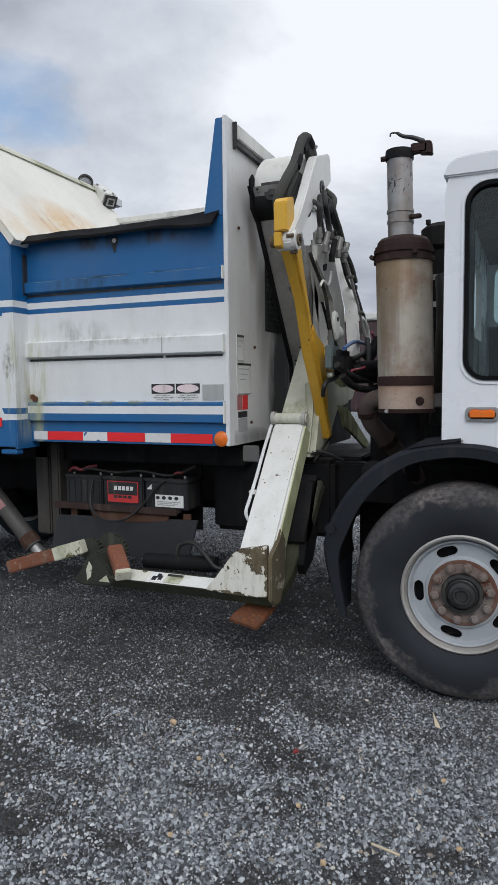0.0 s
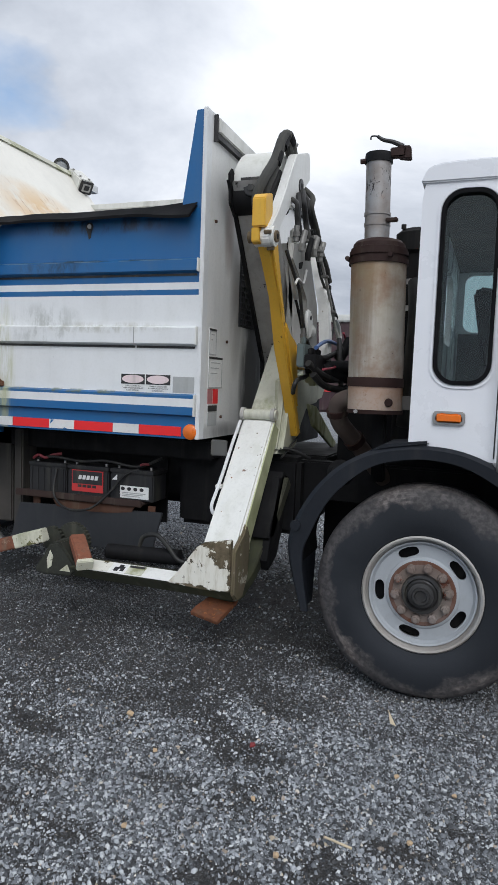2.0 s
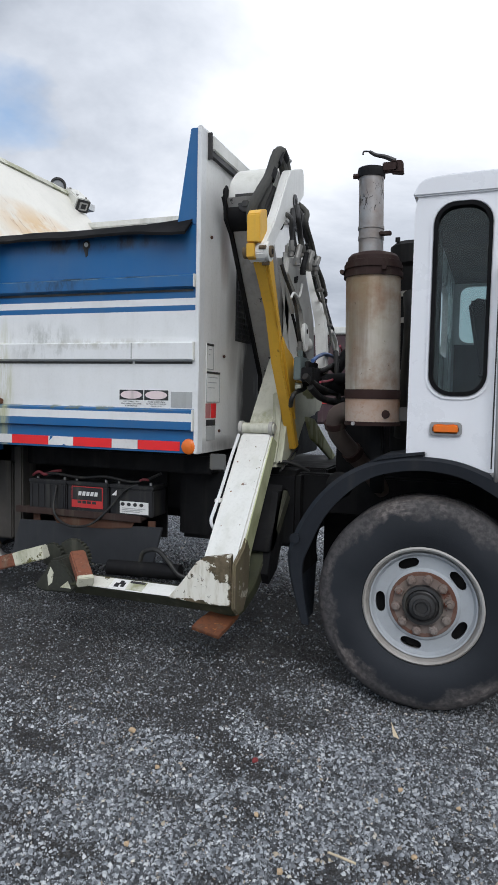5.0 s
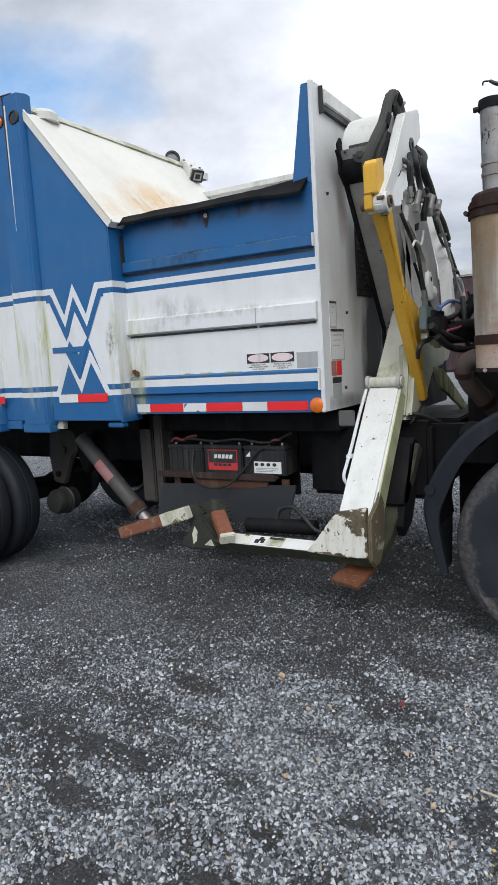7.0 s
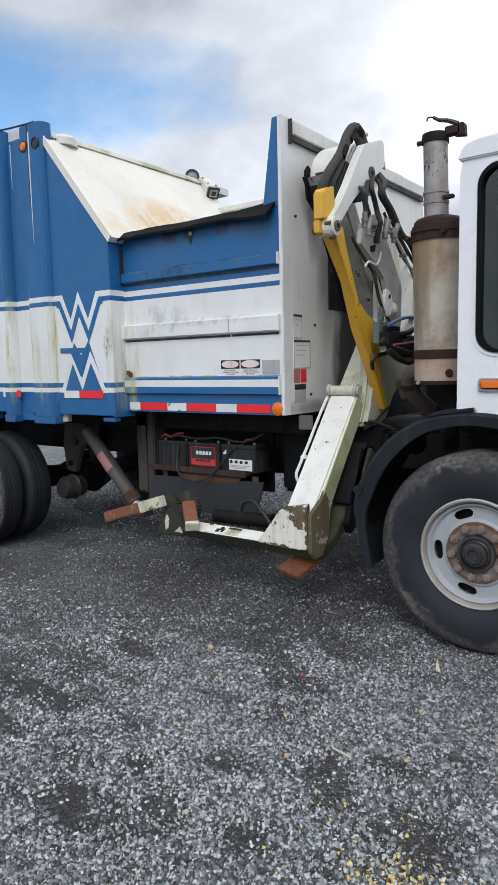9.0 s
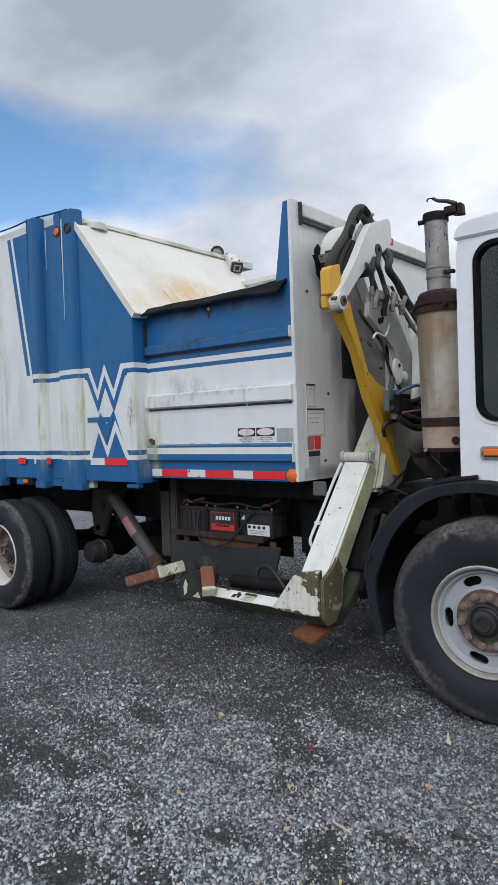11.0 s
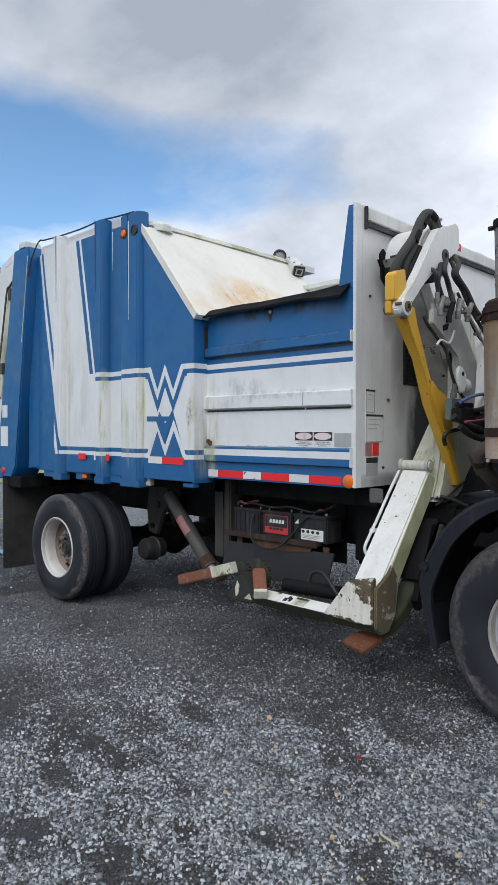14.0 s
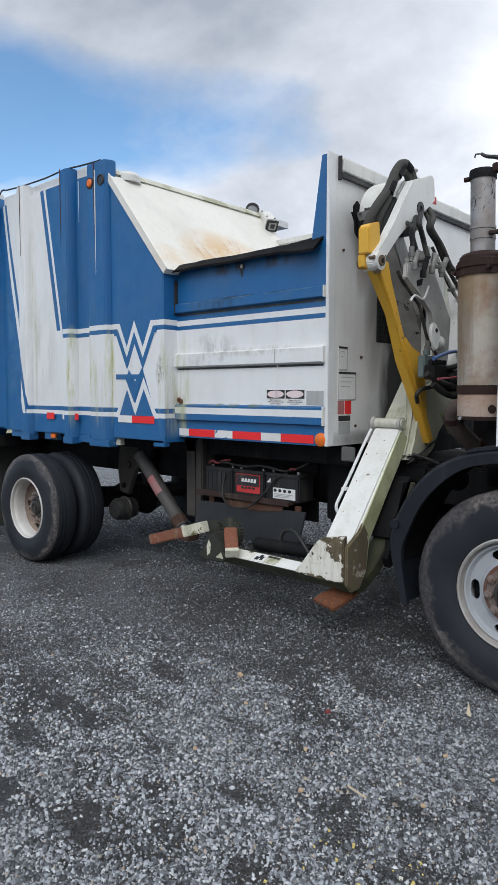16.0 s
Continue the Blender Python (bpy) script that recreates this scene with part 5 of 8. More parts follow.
def slope_mat():
    n = Nodes("stained_white_slope_paint")
    x, yy, z = n.xyz()
    c, _ = weathered(n, (0.78, 0.76, 0.69), amount=0.14, streak=0.08)
    for cy, cz, ry, rz, k in ((0.75, 2.58, 0.62, 0.30, 2.0), (0.0, 2.46, 0.25, 0.16, 1.0)):
        a, b = (n.math("DIVIDE", n.math("SUBTRACT", v, m), r) for v, m, r in ((yy, cy, ry), (z, cz, rz)))
        inside = n.math("MAXIMUM", n.math("SUBTRACT", 1.0, n.math("ADD", n.math("MULTIPLY", a, a), n.math("MULTIPLY", b, b))), 0.0)
        c = n.mix(n.math("MULTIPLY", n.math("MULTIPLY", inside, n.noise(5, 6, 0.65, 0.30, 0.62)), k * 0.55), c, (0.66, 0.46, 0.24))
        runs = n.noise(1.0, 6, 0.7, 0.56, 0.70, n.stretch((6, 26, 6)))
        c = n.mix(n.math("MULTIPLY", n.math("MULTIPLY", inside, runs), k * 0.7), c, (0.30, 0.14, 0.05))
    return n.done(c, 0.45)


slope_paint = slope_mat()
body()


def tail():
    post = bmesh.new()
    prism(post, [(-4.16, 3.36), (-3.87, 3.36), (-3.84, 3.26), (-4.15, 1.12), (-4.26, 0.98), (-4.57, 0.98), (-4.56, 1.25)], "y", BODY_Y - 0.05, BODY_Y + 0.25)
    soften(post, 0.012)
    t = part("tail_frame", post, blue_paint, truck, "blue sloping rear frame of the body")
    gate = bmesh.new()
    prism(gate, [(-4.10, 3.40), (-4.40, 3.39), (-4.60, 3.31), (-4.78, 3.20), (-4.96, 2.91), (-5.15, 2.62), (-5.34, 2.2), (-5.38, 1.7), (-5.25, 1.28), (-5.05, 1.06), (-4.38, 1.06)], "y", BODY_Y + 0.02, WIDE - 0.02)
    soften(gate, 0.03)
    part("tailgate", gate, white_paint, t, "bulging white tailgate")
    part("gate_edge", bevelled(0.004, prism, [(-4.355, 2.985), (-4.235, 3.065), (-4.25, 2.95), (-4.53, 1.835), (-4.60, 1.97)], "y", BODY_Y - 0.022, BODY_Y + 0.02), white_mossy, t, "cream channel beside the tailgate seal")
    seal = bmesh.new()
    tube(seal, [(-4.24, BODY_Y - 0.03, 3.06), (-4.32, BODY_Y - 0.03, 3.01), (-4.365, BODY_Y - 0.03, 2.97), (-4.475, BODY_Y - 0.03, 2.52), (-4.588, BODY_Y - 0.03, 2.06), (-4.605, BODY_Y - 0.03, 1.97), (-4.535, BODY_Y - 0.03, 1.84)], 0.010, 8)
    part("gate_seal", seal, moss_leg, t, "mossy dark rubber seal")
    for x_, z_ in ((-4.275, 2.94), (-4.46, 2.17)):
        part("gate_latch", bevelled(0.004, box, x_ - 0.03, x_ + 0.025, BODY_Y - 0.05, BODY_Y - 0.02, z_ - 0.07, z_ + 0.05), dusty_steel, t)
    part("tail_decal", made(box, -4.43, -4.32, BODY_Y - 0.055, BODY_Y - 0.05, 1.635, 1.765), decal_white, t)
    part("tail_decal", made(box, -4.47, -4.31, BODY_Y - 0.055, BODY_Y - 0.05, 1.33, 1.54), decal_white, t)
    horn = bmesh.new()
    rod(horn, (-4.62, BODY_Y + 0.05, 3.24), (-4.80, BODY_Y + 0.05, 3.26), 0.035, 12, 0.06)
    tube(horn, [(-4.62, BODY_Y + 0.05, 3.24), (-4.5, BODY_Y + 0.03, 3.25), (-4.3, BODY_Y + 0.03, 3.30)], 0.01, 6)
    part("rear_camera", horn, rubber_hose, t, "black rear camera on its wire")
    part("gate_strut", made(rod, (-4.50, BODY_Y - 0.03, 1.10), (-5.20, BODY_Y - 0.03, 1.42), 0.035, 10), blue_paint, t)
    for z in (3.33, 3.28):
        part("hinge_block", bevelled(0.01, box, -4.12, -3.98, BODY_Y - 0.02, BODY_Y + 0.16, z + 0.03, z + 0.11), white_front, t)
    part("tail_bar", bevelled(0.01, box, -4.45, -4.05, BODY_Y - 0.05, WIDE, 0.90, 1.02), chassis_black, t)
    lampb = bmesh.new()
    lathe(lampb, [(0.0, -0.02), (0.03, -0.015), (0.04, 0.0)], (-4.42, BODY_Y - 0.05, 1.07), "y", 16)
    part("tail_lamp", lampb, decal_red, t, "small red tail lamp")
    flap = bmesh.new()
    box(flap, -4.335, -4.32, BODY_Y - 0.10, 0.52, 0.03, 1.0)
    soften(flap, 0.004)
    part("mud_flap", flap, flap_brown, truck, "black rubber mud flap")


tail()


def wheel(cx, face, cz, radius, width, rim_mat, dished, far=False, rubber_mat=rubber_rear):
    """A truck wheel; its outer face lies at y = face and looks to -y (to +y if far)."""
    s = -1.0 if far else 1.0
    c = (cx, face, cz)
    R, W = radius, width

    def turned(bm, prof, seg=56, closed=False):
        lathe(bm, [(r, s * w) for r, w in prof], c, "y", seg, closed)

    depth = W * 0.62 if dished else 0.060
    disc = bmesh.new()
    ring = [(cx + 0.252 * math.cos(2 * math.pi * k / 48), cz + 0.252 * math.sin(2 * math.pi * k / 48)) for k in range(48)]
    slots = []
    for k in range(5):
        a = 2 * math.pi * k / 5 + radians(39.5)
        pts = []
        for j in range(16):
            q = 2 * math.pi * j / 16
            tx = 0.050 * (1 if math.cos(q) > 0 else -1) * abs(math.cos(q)) ** 0.6
            rr = 0.207 + 0.024 * math.sin(q)
            aa = a + tx / 0.2
            pts.append((cx + rr * math.cos(aa), cz + rr * math.sin(aa)))
        slots.append(pts)
    holed(disc, ring, slots, "y", face + s * depth, face + s * (depth + 0.012))
    hub_part = part("wheel", disc, light_beige if dished else rim_mat, truck, "painted steel truck wheel with a worn tyre")
    bm = bmesh.new()
    turned(bm, [(0.283, 0.035), (0.292, 0.016), (0.33, 0.004), (0.36, 0.0), (R - 0.11, 0.0), (R - 0.095, 0.004), (R - 0.05, 0.008), (R - 0.02, 0.022), (R - 0.006, 0.035),
                (R, 0.055), (R, 0.085), (R - 0.012, 0.088), (R - 0.012, 0.098), (R, 0.101), (R, W / 2 - 0.01), (R - 0.012, W / 2 - 0.006), (R - 0.012, W / 2 + 0.006), (R, W / 2 + 0.01),
                (R, W - 0.06), (R - 0.02, W - 0.02), (R - 0.11, W), (0.36, W), (0.283, W - 0.03)], 72, True)
    t = part("tyre", bm, rubber_mat, hub_part, "worn black tyre with scuffed shoulders")
    rim = bmesh.new()
    turned(rim, [(0.284, 0.034), (0.288, 0.016), (0.280, 0.008), (0.271, 0.014), (0.266, 0.040), (0.258, 0.048), (0.250, 0.075), (0.250, W - 0.04), (0.262, W - 0.03), (0.284, W - 0.02)], 56)
    bmesh.ops.delete(rim, geom=[f for f in rim.faces if len(f.verts) > 4], context="FACES_ONLY")
    part("rim", rim, rim_mat if dished else rim_lip, hub_part, "rust-tinged rim flange")
    well = bmesh.new()
    turned(well, [(0.234, depth + 0.002), (0.240, depth - 0.006), (0.248, depth - 0.022), (0.256, depth - 0.026), (0.256, depth + 0.004), (0.234, depth + 0.004)], 56, True)
    part("rim_well", well, light_beige if dished else rim_mat, hub_part)
    part("brake_drum", made(lathe, [(0.0, s * 0.0), (0.235, s * 0.0), (0.235, s * 0.12), (0.0, s * 0.12)], (cx, face + s * (depth + 0.05), cz), "y", 32), chassis_black, hub_part)
    out = depth
    hub = bmesh.new()
    turned(hub, [(0.0, out - 0.012), (0.152, out - 0.012), (0.160, out - 0.004), (0.160, out + 0.002)], 40)
    collar = bmesh.new()
    turned(collar, [(0.150, out - 0.010), (0.168, out - 0.009), (0.176, out - 0.004), (0.180, out + 0.004), (0.150, out + 0.004)], 48, True)
    part("disc_collar", collar, light_beige if dished else rim_mat, hub_part)
    part("hub_flange", hub, hub_rust, hub_part, "rusty hub flange")
    edge_ring = bmesh.new()
    turned(edge_ring, [(0.142, out - 0.0135), (0.158, out - 0.0135), (0.1635, out - 0.006), (0.1635, out - 0.002), (0.142, out - 0.002)], 40, True)
    part("rust_ring", edge_ring, hub_ring_rust, hub_part, "red-brown rust round the hub")
    for k in range(10):
        a = 2 * math.pi * k / 10 + radians(8)
        nx, nz = cx + 0.128 * math.cos(a), cz + 0.128 * math.sin(a)
        nut = bmesh.new()
        lathe(nut, [(0.0, -s * 0.036), (0.012, -s * 0.035), (0.014, -s * 0.024), (0.021, -s * 0.022), (0.024, 0.0)], (nx, face + s * (out - 0.012), nz), "y", 8)
        part("wheel_nut", nut, hub_rust, hub_part)
    cap = bmesh.new()
    turned(cap, [(0.0, out - 0.062), (0.026, out - 0.062), (0.030, out - 0.072), (0.040, out - 0.072), (0.044, out - 0.060), (0.060, out - 0.056), (0.066, out - 0.036), (0.074, out - 0.030), (0.080, out - 0.040), (0.094, out - 0.038), (0.098, out - 0.012)], 40)
    part("hub_cap", cap, hub_dark, hub_part, "greasy dark hub cap")
    for o in (hub_part, *hub_part.children):
        o.data.transform(Matrix.Translation(c) @ Matrix.Diagonal((0.965, 1, 0.965, 1)) @ Matrix.Translation((-cx, -face, -cz)))
    # the tyre stands a little flattened in the gravel
    foot = land(cx, face) - 0.014
    for v in t.data.vertices:
        d = v.co.z - foot
        if d < 0.05:
            v.co.z = foot + max(0.0, d + 0.05) ** 2 / 0.20
    return hub_part


wheel(1.304, -0.318, 0.506, 0.520, 0.29, rim_grey, False, rubber_mat=rubber)
wheel(1.304, 2.32, 0.506, 0.520, 0.29, rim_grey, False, True, rubber)
wheel(-3.075, -0.34, 0.420, 0.505, 0.26, rim_white, True)
wheel(-3.075, -0.05, 0.420, 0.505, 0.26, rim_white, True)
wheel(-3.075, 2.36, 0.420, 0.505, 0.26, rim_white, True, True)
wheel(-3.075, 2.07, 0.420, 0.505, 0.26, rim_white, True, True)
part("rear_axle", made(rod, (-3.10, 0.15, 0.405), (-3.10, 1.9, 0.405), 0.09, 16), chassis_black, truck)
part("front_axle", made(rod, (1.31, -0.03, 0.46), (1.31, 2.0, 0.46), 0.06, 12), chassis_black, truck)
axle_bell = bmesh.new()
lathe(axle_bell, [(0.0, -0.22), (0.16, -0.16), (0.22, 0.0), (0.16, 0.16), (0.0, 0.22)], (-3.02, 1.0, 0.42), "y", 24)
part("differential", axle_bell, chassis_black, truck)
pot = bmesh.new()
lathe(pot, [(0.0, -0.12), (0.08, -0.115), (0.10, -0.08), (0.10, -0.01), (0.112, 0.0), (0.10, 0.01), (0.09, 0.09), (0.05, 0.12), (0.0, 0.12)], (-2.42, 0.28, 0.42), "y", 24)
part("brake_chamber", pot, rubber_hose, truck, "grimy brake chamber")
spring = bmesh.new()
for k in range(5):
    tube(spring, [(-3.9 + 0.12 * k, 0.5, 0.66 - 0.02 * k), (-3.1, 0.5, 0.52 - 0.018 * k), (-2.3 - 0.12 * k, 0.5, 0.66 - 0.02 * k)], 0.018, 6)
part("leaf_spring", spring, chassis_black, truck)
part("spring_hanger", bevelled(0.01, prism, [(-2.42, 1.0), (-2.18, 1.0), (-2.24, 0.7), (-2.3, 0.6), (-2.36, 0.7)], "y", 0.42, 0.5), chassis_black, truck)
part("air_tank", made(rod, (-2.2, 1.2, 0.6), (-1.4, 1.2, 0.6), 0.13, 20), chassis_black, truck)
# slanting cylinder in front of the rear wheel
cyl = part("lift_cylinder", made(rod, (-2.14, 0.24, 0.93), (-1.60, 0.24, 0.37), 0.058, 20), cylinder_grey, truck, "grimy grey hydraulic cylinder")


def wrap(bm, a, b, r, turn0, turn1, seg=8):
    """A thin label round part of a rod."""
    a, b = Vector(a), Vector(b)
    way = (b - a).normalized()
    side = way.cross(Vector((0, 1, 0))).normalized()
    front = Vector((0, -1, 0))
    rows2 = []
    for p in (a, b):
        for q in (r, r - 0.0015):
            rows2.append([bm.verts.new(p + q * (math.cos(t) * front + math.sin(t) * side)) for t in (radians(turn0 + (turn1 - turn0) * k / seg) for k in range(seg + 1))])
    o0, i0, o1, i1 = rows2
    for u, v in ((o0, o1), (i1, i0), (i0, o0), (o1, i1)):
        for k in range(seg):
            bm.faces.new((u[k], u[k + 1], v[k + 1], v[k]))
    for k in (0, seg):
        bm.faces.new((o0[k], o1[k], i1[k], i0[k]))


part("cylinder_label", made(wrap, (-1.96, 0.24, 0.743), (-1.84, 0.24, 0.619), 0.0602, -60, 50), label_pink, cyl, "scuffed faded red warning label")
part("cylinder_rod", made(rod, (-1.60, 0.24, 0.37), (-1.55, 0.24, 0.32), 0.04, 14), bare_steel, cyl)
part("cylinder_seal", made(wrap, (-1.665, 0.24, 0.437), (-1.61, 0.24, 0.381), 0.064, -170, 170), dark_rust, cyl, "rusty gland ring of the cylinder")
# spring hanger in front of the rear axle
hanger = bmesh.new()
prism(hanger, [(-2.67, 1.00), (-2.384, 1.00), (-2.352, 0.807), (-2.436, 0.749), (-2.543, 0.516), (-2.673, 0.53), (-2.705, 0.742)], "y", 0.42, 0.47)
soften(hanger, 0.01)
hang = part("spring_hanger", hanger, dusty_steel, truck, "dusty dark spring hanger by the rear axle")
part("hanger_pin", made(rod, (-2.53, 0.40, 0.80), (-2.53, 0.49, 0.80), 0.035, 16), dusty_steel, hang)
part("hanger_bolt", made(rod, (-2.60, 0.40, 0.60), (-2.60, 0.49, 0.60), 0.025, 8), chassis_black, hang)
part("cylinder_clevis", bevelled(0.008, box, -1.60, -1.46, 0.18, 0.30, 0.27, 0.34), dark_rust, cyl)


# ---- battery rack under the hopper ----
def rack():
    shelf = part("battery_shelf", bevelled(0.006, box, -1.36, -0.425, 0.17, 0.50, 0.68, 0.70), shelf_rust, truck, "dark rusty battery shelf")
    part("shelf_lip", bevelled(0.004, box, -1.36, -0.425, 0.160, 0.172, 0.672, 0.716), shelf_rust, shelf)
    part("rack_back", made(box, -1.42, -0.42, 0.50, 0.515, 0.52, 1.12), chassis_black, shelf)
    plate = bmesh.new()
    prism(plate, [(-1.42, 0.365), (-0.36, 0.395), (-0.29, 0.650), (-1.345, 0.620)], "y", 0.185, 0.201)
    soften(plate, 0.004)
    p = part("skid_plate", plate, plate_black, truck, "black steel plate hung under the battery shelf")
    part("rust_streak", made(prism, [(-1.08, 0.665), (-0.48, 0.668), (-0.50, 0.635), (-0.66, 0.615), (-0.80, 0.610), (-1.05, 0.620)], "y", 0.1805, 0.1845), dark_rust, p, "rust bleeding over the plate's top edge")
    for x in (-1.25, -0.40):
        part("plate_hanger", made(box, x, x + 0.05, 0.203, 0.215, 0.55, 0.68), dark_rust, p)
    loop = bmesh.new()
    tube(loop, [(-1.06, 0.19, 0.86), (-1.05, 0.15, 0.70), (-0.93, 0.12, 0.625), (-0.77, 0.125, 0.64), (-0.66, 0.17, 0.74), (-0.56, 0.19, 0.86), (-0.48, 0.22, 0.90)], 0.008, 8)
    part("battery_cable", loop, rubber_hose, shelf, "loose black battery cable")
    loop = bmesh.new()
    tube(loop, [(-1.25, 0.24, 0.915), (-1.10, 0.22, 0.935), (-0.90, 0.23, 0.918), (-0.71, 0.22, 0.935), (-0.50, 0.24, 0.912), (-0.36, 0.3, 0.97)], 0.009, 8)
    part("battery_cable", loop, rubber_hose, shelf, "loose black battery cable")
    red = bmesh.new()
    tube(red, [(-1.27, 0.23, 0.915), (-1.22, 0.215, 0.94), (-1.17, 0.22, 0.925), (-1.12, 0.24, 0.945), (-1.08, 0.27, 0.95)], 0.010, 8)
    part("red_cable", red, cable_red, shelf, "red battery cable")
    red = bmesh.new()
    tube(red, [(-0.47, 0.23, 0.925), (-0.44, 0.22, 0.935), (-0.42, 0.24, 0.93)], 0.008, 8)
    part("red_cable", red, cable_red, shelf, "red battery cable")


rack()


def battery(x0, x1, label, style):
    t = thing("battery", ((x0 + x1) / 2, 0.30, 0.70), label, "battery", "truck batteries on the shelf")
    case = part("case", bevelled(0.008, box, x0, x1, 0.205, 0.38, 0.701, 0.905), battery_plastic, t)
    part("lid", bevelled(0.006, box, x0 - 0.004, x1 + 0.004, 0.201, 0.384, 0.905, 0.935), battery_plastic, t)
    for x in (x0 + 0.04, x1 - 0.04):
        part("terminal", made(rod, (x, 0.25, 0.935), (x, 0.25, 0.955), 0.009, 10), bare_steel, t)
    if style == "ribbed":
        for k in range(6):
            x = x0 + 0.02 + k * (x1 - x0 - 0.05) / 5
            part("rib", bevelled(0.002, box, x, x + 0.01, 0.200, 0.206, 0.715, 0.895), battery_plastic, t)
    if style == "badge":
        d = part("badge", made(box, x0 + 0.035, x1 - 0.035, 0.2005, 0.2045, 0.735, 0.90), decal_red, t, "red and black battery badge")
        part("badge_field", made(box, x0 + 0.041, x1 - 0.041, 0.1985, 0.2005, 0.795, 0.894), decal_black, d)
        # plain slanted bars where the maker's lettering is
        for k in range(5):
            x = x0 + 0.085 + k * 0.030
            part("letter_bar", made(prism, [(x, 0.83), (x + 0.022, 0.83), (x + 0.027, 0.862), (x + 0.005, 0.862)], "y", 0.197, 0.1985), decal_white, d)
        for k in range(4):
            x = x0 + 0.08 + k * 0.036
            part("letter_bar", made(box, x, x + 0.028, 0.199, 0.2005, 0.768, 0.788), decal_black, d)
    if style == "label":
        d = part("paper_label", made(box, x0 + 0.075, x1 - 0.03, 0.2005, 0.2045, 0.72, 0.812), decal_white, t, "white hazard label")
        for k in range(4):
            x = x0 + 0.095 + 0.044 * k
            part("pictogram", made(rod, (x, 0.1985, 0.79), (x, 0.2005, 0.79), 0.014, 12), decal_black, d)
        for k in range(3):
            part("text_bar", made(box, x0 + 0.09, x1 - 0.05 - 0.02 * k, 0.199, 0.2005, 0.757 - 0.012 * k, 0.763 - 0.012 * k), decal_grey, d)
        part("corner_label", made(prism, [(x0 + 0.015, 0.85), (x0 + 0.05, 0.85), (x0 + 0.05, 0.89)], "y", 0.2005, 0.2045), decal_white, t)
    fit = Matrix.Translation((-0.012, 0.0, 0.702)) @ Matrix.Diagonal((1, 1, 0.83, 1)) @ Matrix.Translation((0, 0, -0.702))
    for piece in t.children_recursive:
        piece.data.transform(fit)
    return t


battery(-1.275, -0.985, "grey-black ribbed truck battery on a rusty shelf", "ribbed")
battery(-0.975, -0.675, "black truck battery with a red badge", "badge")
battery(-0.660, -0.355, "black truck battery with a white label", "label")


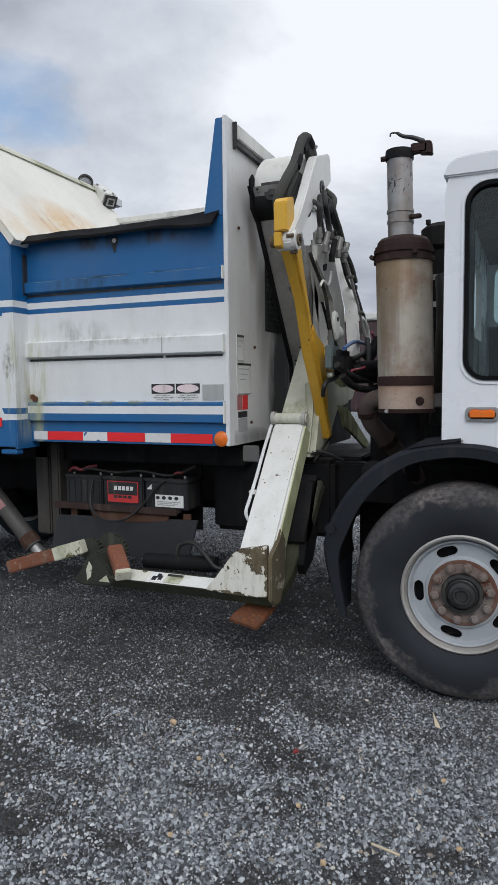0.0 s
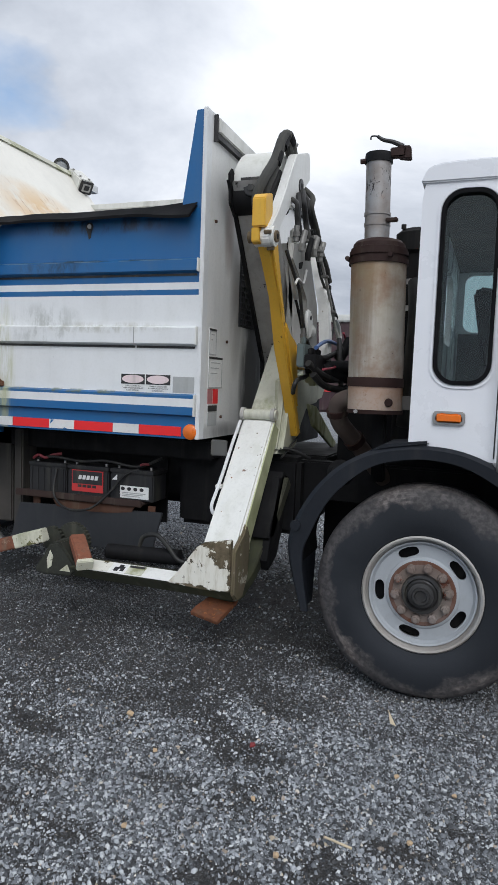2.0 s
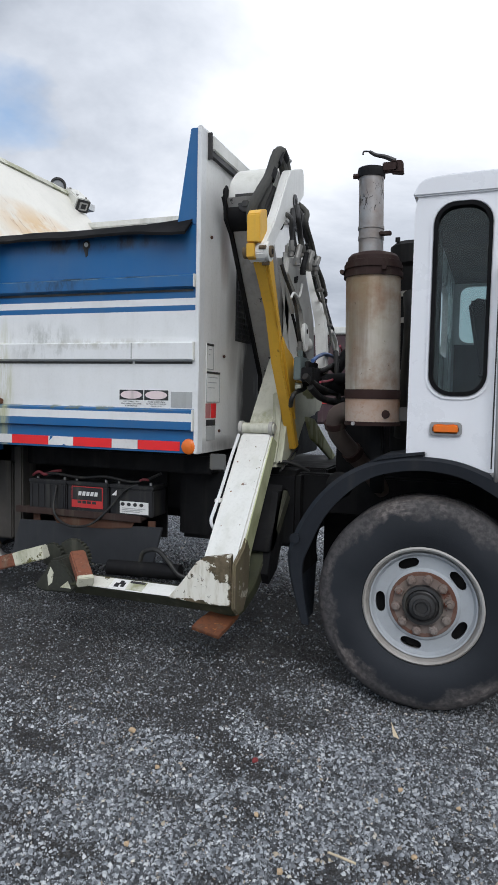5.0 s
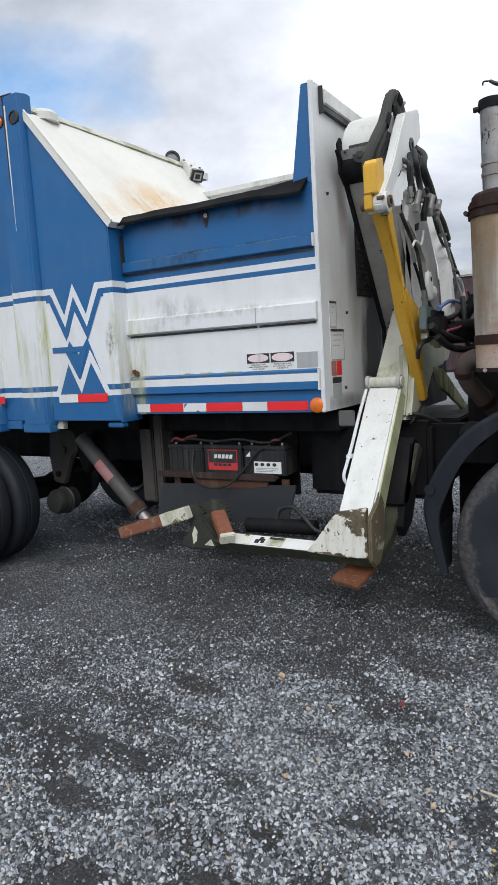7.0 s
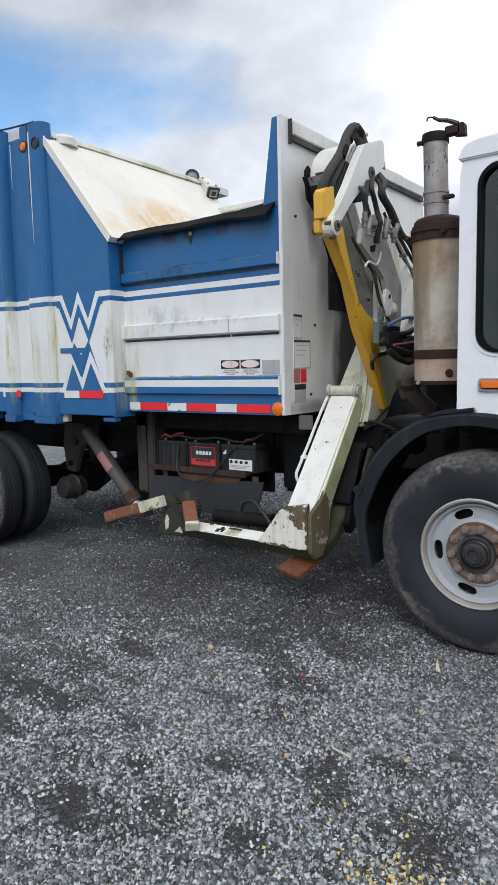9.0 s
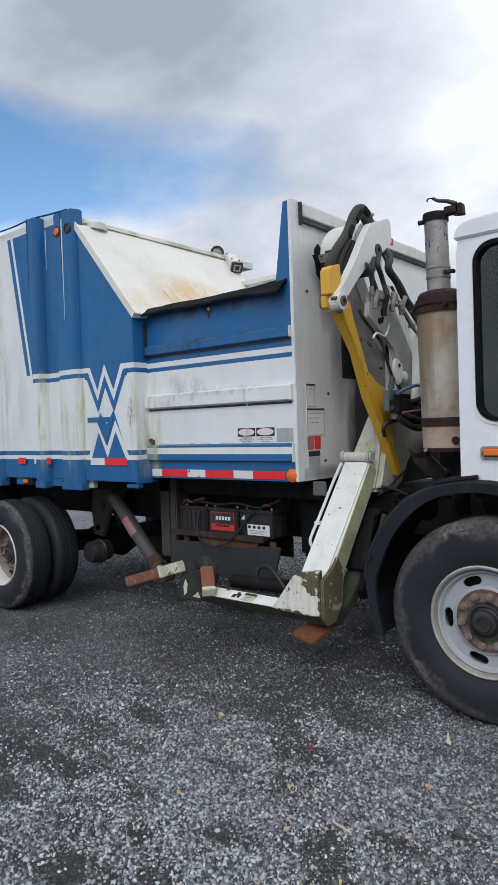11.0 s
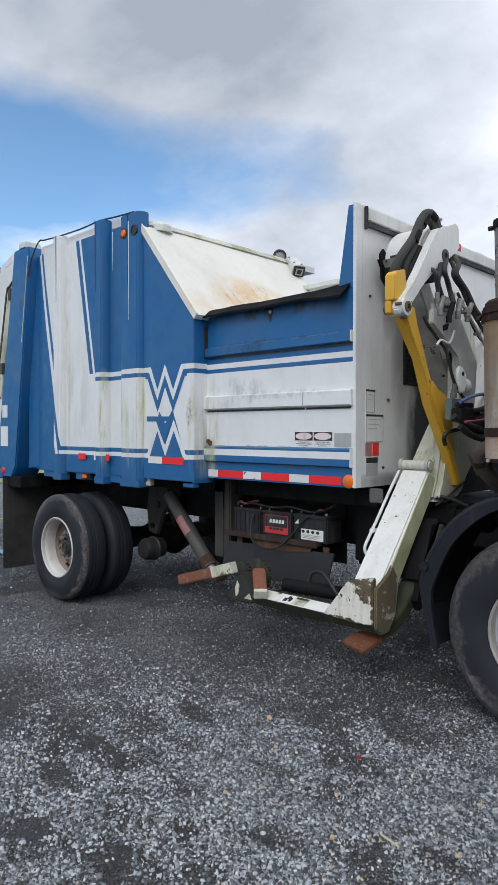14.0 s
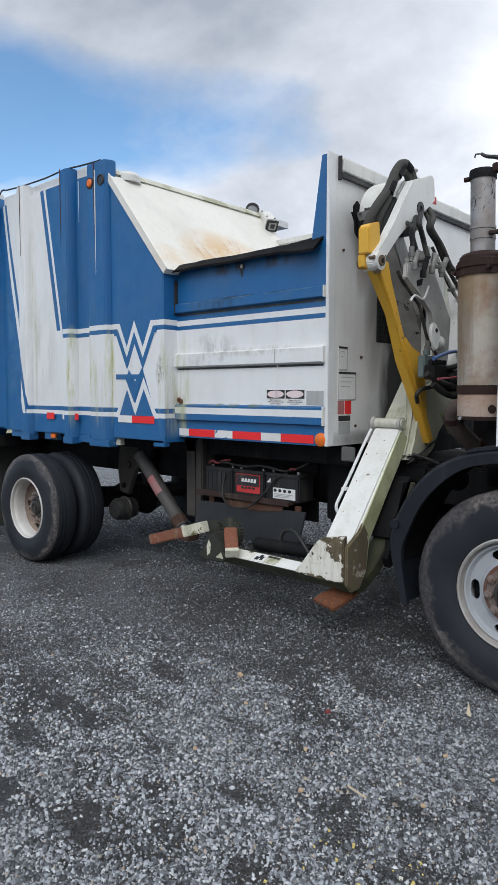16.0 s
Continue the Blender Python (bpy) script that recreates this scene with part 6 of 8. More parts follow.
# ---- cab, fender and exhaust ----
def cab():
    Y0, Y1 = -0.30, 2.05
    outer = [(1.205, 1.18), (1.208, 2.30), (1.222, 2.372), (2.45, 2.385), (2.72, 1.55), (2.74, 0.75), (1.95, 0.75), (1.90, 0.92), (1.78, 1.05), (1.62, 1.13), (1.42, 1.18)]
    hole_rear = rounded(1.303, 1.534, 1.490, 2.322, 0.085, 7)
    hole_door = rounded(1.68, 2.40, 1.55, 2.28, 0.08, 6)
    wall = bmesh.new()
    holed(wall, outer, [hole_rear, hole_door], "y", Y0, Y0 + 0.045)
    c = part("cab", wall, white_cab, truck, "clean white cab-over driver's cab")
    wall = bmesh.new()
    far_hole = rounded(1.30, 2.38, 1.905, 2.335, 0.07, 6)
    holed(wall, outer, [far_hole], "y", Y1 - 0.045, Y1)
    part("far_side", wall, white_cab, c)
    back = bmesh.new()
    holed(back, [(Y0 + 0.05, 1.18), (Y1 - 0.05, 1.18), (Y1 - 0.05, 2.37), (Y0 + 0.05, 2.37)], [rounded(0.55, 1.45, 1.75, 2.2, 0.06, 5)], "x", 1.21, 1.25)
    part("back_wall", back, white_cab, c)
    part("cab_floor", made(box, 1.26, 2.70, Y0 + 0.05, Y1 - 0.05, 1.19, 1.23), cab_lining, c)
    front = bmesh.new()
    prism(front, [(2.435, 2.37), (2.475, 2.37), (2.72, 1.56), (2.68, 1.56)], "y", Y0 + 0.05, Y0 + 0.14)
    prism(front, [(2.435, 2.37), (2.475, 2.37), (2.72, 1.56), (2.68, 1.56)], "y", Y1 - 0.14, Y1 - 0.05)
    prism(front, [(2.68, 1.56), (2.72, 1.56), (2.74, 0.75), (2.70, 0.75)], "y", Y0 + 0.05, Y1 - 0.05)
    part("cab_front", front, white_cab, c)
    shield = bmesh.new()
    prism(shield, [(2.452, 2.365), (2.458, 2.365), (2.703, 1.57), (2.697, 1.57)], "y", Y0 + 0.14, Y1 - 0.14)
    w = part("windscreen", shield, glass, c)
    w.visible_shadow = False
    # roof cap with a rolled edge
    roof = bmesh.new()
    prism(roof, [(1.208, 2.366), (1.200, 2.370), (1.199, 2.384), (1.208, 2.392), (1.214, 2.410), (1.228, 2.428), (1.252, 2.441), (1.29, 2.449), (1.36, 2.454), (1.8, 2.462), (2.40, 2.452), (2.47, 2.42), (2.48, 2.374)], "y", Y0 - 0.015, Y1 + 0.015)
    soften(roof, 0.012, 3)
    part("roof_cap", roof, white_cab, c, "white roof cap with a rolled edge")
    part("lining", made(box, 1.26, 2.42, Y0 + 0.06, Y1 - 0.06, 2.352, 2.366), cab_lining, c)
    # rear side window: rubber seal and tinted pane
    seal = bmesh.new()
    holed(seal, rounded(1.294, 1.543, 1.480, 2.333, 0.096, 8), [rounded(1.311, 1.526, 1.498, 2.315, 0.081, 8)], "y", Y0 - 0.012, Y0 + 0.05)
    s = part("window_seal", seal, flap_black, c, "black rubber window seal")
    for name, outline, y, owner in (("pane", rounded(1.309, 1.528, 1.496, 2.317, 0.082, 8), Y0 + 0.019, s), ("door_pane", rounded(1.67, 2.41, 1.54, 2.29, 0.08, 6), Y0 + 0.019, c),
                                    ("far_pane", rounded(1.29, 2.39, 1.895, 2.345, 0.07, 6), Y1 - 0.022, c)):
        g = part(name, made(prism, outline, "y", y - 0.0025, y + 0.0025), glass, owner, "tinted cab window" if name == "pane" else "")
        g.visible_shadow = False
    halo = bmesh.new()
    holed(halo, rounded(1.278, 1.559, 1.464, 2.349, 0.108, 8), [rounded(1.290, 1.547, 1.476, 2.337, 0.099, 8)], "y", Y0 - 0.006, Y0 + 0.002)
    part("window_frame", halo, white_cab, c)
    # door seam and grab rail
    part("door_seam", made(box, 1.5745, 1.5805, Y0 - 0.0015, Y0 + 0.002, 1.16, 2.365), decal_black, c)
    rail = bmesh.new()
    tube(rail, [(1.600, Y0 - 0.01, 1.12), (1.600, Y0 - 0.055, 1.15), (1.596, Y0 - 0.06, 1.5), (1.590, Y0 - 0.06, 1.95), (1.588, Y0 - 0.055, 2.02), (1.588, Y0 - 0.01, 2.05)], 0.011, 10)
    r = part("grab_rail", rail, bare_steel, c, "steel grab rail")
    part("rail_foot", bevelled(0.006, box, 1.575, 1.625, Y0 - 0.03, Y0, 1.085, 1.145), bare_steel, r)
    # amber marker lamp in a chrome bezel
    bez = bmesh.new()
    prism(bez, rounded(1.308, 1.448, 1.300, 1.362, 0.015, 3), "y", Y0 - 0.016, Y0)
    soften(bez, 0.004)
    m = part("marker_lamp", bez, bare_steel, c, "amber marker lamp in a steel bezel")
    lens = bmesh.new()
    prism(lens, [(1.322, 1.312), (1.434, 1.312), (1.436, 1.345), (1.420, 1.354), (1.378, 1.351), (1.336, 1.354), (1.320, 1.345)], "y", Y0 - 0.030, Y0 - 0.016)
    soften(lens, 0.008, 3)
    part("lens", lens, amber_lens, m)
    # seats and wheel inside
    for y, dx in ((0.15, 0.22), (0.95, 0.0)):
        st = bmesh.new()
        box(st, 1.50 + dx, 2.0 + dx, y, y + 0.5, 1.45, 1.60)
        prism(st, [(1.48 + dx, 1.60), (1.62 + dx, 1.60), (1.54 + dx, 2.06), (1.50 + dx, 2.09), (1.43 + dx, 2.10), (1.40 + dx, 2.07)], "y", y + 0.02, y + 0.48)
        soften(st, 0.035, 3)
        part("seat", st, seat_cloth, c, "dark cloth driver's seat")
        part("seat_post", made(box, 1.6 + dx, 1.85 + dx, y + 0.1, y + 0.4, 1.23, 1.45), cab_lining, c)
    sw = bmesh.new()
    tube(sw, [(2.2 + 0.07 * math.cos(a), 0.42 + 0.21 * math.sin(a), 1.72 + 0.18 * math.cos(a)) for a in (2 * math.pi * k / 24 for k in range(25))], 0.014, 8)
    part("steering_wheel", sw, rubber_hose, c)
    part("dashboard", bevelled(0.03, prism, [(2.35, 1.23), (2.35, 1.55), (2.45, 1.62), (2.66, 1.55), (2.68, 1.23)], "y", Y0 + 0.06, Y1 - 0.06), cab_lining, c)
    part("door_lining", made(box, 1.58, 2.4, Y0 + 0.046, Y0 + 0.07, 1.24, 1.54), cab_lining, c)
    part("door_lining", made(box, 1.27, 2.4, Y1 - 0.075, Y1 - 0.048, 1.24, 1.89), cab_lining, c)
    part("rear_lining", made(box, 1.255, 1.275, Y0 + 0.06, 0.5, 1.24, 2.35), cab_lining, c)


cab()


def fender(y0, y1):
    outer = [(0.735, 0.36), (0.665, 0.62), (0.672, 0.757), (0.758, 0.932), (0.879, 1.070), (1.013, 1.150), (1.16, 1.190), (1.31, 1.200), (1.46, 1.180), (1.62, 1.115), (1.76, 1.02), (1.88, 0.88), (1.93, 0.72)]
    inner = [(0.775, 0.36), (0.735, 0.62), (0.775, 0.757), (0.845, 0.90), (0.94, 1.010), (1.05, 1.090), (1.17, 1.128), (1.31, 1.140), (1.46, 1.115), (1.60, 1.045), (1.72, 0.96), (1.81, 0.85), (1.86, 0.72)]
    outer, inner = ([(p.x, p.y) for p in smooth_path([(u, v, 0) for u, v in line], 5)] for line in (outer, inner))
    bm = bmesh.new()
    rings = []
    for (ox, oz), (ix, iz) in zip(outer, inner):
        mx, mz = (2 * ox + ix) / 3, (2 * oz + iz) / 3
        back = y1 if ox > 1.2 else y0 + 0.20 + (y1 - y0 - 0.20) * min(1.0, max(0.0, (oz - 0.36) / 0.20))
        rings.append([bm.verts.new(p) for p in ((ox, y0 + 0.02, oz), (mx * 0.7 + ox * 0.3, y0, mz * 0.7 + oz * 0.3), (ix, y0 + 0.004, iz), (ix, y0 + 0.03, iz), (mx, y0 + 0.035, mz), (mx, back, mz), (ox, back, oz))])
    for a, b in zip(rings, rings[1:]):
        for k in range(len(a)):
            j = (k + 1) % len(a)
            bm.faces.new((a[k], a[j], b[j], b[k]))
    bm.faces.new(rings[0]); bm.faces.new(rings[-1][::-1])
    f = part("fender", bm, fender_plastic, truck, "scuffed black plastic fender")
    # black liner inside the arch, added to deepen the shade there
    lin = bmesh.new()
    rows = []
    for (ox, oz), (ix, iz) in list(zip(outer, inner))[4:]:
        mx, mz = (2 * ox + ix) / 3, (2 * oz + iz) / 3
        ex, ez = ix - mx, iz - mz
        d = math.hypot(ex, ez)
        ex, ez = ex / d, ez / d
        rows.append([lin.verts.new(p) for p in ((mx + 0.004 * ex, y0 + 0.040, mz + 0.004 * ez), (mx + 0.004 * ex, y1 - 0.002, mz + 0.004 * ez), (mx + 0.010 * ex, y1 - 0.002, mz + 0.010 * ez), (mx + 0.010 * ex, y0 + 0.040, mz + 0.010 * ez))])
    for a, b in zip(rows, rows[1:]):
        for k in range(4):
            j = (k + 1) % 4
            lin.faces.new((a[k], a[j], b[j], b[k]))
    lin.faces.new(rows[0]); lin.faces.new(rows[-1][::-1])
    part("fender_liner", lin, flap_black, f, "black inner liner that deepens the arch's shade")
    return f


f_near = fender(-0.345, 0.10)
fender(1.92, 2.36)
part("splash_apron", bevelled(0.004, box, 0.735, 1.00, 0.10, 0.112, 0.34, 0.84), flap_black, f_near, "black rubber splash apron behind the fender")
rubb = bmesh.new()
prism(rubb, [(1.02, 1.155), (1.10, 1.20), (1.30, 1.225), (1.30, 1.205), (1.12, 1.175)], "y", -0.335, -0.02)
soften(rubb, 0.01)
part("fender_lip", rubb, fender_plastic, f_near)
mirror = bmesh.new()
lathe(mirror, [(0.0, -0.05), (0.05, -0.04), (0.075, 0.0), (0.05, 0.03), (0.0, 0.035)], (0.80, 0.16, 0.985), "y", 20)
part("work_lamp", mirror, chassis_black, f_near, "small black lamp behind the fender")
part("fender_bolt", made(rod, (0.70, -0.36, 0.78), (0.70, -0.33, 0.78), 0.025, 12), fender_plastic, f_near)


def exhaust():
    cx, cy = 0.948, 0.10
    bm = bmesh.new()
    lathe(bm, [(0.0, 1.475), (0.141, 1.475), (0.141, 2.11), (0.0, 2.11)], (cx, cy, 0), "z", 56)
    ex = part("muffler", bm, muffler_steel, truck, "heat-stained steel exhaust muffler")
    can = bmesh.new()
    lathe(can, [(0.0, 1.335), (0.128, 1.335), (0.141, 1.345), (0.141, 1.475), (0.0, 1.475)], (cx, cy, 0), "z", 56)
    part("lower_can", can, rusty_can, ex, "rust-tinged lower can of the muffler")
    for z0, z1, r in ((1.462, 1.510, 0.1455), (1.325, 1.345, 0.1455), (2.085, 2.112, 0.152), (2.128, 2.150, 0.150)):
        b = bmesh.new()
        lathe(b, [(0.139, z0), (r, z0), (r, z1), (0.139, z1)], (cx, cy, 0), "z", 48, True)
        part("clamp_band", b, band_brown, ex, "burnt brown clamp band")
    b = bmesh.new()
    lathe(b, [(0.0, 2.108), (0.143, 2.108), (0.143, 2.165), (0.134, 2.168), (0.131, 2.188), (0.118, 2.203), (0.09, 2.212), (0.0, 2.214)], (cx, cy, 0), "z", 48)
    part("dome", b, band_brown, ex, "burnt brown dome over the muffler")
    for a in (200, 300, 60):
        x, y = cx + 0.16 * math.cos(radians(a)), cy + 0.16 * math.sin(radians(a))
        part("clamp_bolt", made(rod, (x, y - 0.02, 2.115), (x, y + 0.02, 2.115), 0.012, 8), band_brown, ex)
    part("bottom_bolt", made(rod, (0.875, cy - 0.135, 1.335), (0.875, cy - 0.15, 1.335), 0.01, 8), bare_steel, ex)
    part("port", made(lathe, [(0.0, -0.012), (0.018, -0.012), (0.022, -0.004), (0.022, 0.0)], (1.035, cy - 0.113, 1.385), "y", 16), band_brown, ex)
    sx = 0.934
    b = bmesh.new()
    lathe(b, [(0.0635, 2.205), (0.0635, 2.64), (0.058, 2.64), (0.058, 2.205)], (sx, cy, 0), "z", 36, True)
    st = part("exhaust_pipe", b, stack_steel, ex, "flaking grey upright exhaust pipe")
    for z0, z1, r in ((2.283, 2.300, 0.067), (2.336, 2.350, 0.068)):
        b = bmesh.new()
        lathe(b, [(0.064, z0), (r, z0), (r, z1), (0.064, z1)], (sx, cy, 0), "z", 36, True)
        part("pipe_band", b, stack_steel, st)
    part("pipe_clamp", bevelled(0.004, box, sx + 0.05, sx + 0.11, cy - 0.05, cy - 0.02, 2.296, 2.316), band_brown, st)
    b = bmesh.new()
    lathe(b, [(0.062, 2.598), (0.070, 2.598), (0.071, 2.628), (0.068, 2.645), (0.05, 2.650), (0.0, 2.651)], (sx, cy, 0), "z", 36)
    part("pipe_collar", b, chassis_black, st)
    part("collar_lug", made(rod, (sx - 0.060, cy - 0.03, 2.606), (sx - 0.088, cy - 0.03, 2.606), 0.013, 10), band_brown, st)
    arm = bmesh.new()
    box(arm, sx + 0.06, sx + 0.135, cy - 0.03, cy + 0.02, 2.62, 2.665)
    prism(arm, [(sx + 0.10, 2.615), (sx + 0.165, 2.605), (sx + 0.16, 2.67), (sx + 0.10, 2.675)], "y", cy - 0.025, cy + 0.025)
    soften(arm, 0.005)
    part("cap_arm", arm, band_brown, st)
    flap_ = bmesh.new()
    tube(flap_, [(sx + 0.12, cy, 2.675), (sx + 0.07, cy, 2.70), (sx + 0.02, cy, 2.715), (sx - 0.01, cy, 2.735)], 0.013, 8, True, 0.008)
    tube(flap_, [(sx - 0.01, cy, 2.735), (sx - 0.04, cy, 2.738), (sx - 0.045, cy, 2.722)], 0.004, 6)
    part("rain_cap", flap_, decal_black, st, "broken rain cap spring")
    # elbow and pipe at the foot
    b = bmesh.new()
    tube(b, [(0.88, 0.14, 1.385), (0.80, 0.15, 1.395), (0.74, 0.17, 1.36), (0.735, 0.22, 1.27), (0.80, 0.32, 1.16), (0.88, 0.45, 1.03), (0.94, 0.55, 0.92)], 0.050, 16)
    part("exhaust_elbow", b, elbow_brown, ex, "burnt brown exhaust elbow")
    b = bmesh.new()
    lathe(b, [(0.05, -0.012), (0.066, -0.012), (0.066, 0.012), (0.05, 0.012)], (0.82, 0.145, 1.392), "x", 24, True)
    part("elbow_flange", b, elbow_brown, ex)
    for p0, p1 in (((0.728, 0.185, 1.335), (0.730, 0.200, 1.305)), ((0.795, 0.31, 1.17), (0.81, 0.335, 1.145))):
        part("pipe_joint", made(rod, p0, p1, 0.060, 18), band_brown, ex)
    part("muffler_bracket", bevelled(0.008, box, 1.08, 1.20, 0.1, 0.25, 1.35, 1.42), grey_grimy, ex)
    part("support_post", bevelled(0.008, box, 0.92, 0.99, 0.20, 0.27, 0.95, 1.34), chassis_black, ex)
    # the whole stack leans back a little towards its top
    lean = Matrix(((1, 0, -0.0235, 0.0235 * 2.6), (0, 1, 0, 0), (0, 0, 1, -0.002), (0, 0, 0, 1)))
    for ob in [ex, *ex.children_recursive]:
        ob.data.transform(lean)


exhaust()


def intake():
    b = bmesh.new()
    lathe(b, [(0.0, 1.15), (0.10, 1.15), (0.10, 2.22), (0.125, 2.24), (0.13, 2.34), (0.10, 2.365), (0.0, 2.37)], (1.10, 0.60, 0), "z", 32)
    i = part("air_intake", b, chassis_black, truck, "black air intake column behind the cab")
    part("intake_bolt", made(rod, (1.02, 0.52, 2.36), (1.02, 0.52, 2.385), 0.014, 8), chassis_black, i)
    hose = bmesh.new()
    tube(hose, [(1.12, 0.44, 2.05), (1.14, 0.36, 1.85), (1.13, 0.34, 1.55), (1.10, 0.40, 1.25)], 0.05, 12)
    part("intake_hose", hose, rubber_hose, i)
    for z in (1.6, 1.9, 2.05):
        b = bmesh.new()
        lathe(b, [(0.1, z), (0.108, z), (0.108, z + 0.03), (0.1, z + 0.03)], (1.10, 0.60, 0), "z", 24, True)
        part("intake_band", b, bare_steel, i)


intake()

mast_grime = paint("greasy_mast_paint", (0.38, 0.37, 0.355), 0.5, dirt=(0.05, 0.046, 0.04), amount=0.8, streak=0.6, chips=0.3, chip=(0.02, 0.018, 0.016))
pivot_grime = paint("grease_blackened_white", (0.50, 0.49, 0.46), 0.45, dirt=(0.03, 0.03, 0.027), amount=0.75, streak=0.6, chips=0.25, chip=(0.01, 0.01, 0.01))

algae_edge = paint("algae_covered_paint", (0.60, 0.62, 0.38), 0.6, dirt=(0.16, 0.17, 0.05), amount=0.8, streak=0.4, moss=0.9)
algae_scraped = paint("mossy_scraped_paint", (0.66, 0.65, 0.52), 0.6, amount=0.3, streak=0.2, chips=0.45, chip=(0.17, 0.16, 0.055), moss=0.8)
boom_white = paint("rust_flecked_white", (0.74, 0.74, 0.71), 0.42, dirt=(0.22, 0.19, 0.15), amount=0.25, streak=0.15, chips=0.09, chip=(0.20, 0.09, 0.04), moss=0.05)
panel_cream = paint("algae_tinged_cream", (0.60, 0.60, 0.52), 0.55, dirt=(0.20, 0.21, 0.10), amount=0.6, streak=0.6, moss=0.5)
drum_olive = paint("stained_cream_drum", (0.58, 0.58, 0.46), 0.5, dirt=(0.16, 0.15, 0.09), amount=0.6, streak=0.5, moss=0.5)
cheek_grey = paint("shaded_side_and_pipe_grey", (0.46, 0.455, 0.43), 0.55, amount=0.5, streak=0.4, chips=0.1)



def peeled():
    """White paint that has flaked off in ragged islands over brown, mossy steel."""
    n = Nodes("peeling_white_paint")
    x, _, z = n.xyz()
    steel = n.mix(n.noise(14, 6, 0.7), (0.055, 0.046, 0.022), (0.15, 0.115, 0.07))
    white = n.mix(n.math("MULTIPLY", n.noise(1.0, 6, 0.65, 0.45, 0.7, n.stretch((30, 30, 6))), 0.55), (0.76, 0.74, 0.66), (0.36, 0.31, 0.19))
    field = -0.02
    for cx, cz, rx, rz, k in ((0.315, 0.585, 0.085, 0.085, 0.30), (0.17, 0.375, 0.24, 0.030, 0.30), (0.36, 0.48, 0.022, 0.20, 0.28), (0.22, 0.625, 0.05, 0.025, 0.2), (0.30, 0.42, 0.035, 0.03, 0.12), (0.07, 0.44, 0.035, 0.02, 0.10)):
        a, b = (n.math("DIVIDE", n.math("SUBTRACT", v, m), r) for v, m, r in ((x, cx, rx), (z, cz, rz)))
        inside = n.math("MAXIMUM", n.math("SUBTRACT", 1.0, n.math("ADD", n.math("MULTIPLY", a, a), n.math("MULTIPLY", b, b))), 0.0)
        field = n.math("ADD", field, n.math("MULTIPLY", n.math("SQRT", inside), k))
    raw = n.noise(22, 7, 0.68, 0.0, 1.0)
    bare = n.t.nodes.new("ShaderNodeMapRange")
    n.put(bare.inputs["Value"], n.math("ADD", raw, field))
    bare.inputs["From Min"].default_value, bare.inputs["From Max"].default_value = 0.615, 0.635
    n.bump(n.math("SUBTRACT", 1.0, bare.outputs["Result"]), 0.5, 0.002)
    return n.done(n.mix(bare.outputs["Result"], white, steel), n.math("MULTIPLY_ADD", bare.outputs["Result"], 0.3, 0.5))


peeled_paint = peeled()
hub_grease = paint("greasy_mossy_hub", (0.022, 0.023, 0.018), 0.6, dirt=(0.062, 0.065, 0.042), amount=0.7, streak=0.4, grain=0.4)
cheek_mud = paint("mud_and_paint_remnants", (0.155, 0.118, 0.078), 0.8, dirt=(0.085, 0.082, 0.032), amount=0.9, streak=0.5, chips=0.40, chip=(0.50, 0.46, 0.36), grain=0.5, moss=0.3)

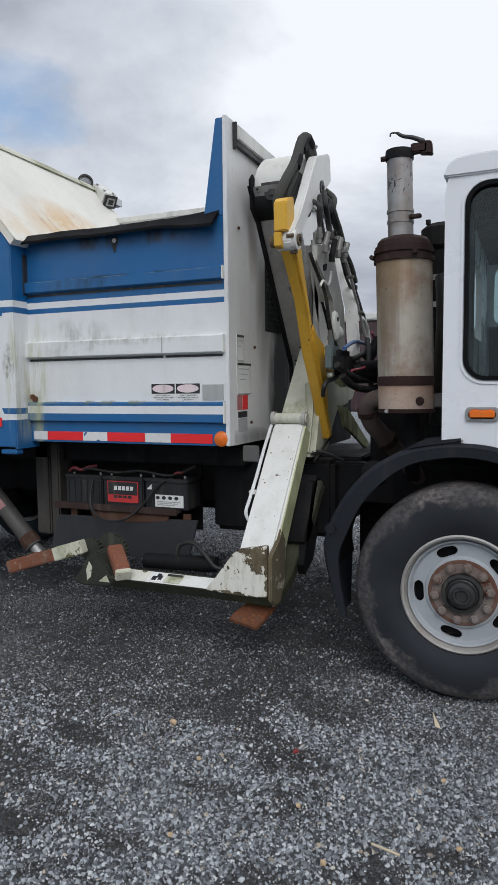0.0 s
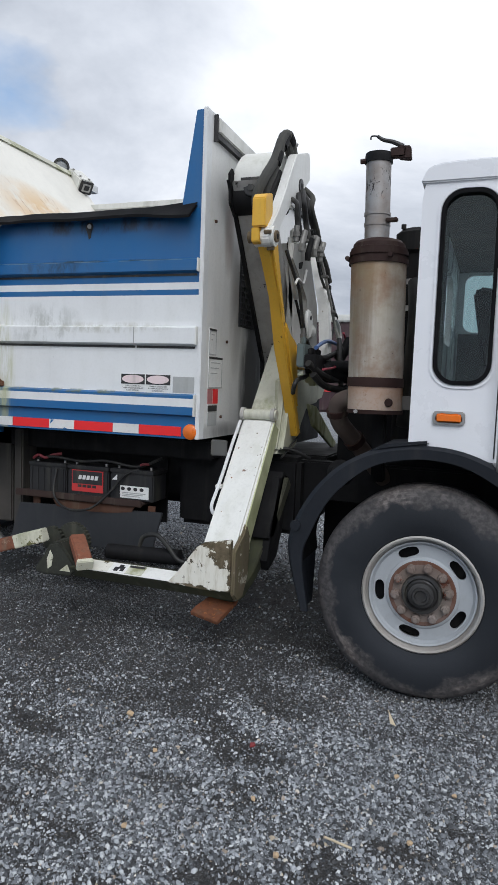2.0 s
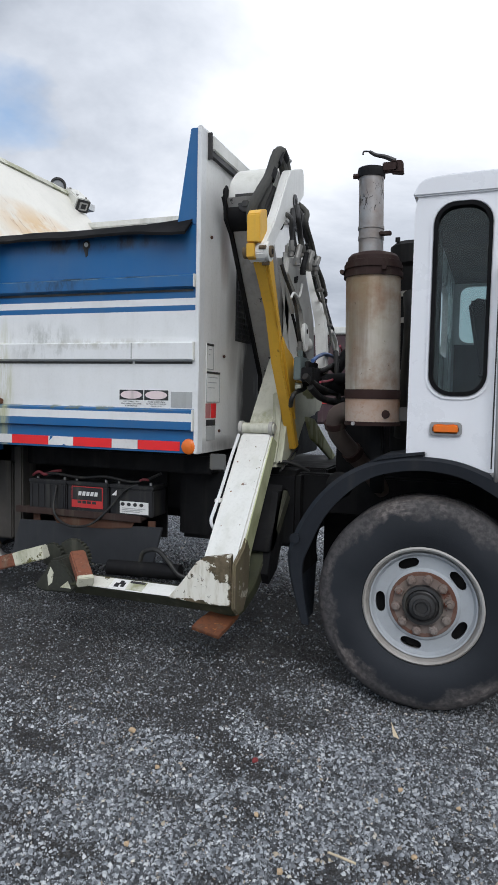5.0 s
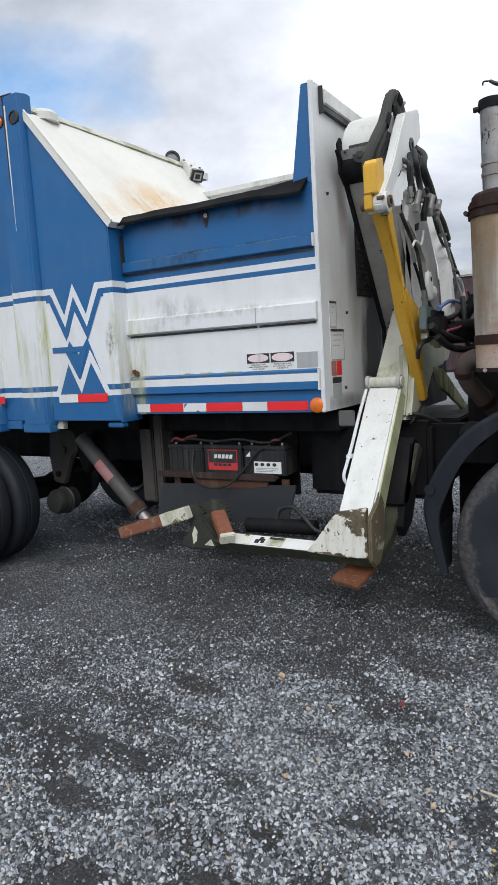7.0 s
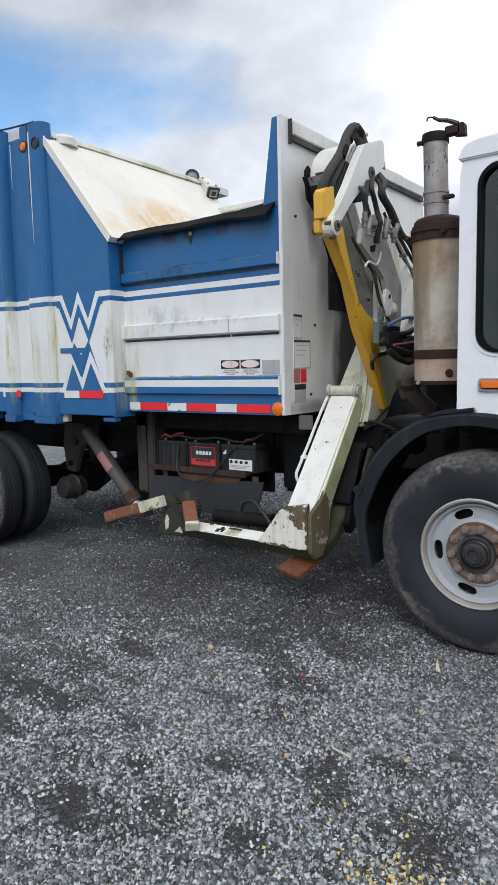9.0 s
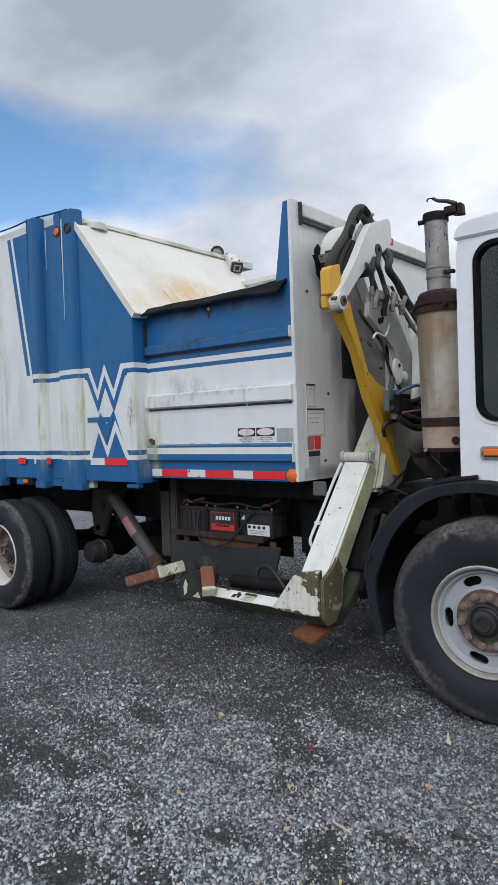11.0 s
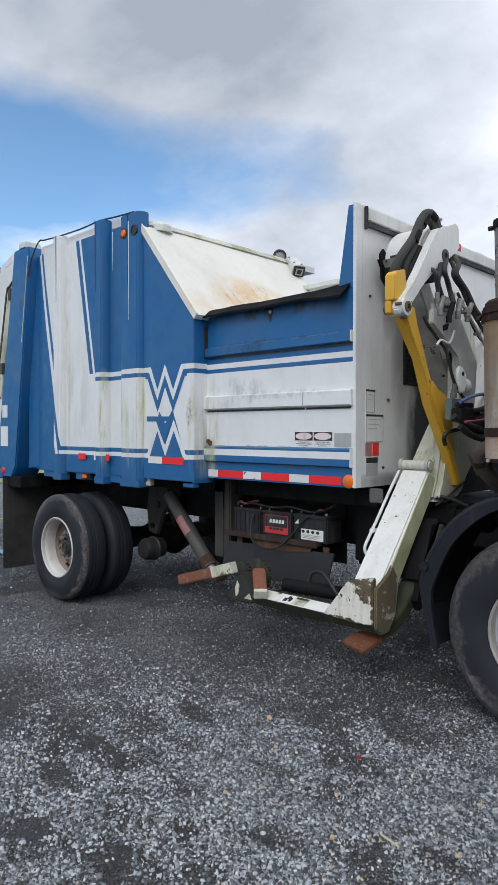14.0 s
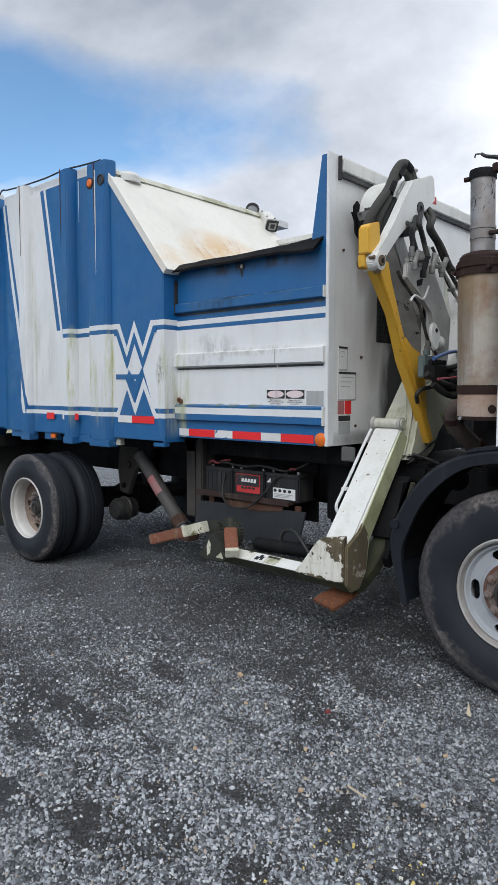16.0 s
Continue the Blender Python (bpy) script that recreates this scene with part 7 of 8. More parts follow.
# ---- the lift: mast, boom, yellow link and grabber arm ----
def lift():
    mast = bmesh.new()
    # leaning slab with dark worn edges, from the pivot down to the frame
    prism(mast, [(0.15, 2.58), (0.30, 2.60), (0.95, 1.66), (0.98, 1.12), (0.86, 1.12), (0.84, 1.60)], "x", 0.10, 0.30)
    soften(mast, 0.008)
    m = part("lift_mast", mast, mast_grime, truck, "grimy grey leaning lift mast")
    edge = bmesh.new()
    prism(edge, [(0.125, 2.58), (0.15, 2.585), (0.845, 1.61), (0.865, 1.12), (0.835, 1.12), (0.815, 1.60)], "x", 0.085, 0.105)
    part("mast_edge", edge, chassis_black, m, "black greasy edge of the mast")
    # drum-shaped cover round the top pivot
    drum = bmesh.new()
    arc = [(0.50 - 0.315 * math.cos(a), 2.59 + 0.225 * math.sin(a)) for a in [radians(9 * k) for k in range(11)]]
    prism(drum, [(0.19, 2.50)] + arc + [(0.53, 2.815), (0.53, 2.50)], "x", 0.10, 0.37)
    soften(drum, 0.012, 3)
    part("pivot_cover", drum, white_front, m, "white steel cover over the top pivot")
    part("pivot_strap", made(box, 0.15, 0.37, 0.175, 0.184, 2.588, 2.602), decal_black, m)
    # barrel is black for its grease and for the shade below the cover
    barrel = bmesh.new()
    rod(barrel, (0.095, 0.28, 2.515), (0.385, 0.28, 2.515), 0.10, 28)
    p = part("pivot_barrel", barrel, chassis_black, m, "greasy pivot barrel, blackened also for shade under the cover")
    flange = bmesh.new()
    prism(flange, [(0.14, 2.62), (0.18, 2.66), (0.26, 2.60), (0.30, 2.42), (0.24, 2.40), (0.16, 2.46)], "x", 0.086, 0.10)
    soften(flange, 0.004)
    part("barrel_flange", flange, chassis_black, p)
    bolt = bmesh.new()
    lathe(bolt, [(0.0, -0.018), (0.02, -0.018), (0.022, -0.012), (0.045, -0.010), (0.05, 0.012)], (0.215, 0.182, 2.545), "y", 20)
    part("pivot_bolt", bolt, hub_dark, p)
    part("pivot_wedge", bevelled(0.004, prism, [(0.25, 2.36), (0.31, 2.43), (0.33, 2.36)], "y", 0.14, 0.18), white_paint, p)
    # white box posts beside the mast
    for x0, x1, y0, y1, z0, z1, mat in ((0.31, 0.36, 0.62, 0.86, 1.50, 2.42, white_front), (0.13, 0.24, 1.05, 1.25, 1.10, 2.4, panel_cream)):
        part("mast_post", bevelled(0.012, box, x0, x1, y0, y1, z0, z1), mat, m, "dirty white box post of the lift")
    chain = part("cable_chain", bevelled(0.002, box, 0.506, 0.512, 0.862, 0.898, 1.45, 2.15), chassis_black, m, "black cable chain")
    for k in range(16):
        part("chain_link", made(box, 0.5125, 0.525, 0.86, 0.90, 1.45 + 0.045 * k, 1.475 + 0.045 * k), chassis_black, chain)
    back = bmesh.new()
    prism(back, [(0.72, 1.10), (1.30, 1.10), (1.30, 1.75), (0.98, 2.16), (0.72, 2.26)], "x", 0.25, 0.30)
    soften(back, 0.02)
    part("mast_backplate", back, panel_cream, m, "algae-tinged cream plate behind the hoses")
    # drum-shaped guide at the foot with a fin; a black plate paints its hollow's shade
    guide = bmesh.new()
    prism(guide, [(0.40, 1.50), (0.544, 1.540), (0.95, 1.575), (1.354, 1.544), (1.340, 1.42), (1.250, 1.345), (0.98, 1.318), (0.84, 1.275), (0.735, 1.185), (0.66, 1.08), (0.60, 1.045), (0.45, 1.035), (0.30, 1.05), (0.36, 1.18), (0.40, 1.32)], "x", 0.32, 0.41)
    soften(guide, 0.03, 3)
    gp = part("guide_plate", guide, drum_olive, m, "algae-stained cream guide plate")
    part("guide_knob", bevelled(0.02, prism, [(0.46, 1.55), (0.78, 1.55), (0.82, 1.51), (0.82, 1.465), (0.557, 1.454)], "x", 0.47, 0.55), algae_edge, gp, "algae-green knob of the guide")
    part("guide_hollow", bevelled(0.006, box, 0.29, 0.306, 0.60, 1.60, 1.06, 1.45), chassis_black, gp)
    part("guide_fin", bevelled(0.004, prism, [(0.56, 1.345), (0.756, 1.325), (1.381, 1.045), (1.300, 1.010), (0.832, 1.164), (0.70, 1.20)], "x", 0.48, 0.50), algae_edge, gp, "algae-green triangular fin")
    base = bmesh.new()
    box(base, 0.06, 0.62, 0.62, 1.6, 0.93, 1.025)
    soften(base, 0.01)
    part("lift_base", base, chassis_black, m)
    # white boom: a flat arm that narrows to the boss at its lower end
    boom = bmesh.new()
    prism(boom, [(-0.222, 2.178), (-0.215, 2.226), (-0.175, 2.262), (-0.085, 2.350), (0.0, 2.455), (0.070, 2.552), (0.135, 2.640), (0.195, 2.712), (0.440, 2.798), (0.468, 2.770),
                 (0.480, 2.650), (0.39, 2.585), (0.19, 2.468), (0.035, 2.345), (-0.085, 2.228), (-0.125, 2.162), (-0.165, 2.140), (-0.205, 2.150)], "x", 0.418, 0.468)
    soften(boom, 0.006)
    b = part("boom", boom, boom_white, truck, "white steel boom of the side loader")
    part("boom_bush", made(lathe, [(0.018, -0.004), (0.040, -0.004), (0.040, 0.008), (0.018, 0.008)], (0.467, 0.290, 2.566), "x", 24, True), hub_dark, b)
    part("boom_pin", made(rod, (0.458, 0.290, 2.566), (0.472, 0.290, 2.566), 0.018, 16), chassis_black, b)
    boss = bmesh.new()
    rod(boss, (0.378, -0.166, 2.194), (0.482, -0.166, 2.194), 0.050, 24)
    j = part("boom_boss", boss, white_chipped, b)
    part("boss_pin", made(rod, (0.340, -0.166, 2.194), (0.492, -0.166, 2.194), 0.030, 16), wet_brown, j, "rusty pin")
    part("pin_eye", made(rod, (0.490, -0.166, 2.194), (0.494, -0.166, 2.194), 0.014, 12), chassis_black, j)
    for dy, dz in ((0.056, 0.03), (-0.055, 0.012), (0.0, -0.058)):
        part("boss_bolt", made(rod, (0.440, -0.166 + dy, 2.194 + dz), (0.476, -0.166 + dy, 2.194 + dz), 0.010, 8), wet_brown, j)
    # gooseneck arm behind the boom
    def plate(left, right, back):
        """A bent plate between two edges, with the given thickness vector."""
        bm = bmesh.new()
        rows = [[bm.verts.new(q) for q in (a, c, Vector(c) + Vector(back), Vector(a) + Vector(back))] for a, c in zip(left, right)]
        for a, c in zip(rows, rows[1:]):
            for k in range(4):
                bm.faces.new((a[k], a[(k + 1) % 4], c[(k + 1) % 4], c[k]))
        bm.faces.new(rows[0]); bm.faces.new(rows[-1][::-1])
        soften(bm, 0.004)
        return bm

    neck = part("gooseneck", plate([(0.386, 0.80, 2.326), (0.452, 0.712, 2.119), (0.512, 0.628, 1.931), (0.554, 0.52, 1.699), (0.582, 0.42, 1.493)],
                                   [(0.430, 0.79, 2.300), (0.501, 0.72, 2.136), (0.571, 0.637, 1.949), (0.609, 0.545, 1.751), (0.640, 0.42, 1.494)], (0.01, 0.04, -0.01)), boom_white, b, "white gooseneck arm behind the boom")
    # the arm's shaded side: same white arm, shade put into a greyer paint
    part("neck_inner", bevelled(0.006, prism, [(0.096, 2.217), (0.391, 2.262), (0.536, 2.091), (0.660, 1.946), (0.702, 1.692), (0.70, 1.50), (0.499, 1.50), (0.459, 1.829), (0.396, 1.955), (0.22, 2.06), (0.082, 2.13)], "x", 0.470, 0.500), cheek_grey, neck, "inner side of the white gooseneck, greyed for shade")
    part("neck_eye", bevelled(0.003, prism, [(0.20, 2.128), (0.28, 2.150), (0.265, 2.108), (0.21, 2.095)], "x", 0.4995, 0.504), chassis_black, neck)
    brk = part("oval_bracket", bevelled(0.008, prism, [(0.370, 1.895), (0.415, 1.898), (0.470, 1.852), (0.478, 1.790), (0.445, 1.735), (0.40, 1.725), (0.362, 1.79), (0.352, 1.85)], "x", 0.505, 0.525), white_chipped, neck, "white oval bracket with a bolt hole")
    part("bracket_hole", made(rod, (0.524, 0.420, 1.850), (0.528, 0.420, 1.850), 0.014, 12), chassis_black, brk)
    part("cheek_rib", made(tube, [(0.512, 0.33, 2.11), (0.514, 0.29, 2.05), (0.514, 0.25, 2.025), (0.514, 0.16, 2.035), (0.514, 0.11, 2.00)], 0.007, 8), white_chipped, neck, "bent white pipe along the plate")
    strip = part("mast_strip", plate([(0.259, 0.62, 2.332), (0.302, 0.62, 2.092), (0.337, 0.62, 1.881), (0.371, 0.62, 1.704), (0.40, 0.62, 1.56)],
                                     [(0.303, 0.62, 2.330), (0.339, 0.62, 2.091), (0.396, 0.62, 1.880), (0.437, 0.62, 1.704), (0.47, 0.62, 1.56)], (0.0, 0.05, 0.0)), boom_white, b, "rust-flecked white strip beside the yellow link")
    part("strip_edge", made(tube, [(0.308, 0.612, 2.33), (0.344, 0.612, 2.091), (0.401, 0.612, 1.880), (0.442, 0.612, 1.704), (0.475, 0.612, 1.57)], 0.010, 6), chassis_black, strip, "greasy black edge of the strip")

    # yellow link: a channel of two side plates and a front plate, wide under the boss and narrow at its foot
    front = [(-0.212, 2.185), (-0.105, 2.080), (0.040, 1.916), (0.165, 1.650), (0.385, 1.354), (0.500, 1.142)]
    rear = [(-0.035, 2.215), (0.000, 2.120), (0.110, 1.900), (0.235, 1.660), (0.455, 1.345), (0.560, 1.165)]
    yel = bmesh.new()
    rings = [[yel.verts.new(q) for q in ((0.388, *f), (0.452, *f), (0.452, *r_), (0.388, *r_))] for f, r_ in zip(front, rear)]
    for a, c in zip(rings, rings[1:]):
        for k in range(4):
            yel.faces.new((a[k], a[(k + 1) % 4], c[(k + 1) % 4], c[k]))
    yel.faces.new(rings[0][::-1]); yel.faces.new(rings[-1])
    soften(yel, 0.006)
    y_ = part("yellow_link", yel, yellow_paint, truck, "chipped yellow steel link of the lift")
    ear = bmesh.new()
    prism(ear, [(-0.238, 2.230), (-0.240, 2.368), (-0.215, 2.392), (-0.130, 2.418), (-0.118, 2.330), (-0.135, 2.255), (-0.150, 2.230)], "x", 0.378, 0.447)
    soften(ear, 0.005)
    part("link_ear", ear, yellow_paint, y_)
    part("ear_grease", bevelled(0.003, prism, [(-0.232, 2.160), (-0.238, 2.225), (-0.190, 2.238), (-0.150, 2.215), (-0.155, 2.165), (-0.20, 2.150)], "x", 0.376, 0.416), yellow_paint, y_)
    part("gusset", bevelled(0.003, prism, [(-0.150, 2.160), (-0.07, 2.10), (0.075, 1.865), (0.062, 1.845), (-0.04, 2.00), (-0.13, 2.125)], "x", 0.452, 0.463), yellow_paint, y_)
    for y, z in ((-0.128, 2.118),):
        part("ear_hole", made(rod, (0.420, y - 0.006, z), (0.420, y + 0.004, z), 0.010, 12), wet_brown, y_)
    web = bmesh.new()
    prism(web, [(0.165, 1.80), (0.245, 1.745), (0.335, 1.715), (0.385, 1.690), (0.405, 1.640), (0.430, 1.50), (0.455, 1.335), (0.30, 1.50), (0.16, 1.72)], "x", 0.444, 0.458)
    soften(web, 0.004)
    part("link_web", web, yellow_paint, y_)
    part("weld_bead", made(tube, [(0.459, 0.150, 1.775), (0.459, 0.245, 1.600), (0.459, 0.350, 1.440), (0.459, 0.44, 1.335)], 0.005, 6), yellow_paint, y_)
    lug = bmesh.new()
    rod(lug, (0.405, 0.395, 1.655), (0.500, 0.395, 1.655), 0.032, 16)
    part("link_lug", lug, yellow_paint, y_)
    rng_ = random.Random(12)
    for k in range(9):
        q = rng_.uniform(0.08, 0.95) * 5
        i_ = min(4, int(q))
        c = Vector((0.452, *front[i_])).lerp(Vector((0.452, *front[i_ + 1])), q - i_) + Vector((0.0, rng_.uniform(0.01, 0.06), 0.0))
        part("chip", made(rod, c, c + Vector((0.0015, 0, 0)), rng_.choice((0.003, 0.004, 0.006)), 7), wet_brown, y_)

    # grabber arm
    X0, X1 = 0.17, 0.365
    armb = bmesh.new()
    prof = [(0.30, 1.25), (-0.225, 0.625), (-0.295, 0.52), (-0.295, 0.40), (-0.20, 0.36), (-0.10, 0.44), (-0.06, 0.58), (0.42, 1.18)]
    prism(armb, prof, "x", X0, X1)
    soften(armb, 0.012)
    g = part("grabber_arm", armb, white_chipped, truck, "chipped white box-section grabber arm")
    rng = random.Random(4)
    for k in range(11):
        s_, u, r = rng.uniform(0.05, 0.97), rng.uniform(0.015, 0.18), rng.choice((0.002, 0.0025, 0.003, 0.0045))
        c = Vector((X0 + u, 0.30 - 0.525 * s_, 1.25 - 0.625 * s_))
        n_ = Vector((0, -0.766, 0.643))
        part("rust_speck", made(rod, c - n_ * 0.002, c + n_ * 0.0016, r, 7), wet_brown if k % 3 else rust, g)
    side = bmesh.new()
    prism(side, [(0.28, 1.23), (-0.19, 0.64), (-0.27, 0.50), (-0.27, 0.37), (-0.20, 0.345), (-0.10, 0.43), (-0.07, 0.60), (0.38, 1.18)], "x", X1 + 0.0005, X1 + 0.008)
    part("arm_cheek", side, algae_edge, g, "algae-green cheek of the arm")
    upper = bmesh.new()
    prism(upper, [(0.78, 1.74), (0.86, 1.70), (0.50, 1.22), (0.36, 1.26)], "x", X0 + 0.01, X1 - 0.03)
    soften(upper, 0.01)
    part("arm_upper", upper, white_mossy, g, "mossy upper length of the arm")
    hinge = bmesh.new()
    rod(hinge, (X0 - 0.010, 0.305, 1.275), (X1 + 0.012, 0.305, 1.275), 0.031, 20)
    k_ = part("arm_hinge", hinge, white_mossy, g, "greasy hinge tube")
    for x in (X0 - 0.012, X1 - 0.02):
        part("hinge_collar", made(rod, (x, 0.305, 1.275), (x + 0.022, 0.305, 1.275), 0.040, 18), pivot_grime, k_)
    pipe = bmesh.new()
    tube(pipe, [(X0 - 0.006, 0.27, 1.235), (X0 - 0.012, 0.16, 1.10), (X0 - 0.012, 0.04, 0.955), (X0 - 0.016, -0.05, 0.845), (X0 - 0.024, -0.085, 0.78), (X0 - 0.014, -0.075, 0.735), (X0 + 0.01, -0.05, 0.72)], 0.0095, 10)
    q = part("hydraulic_pipe", pipe, white_paint, g, "white hydraulic pipe along the arm")
    part("pipe_clip", bevelled(0.004, box, X0 - 0.030, X0 + 0.004, -0.030, 0.012, 0.868, 0.890), white_chipped, q)
    # elbow shoe with scraped paint and mud
    shoe = bmesh.new()
    prism(shoe, [(0.0, 0.392), (0.06, 0.460), (X0 - 0.005, 0.60), (X0 + 0.03, 0.625), (X1 - 0.012, 0.655), (X1 - 0.012, 0.385), (0.20, 0.380)], "y", -0.312, -0.27)
    soften(shoe, 0.005)
    part("elbow_shoe", shoe, peeled_paint, g, "elbow plate with scraped flaking paint")
    mud = bmesh.new()
    prism(mud, [(-0.075, 0.63), (-0.135, 0.715), (-0.185, 0.665), (-0.305, 0.60), (-0.305, 0.37), (-0.25, 0.322), (-0.17, 0.325), (-0.10, 0.42)], "x", X1 - 0.011, X1 + 0.012)
    soften(mud, 0.008, 3)
    part("elbow_cheek", mud, cheek_mud, g, "mud-caked cheek of the elbow")
    # fork bar towards the rear: white upper face, mossy lower face
    fork = bmesh.new()
    prism(fork, [(-0.215, 0.425), (-0.298, 0.390), (-0.245, 0.324), (-0.15, 0.33), (-0.13, 0.41)], "x", -0.62, X1 - 0.012)
    soften(fork, 0.005)
    fk = part("fork_bar", fork, moss_leg, g, "algae-stained fork bar")

    def on_face(x0, x1, s0, s1, lift):
        """A flat quad on the fork's upper face; s runs from its lower to its upper edge."""
        a, b, n = Vector((0, -0.300, 0.391)), Vector((0, -0.215, 0.427)), Vector((0, -0.39, 0.92))
        bm = bmesh.new()
        lo = [bm.verts.new(a.lerp(b, s) + n * (lift - 0.0025) + Vector((x, 0, 0))) for x, s in ((x0, s0), (x1, s0), (x1, s1), (x0, s1))]
        hi = [bm.verts.new(v.co + n * 0.0025) for v in lo]
        bm.faces.new(lo[::-1]); bm.faces.new(hi)
        for i in range(4):
            bm.faces.new((lo[i], lo[(i + 1) % 4], hi[(i + 1) % 4], hi[i]))
        return bm

    part("fork_face", on_face(-0.56, 0.07, 0.02, 0.98, 0.004), white_chipped, fk, "white painted face of the fork bar")
    part("fork_moss", on_face(-0.555, -0.375, 0.05, 0.95, 0.007), white_scraped, fk, "scraped mossy patch on the fork bar")
    part("fork_decal", on_face(-0.355, -0.275, 0.1, 0.9, 0.007), decal_white, fk, "worn pinch warning decal")
    part("fork_decal", on_face(-0.268, -0.165, 0.1, 0.9, 0.007), white_mossy, fk, "worn green warning decal")
    part("decal_mark", on_face(-0.345, -0.318, 0.2, 0.55, 0.0095), decal_black, fk)
    part("decal_mark", on_face(-0.322, -0.300, 0.45, 0.8, 0.0095), decal_black, fk)
    part("decal_mark", on_face(-0.306, -0.285, 0.25, 0.65, 0.0095), decal_black, fk)
    part("decal_mark", on_face(-0.262, -0.171, 0.68, 0.85, 0.0095), decal_black, fk)
    foot = bmesh.new()
    prism(foot, [(-0.875, 0.338), (-0.80, 0.44), (-0.765, 0.51), (-0.70, 0.525), (-0.64, 0.46), (-0.57, 0.375), (-0.62, 0.330), (-0.80, 0.322)], "y", -0.285, -0.14)
    soften(foot, 0.012)
    for outline in ([(-0.775, 0.42), (-0.755, 0.47), (-0.735, 0.44), (-0.745, 0.38), (-0.77, 0.36)], [(-0.69, 0.36), (-0.64, 0.40), (-0.62, 0.36)]):
        part("scraped_patch", made(prism, outline, "y", -0.288, -0.2845), algae_scraped, fk, "bare scraped patch on the hub")
    part("grab_hub", foot, hub_grease, fk, "mossy hub of the grabber fingers")
    for gx, gz, gr, teeth, y0 in ((-0.715, 0.492, 0.104, 30, -0.13), (-0.835, 0.500, 0.066, 20, -0.165)):
        cog = bmesh.new()
        outline = []
        for k in range(teeth * 4):
            a = 2 * math.pi * k / (teeth * 4)
            r = gr + (0.009 if k % 4 < 2 else 0.0)
            outline.append((gx + r * math.cos(a), gz + r * math.sin(a)))
        prism(cog, outline, "y", y0, y0 + 0.03)
        part("gear", cog, hub_grease, fk, "dark greasy toothed gear")
    for a, c_, wide, tall, pad in (((-1.30, -0.33, 0.398), (-0.80, -0.28, 0.552), 0.034, 0.037, 0.64), ((-0.645, -0.19, 0.535), (-0.486, -0.340, 0.428), 0.043, 0.031, 0.90)):
        fb = bmesh.new()
        d = (Vector(c_) - Vector(a))
        box(fb, 0, d.length, -wide, wide, -tall, tall)
        soften(fb, 0.008)
        bmesh.ops.transform(fb, matrix=Matrix.Translation(a) @ d.to_track_quat("X", "Z").to_matrix().to_4x4(), verts=fb.verts)
        fi = part("grabber_finger", fb, rust_red, g, "rusty red grabber finger")
        tip = bmesh.new()
        box(tip, d.length * pad, d.length + 0.006, -wide - 0.0012, wide + 0.0012, -tall - 0.0012, tall + 0.0012)
        soften(tip, 0.005)
        bmesh.ops.transform(tip, matrix=Matrix.Translation(a) @ d.to_track_quat("X", "Z").to_matrix().to_4x4(), verts=tip.verts)
        part("finger_pad", tip, algae_scraped, fi, "cream paint left on the finger")
    cylb = bmesh.new()
    rod(cylb, (-0.50, -0.08, 0.45), (-0.05, -0.06, 0.46), 0.045, 18)
    part("grab_cylinder", cylb, chassis_black, g, "black grabber cylinder")
    hose = bmesh.new()
    tube(hose, [(-0.30, -0.07, 0.50), (-0.27, -0.08, 0.56), (-0.18, -0.09, 0.58), (-0.10, -0.10, 0.52), (-0.02, -0.10, 0.45), (0.12, -0.06, 0.46)], 0.013, 10)
    part("grab_hose", hose, rubber_hose, g)
    return m


lift_mast = lift()


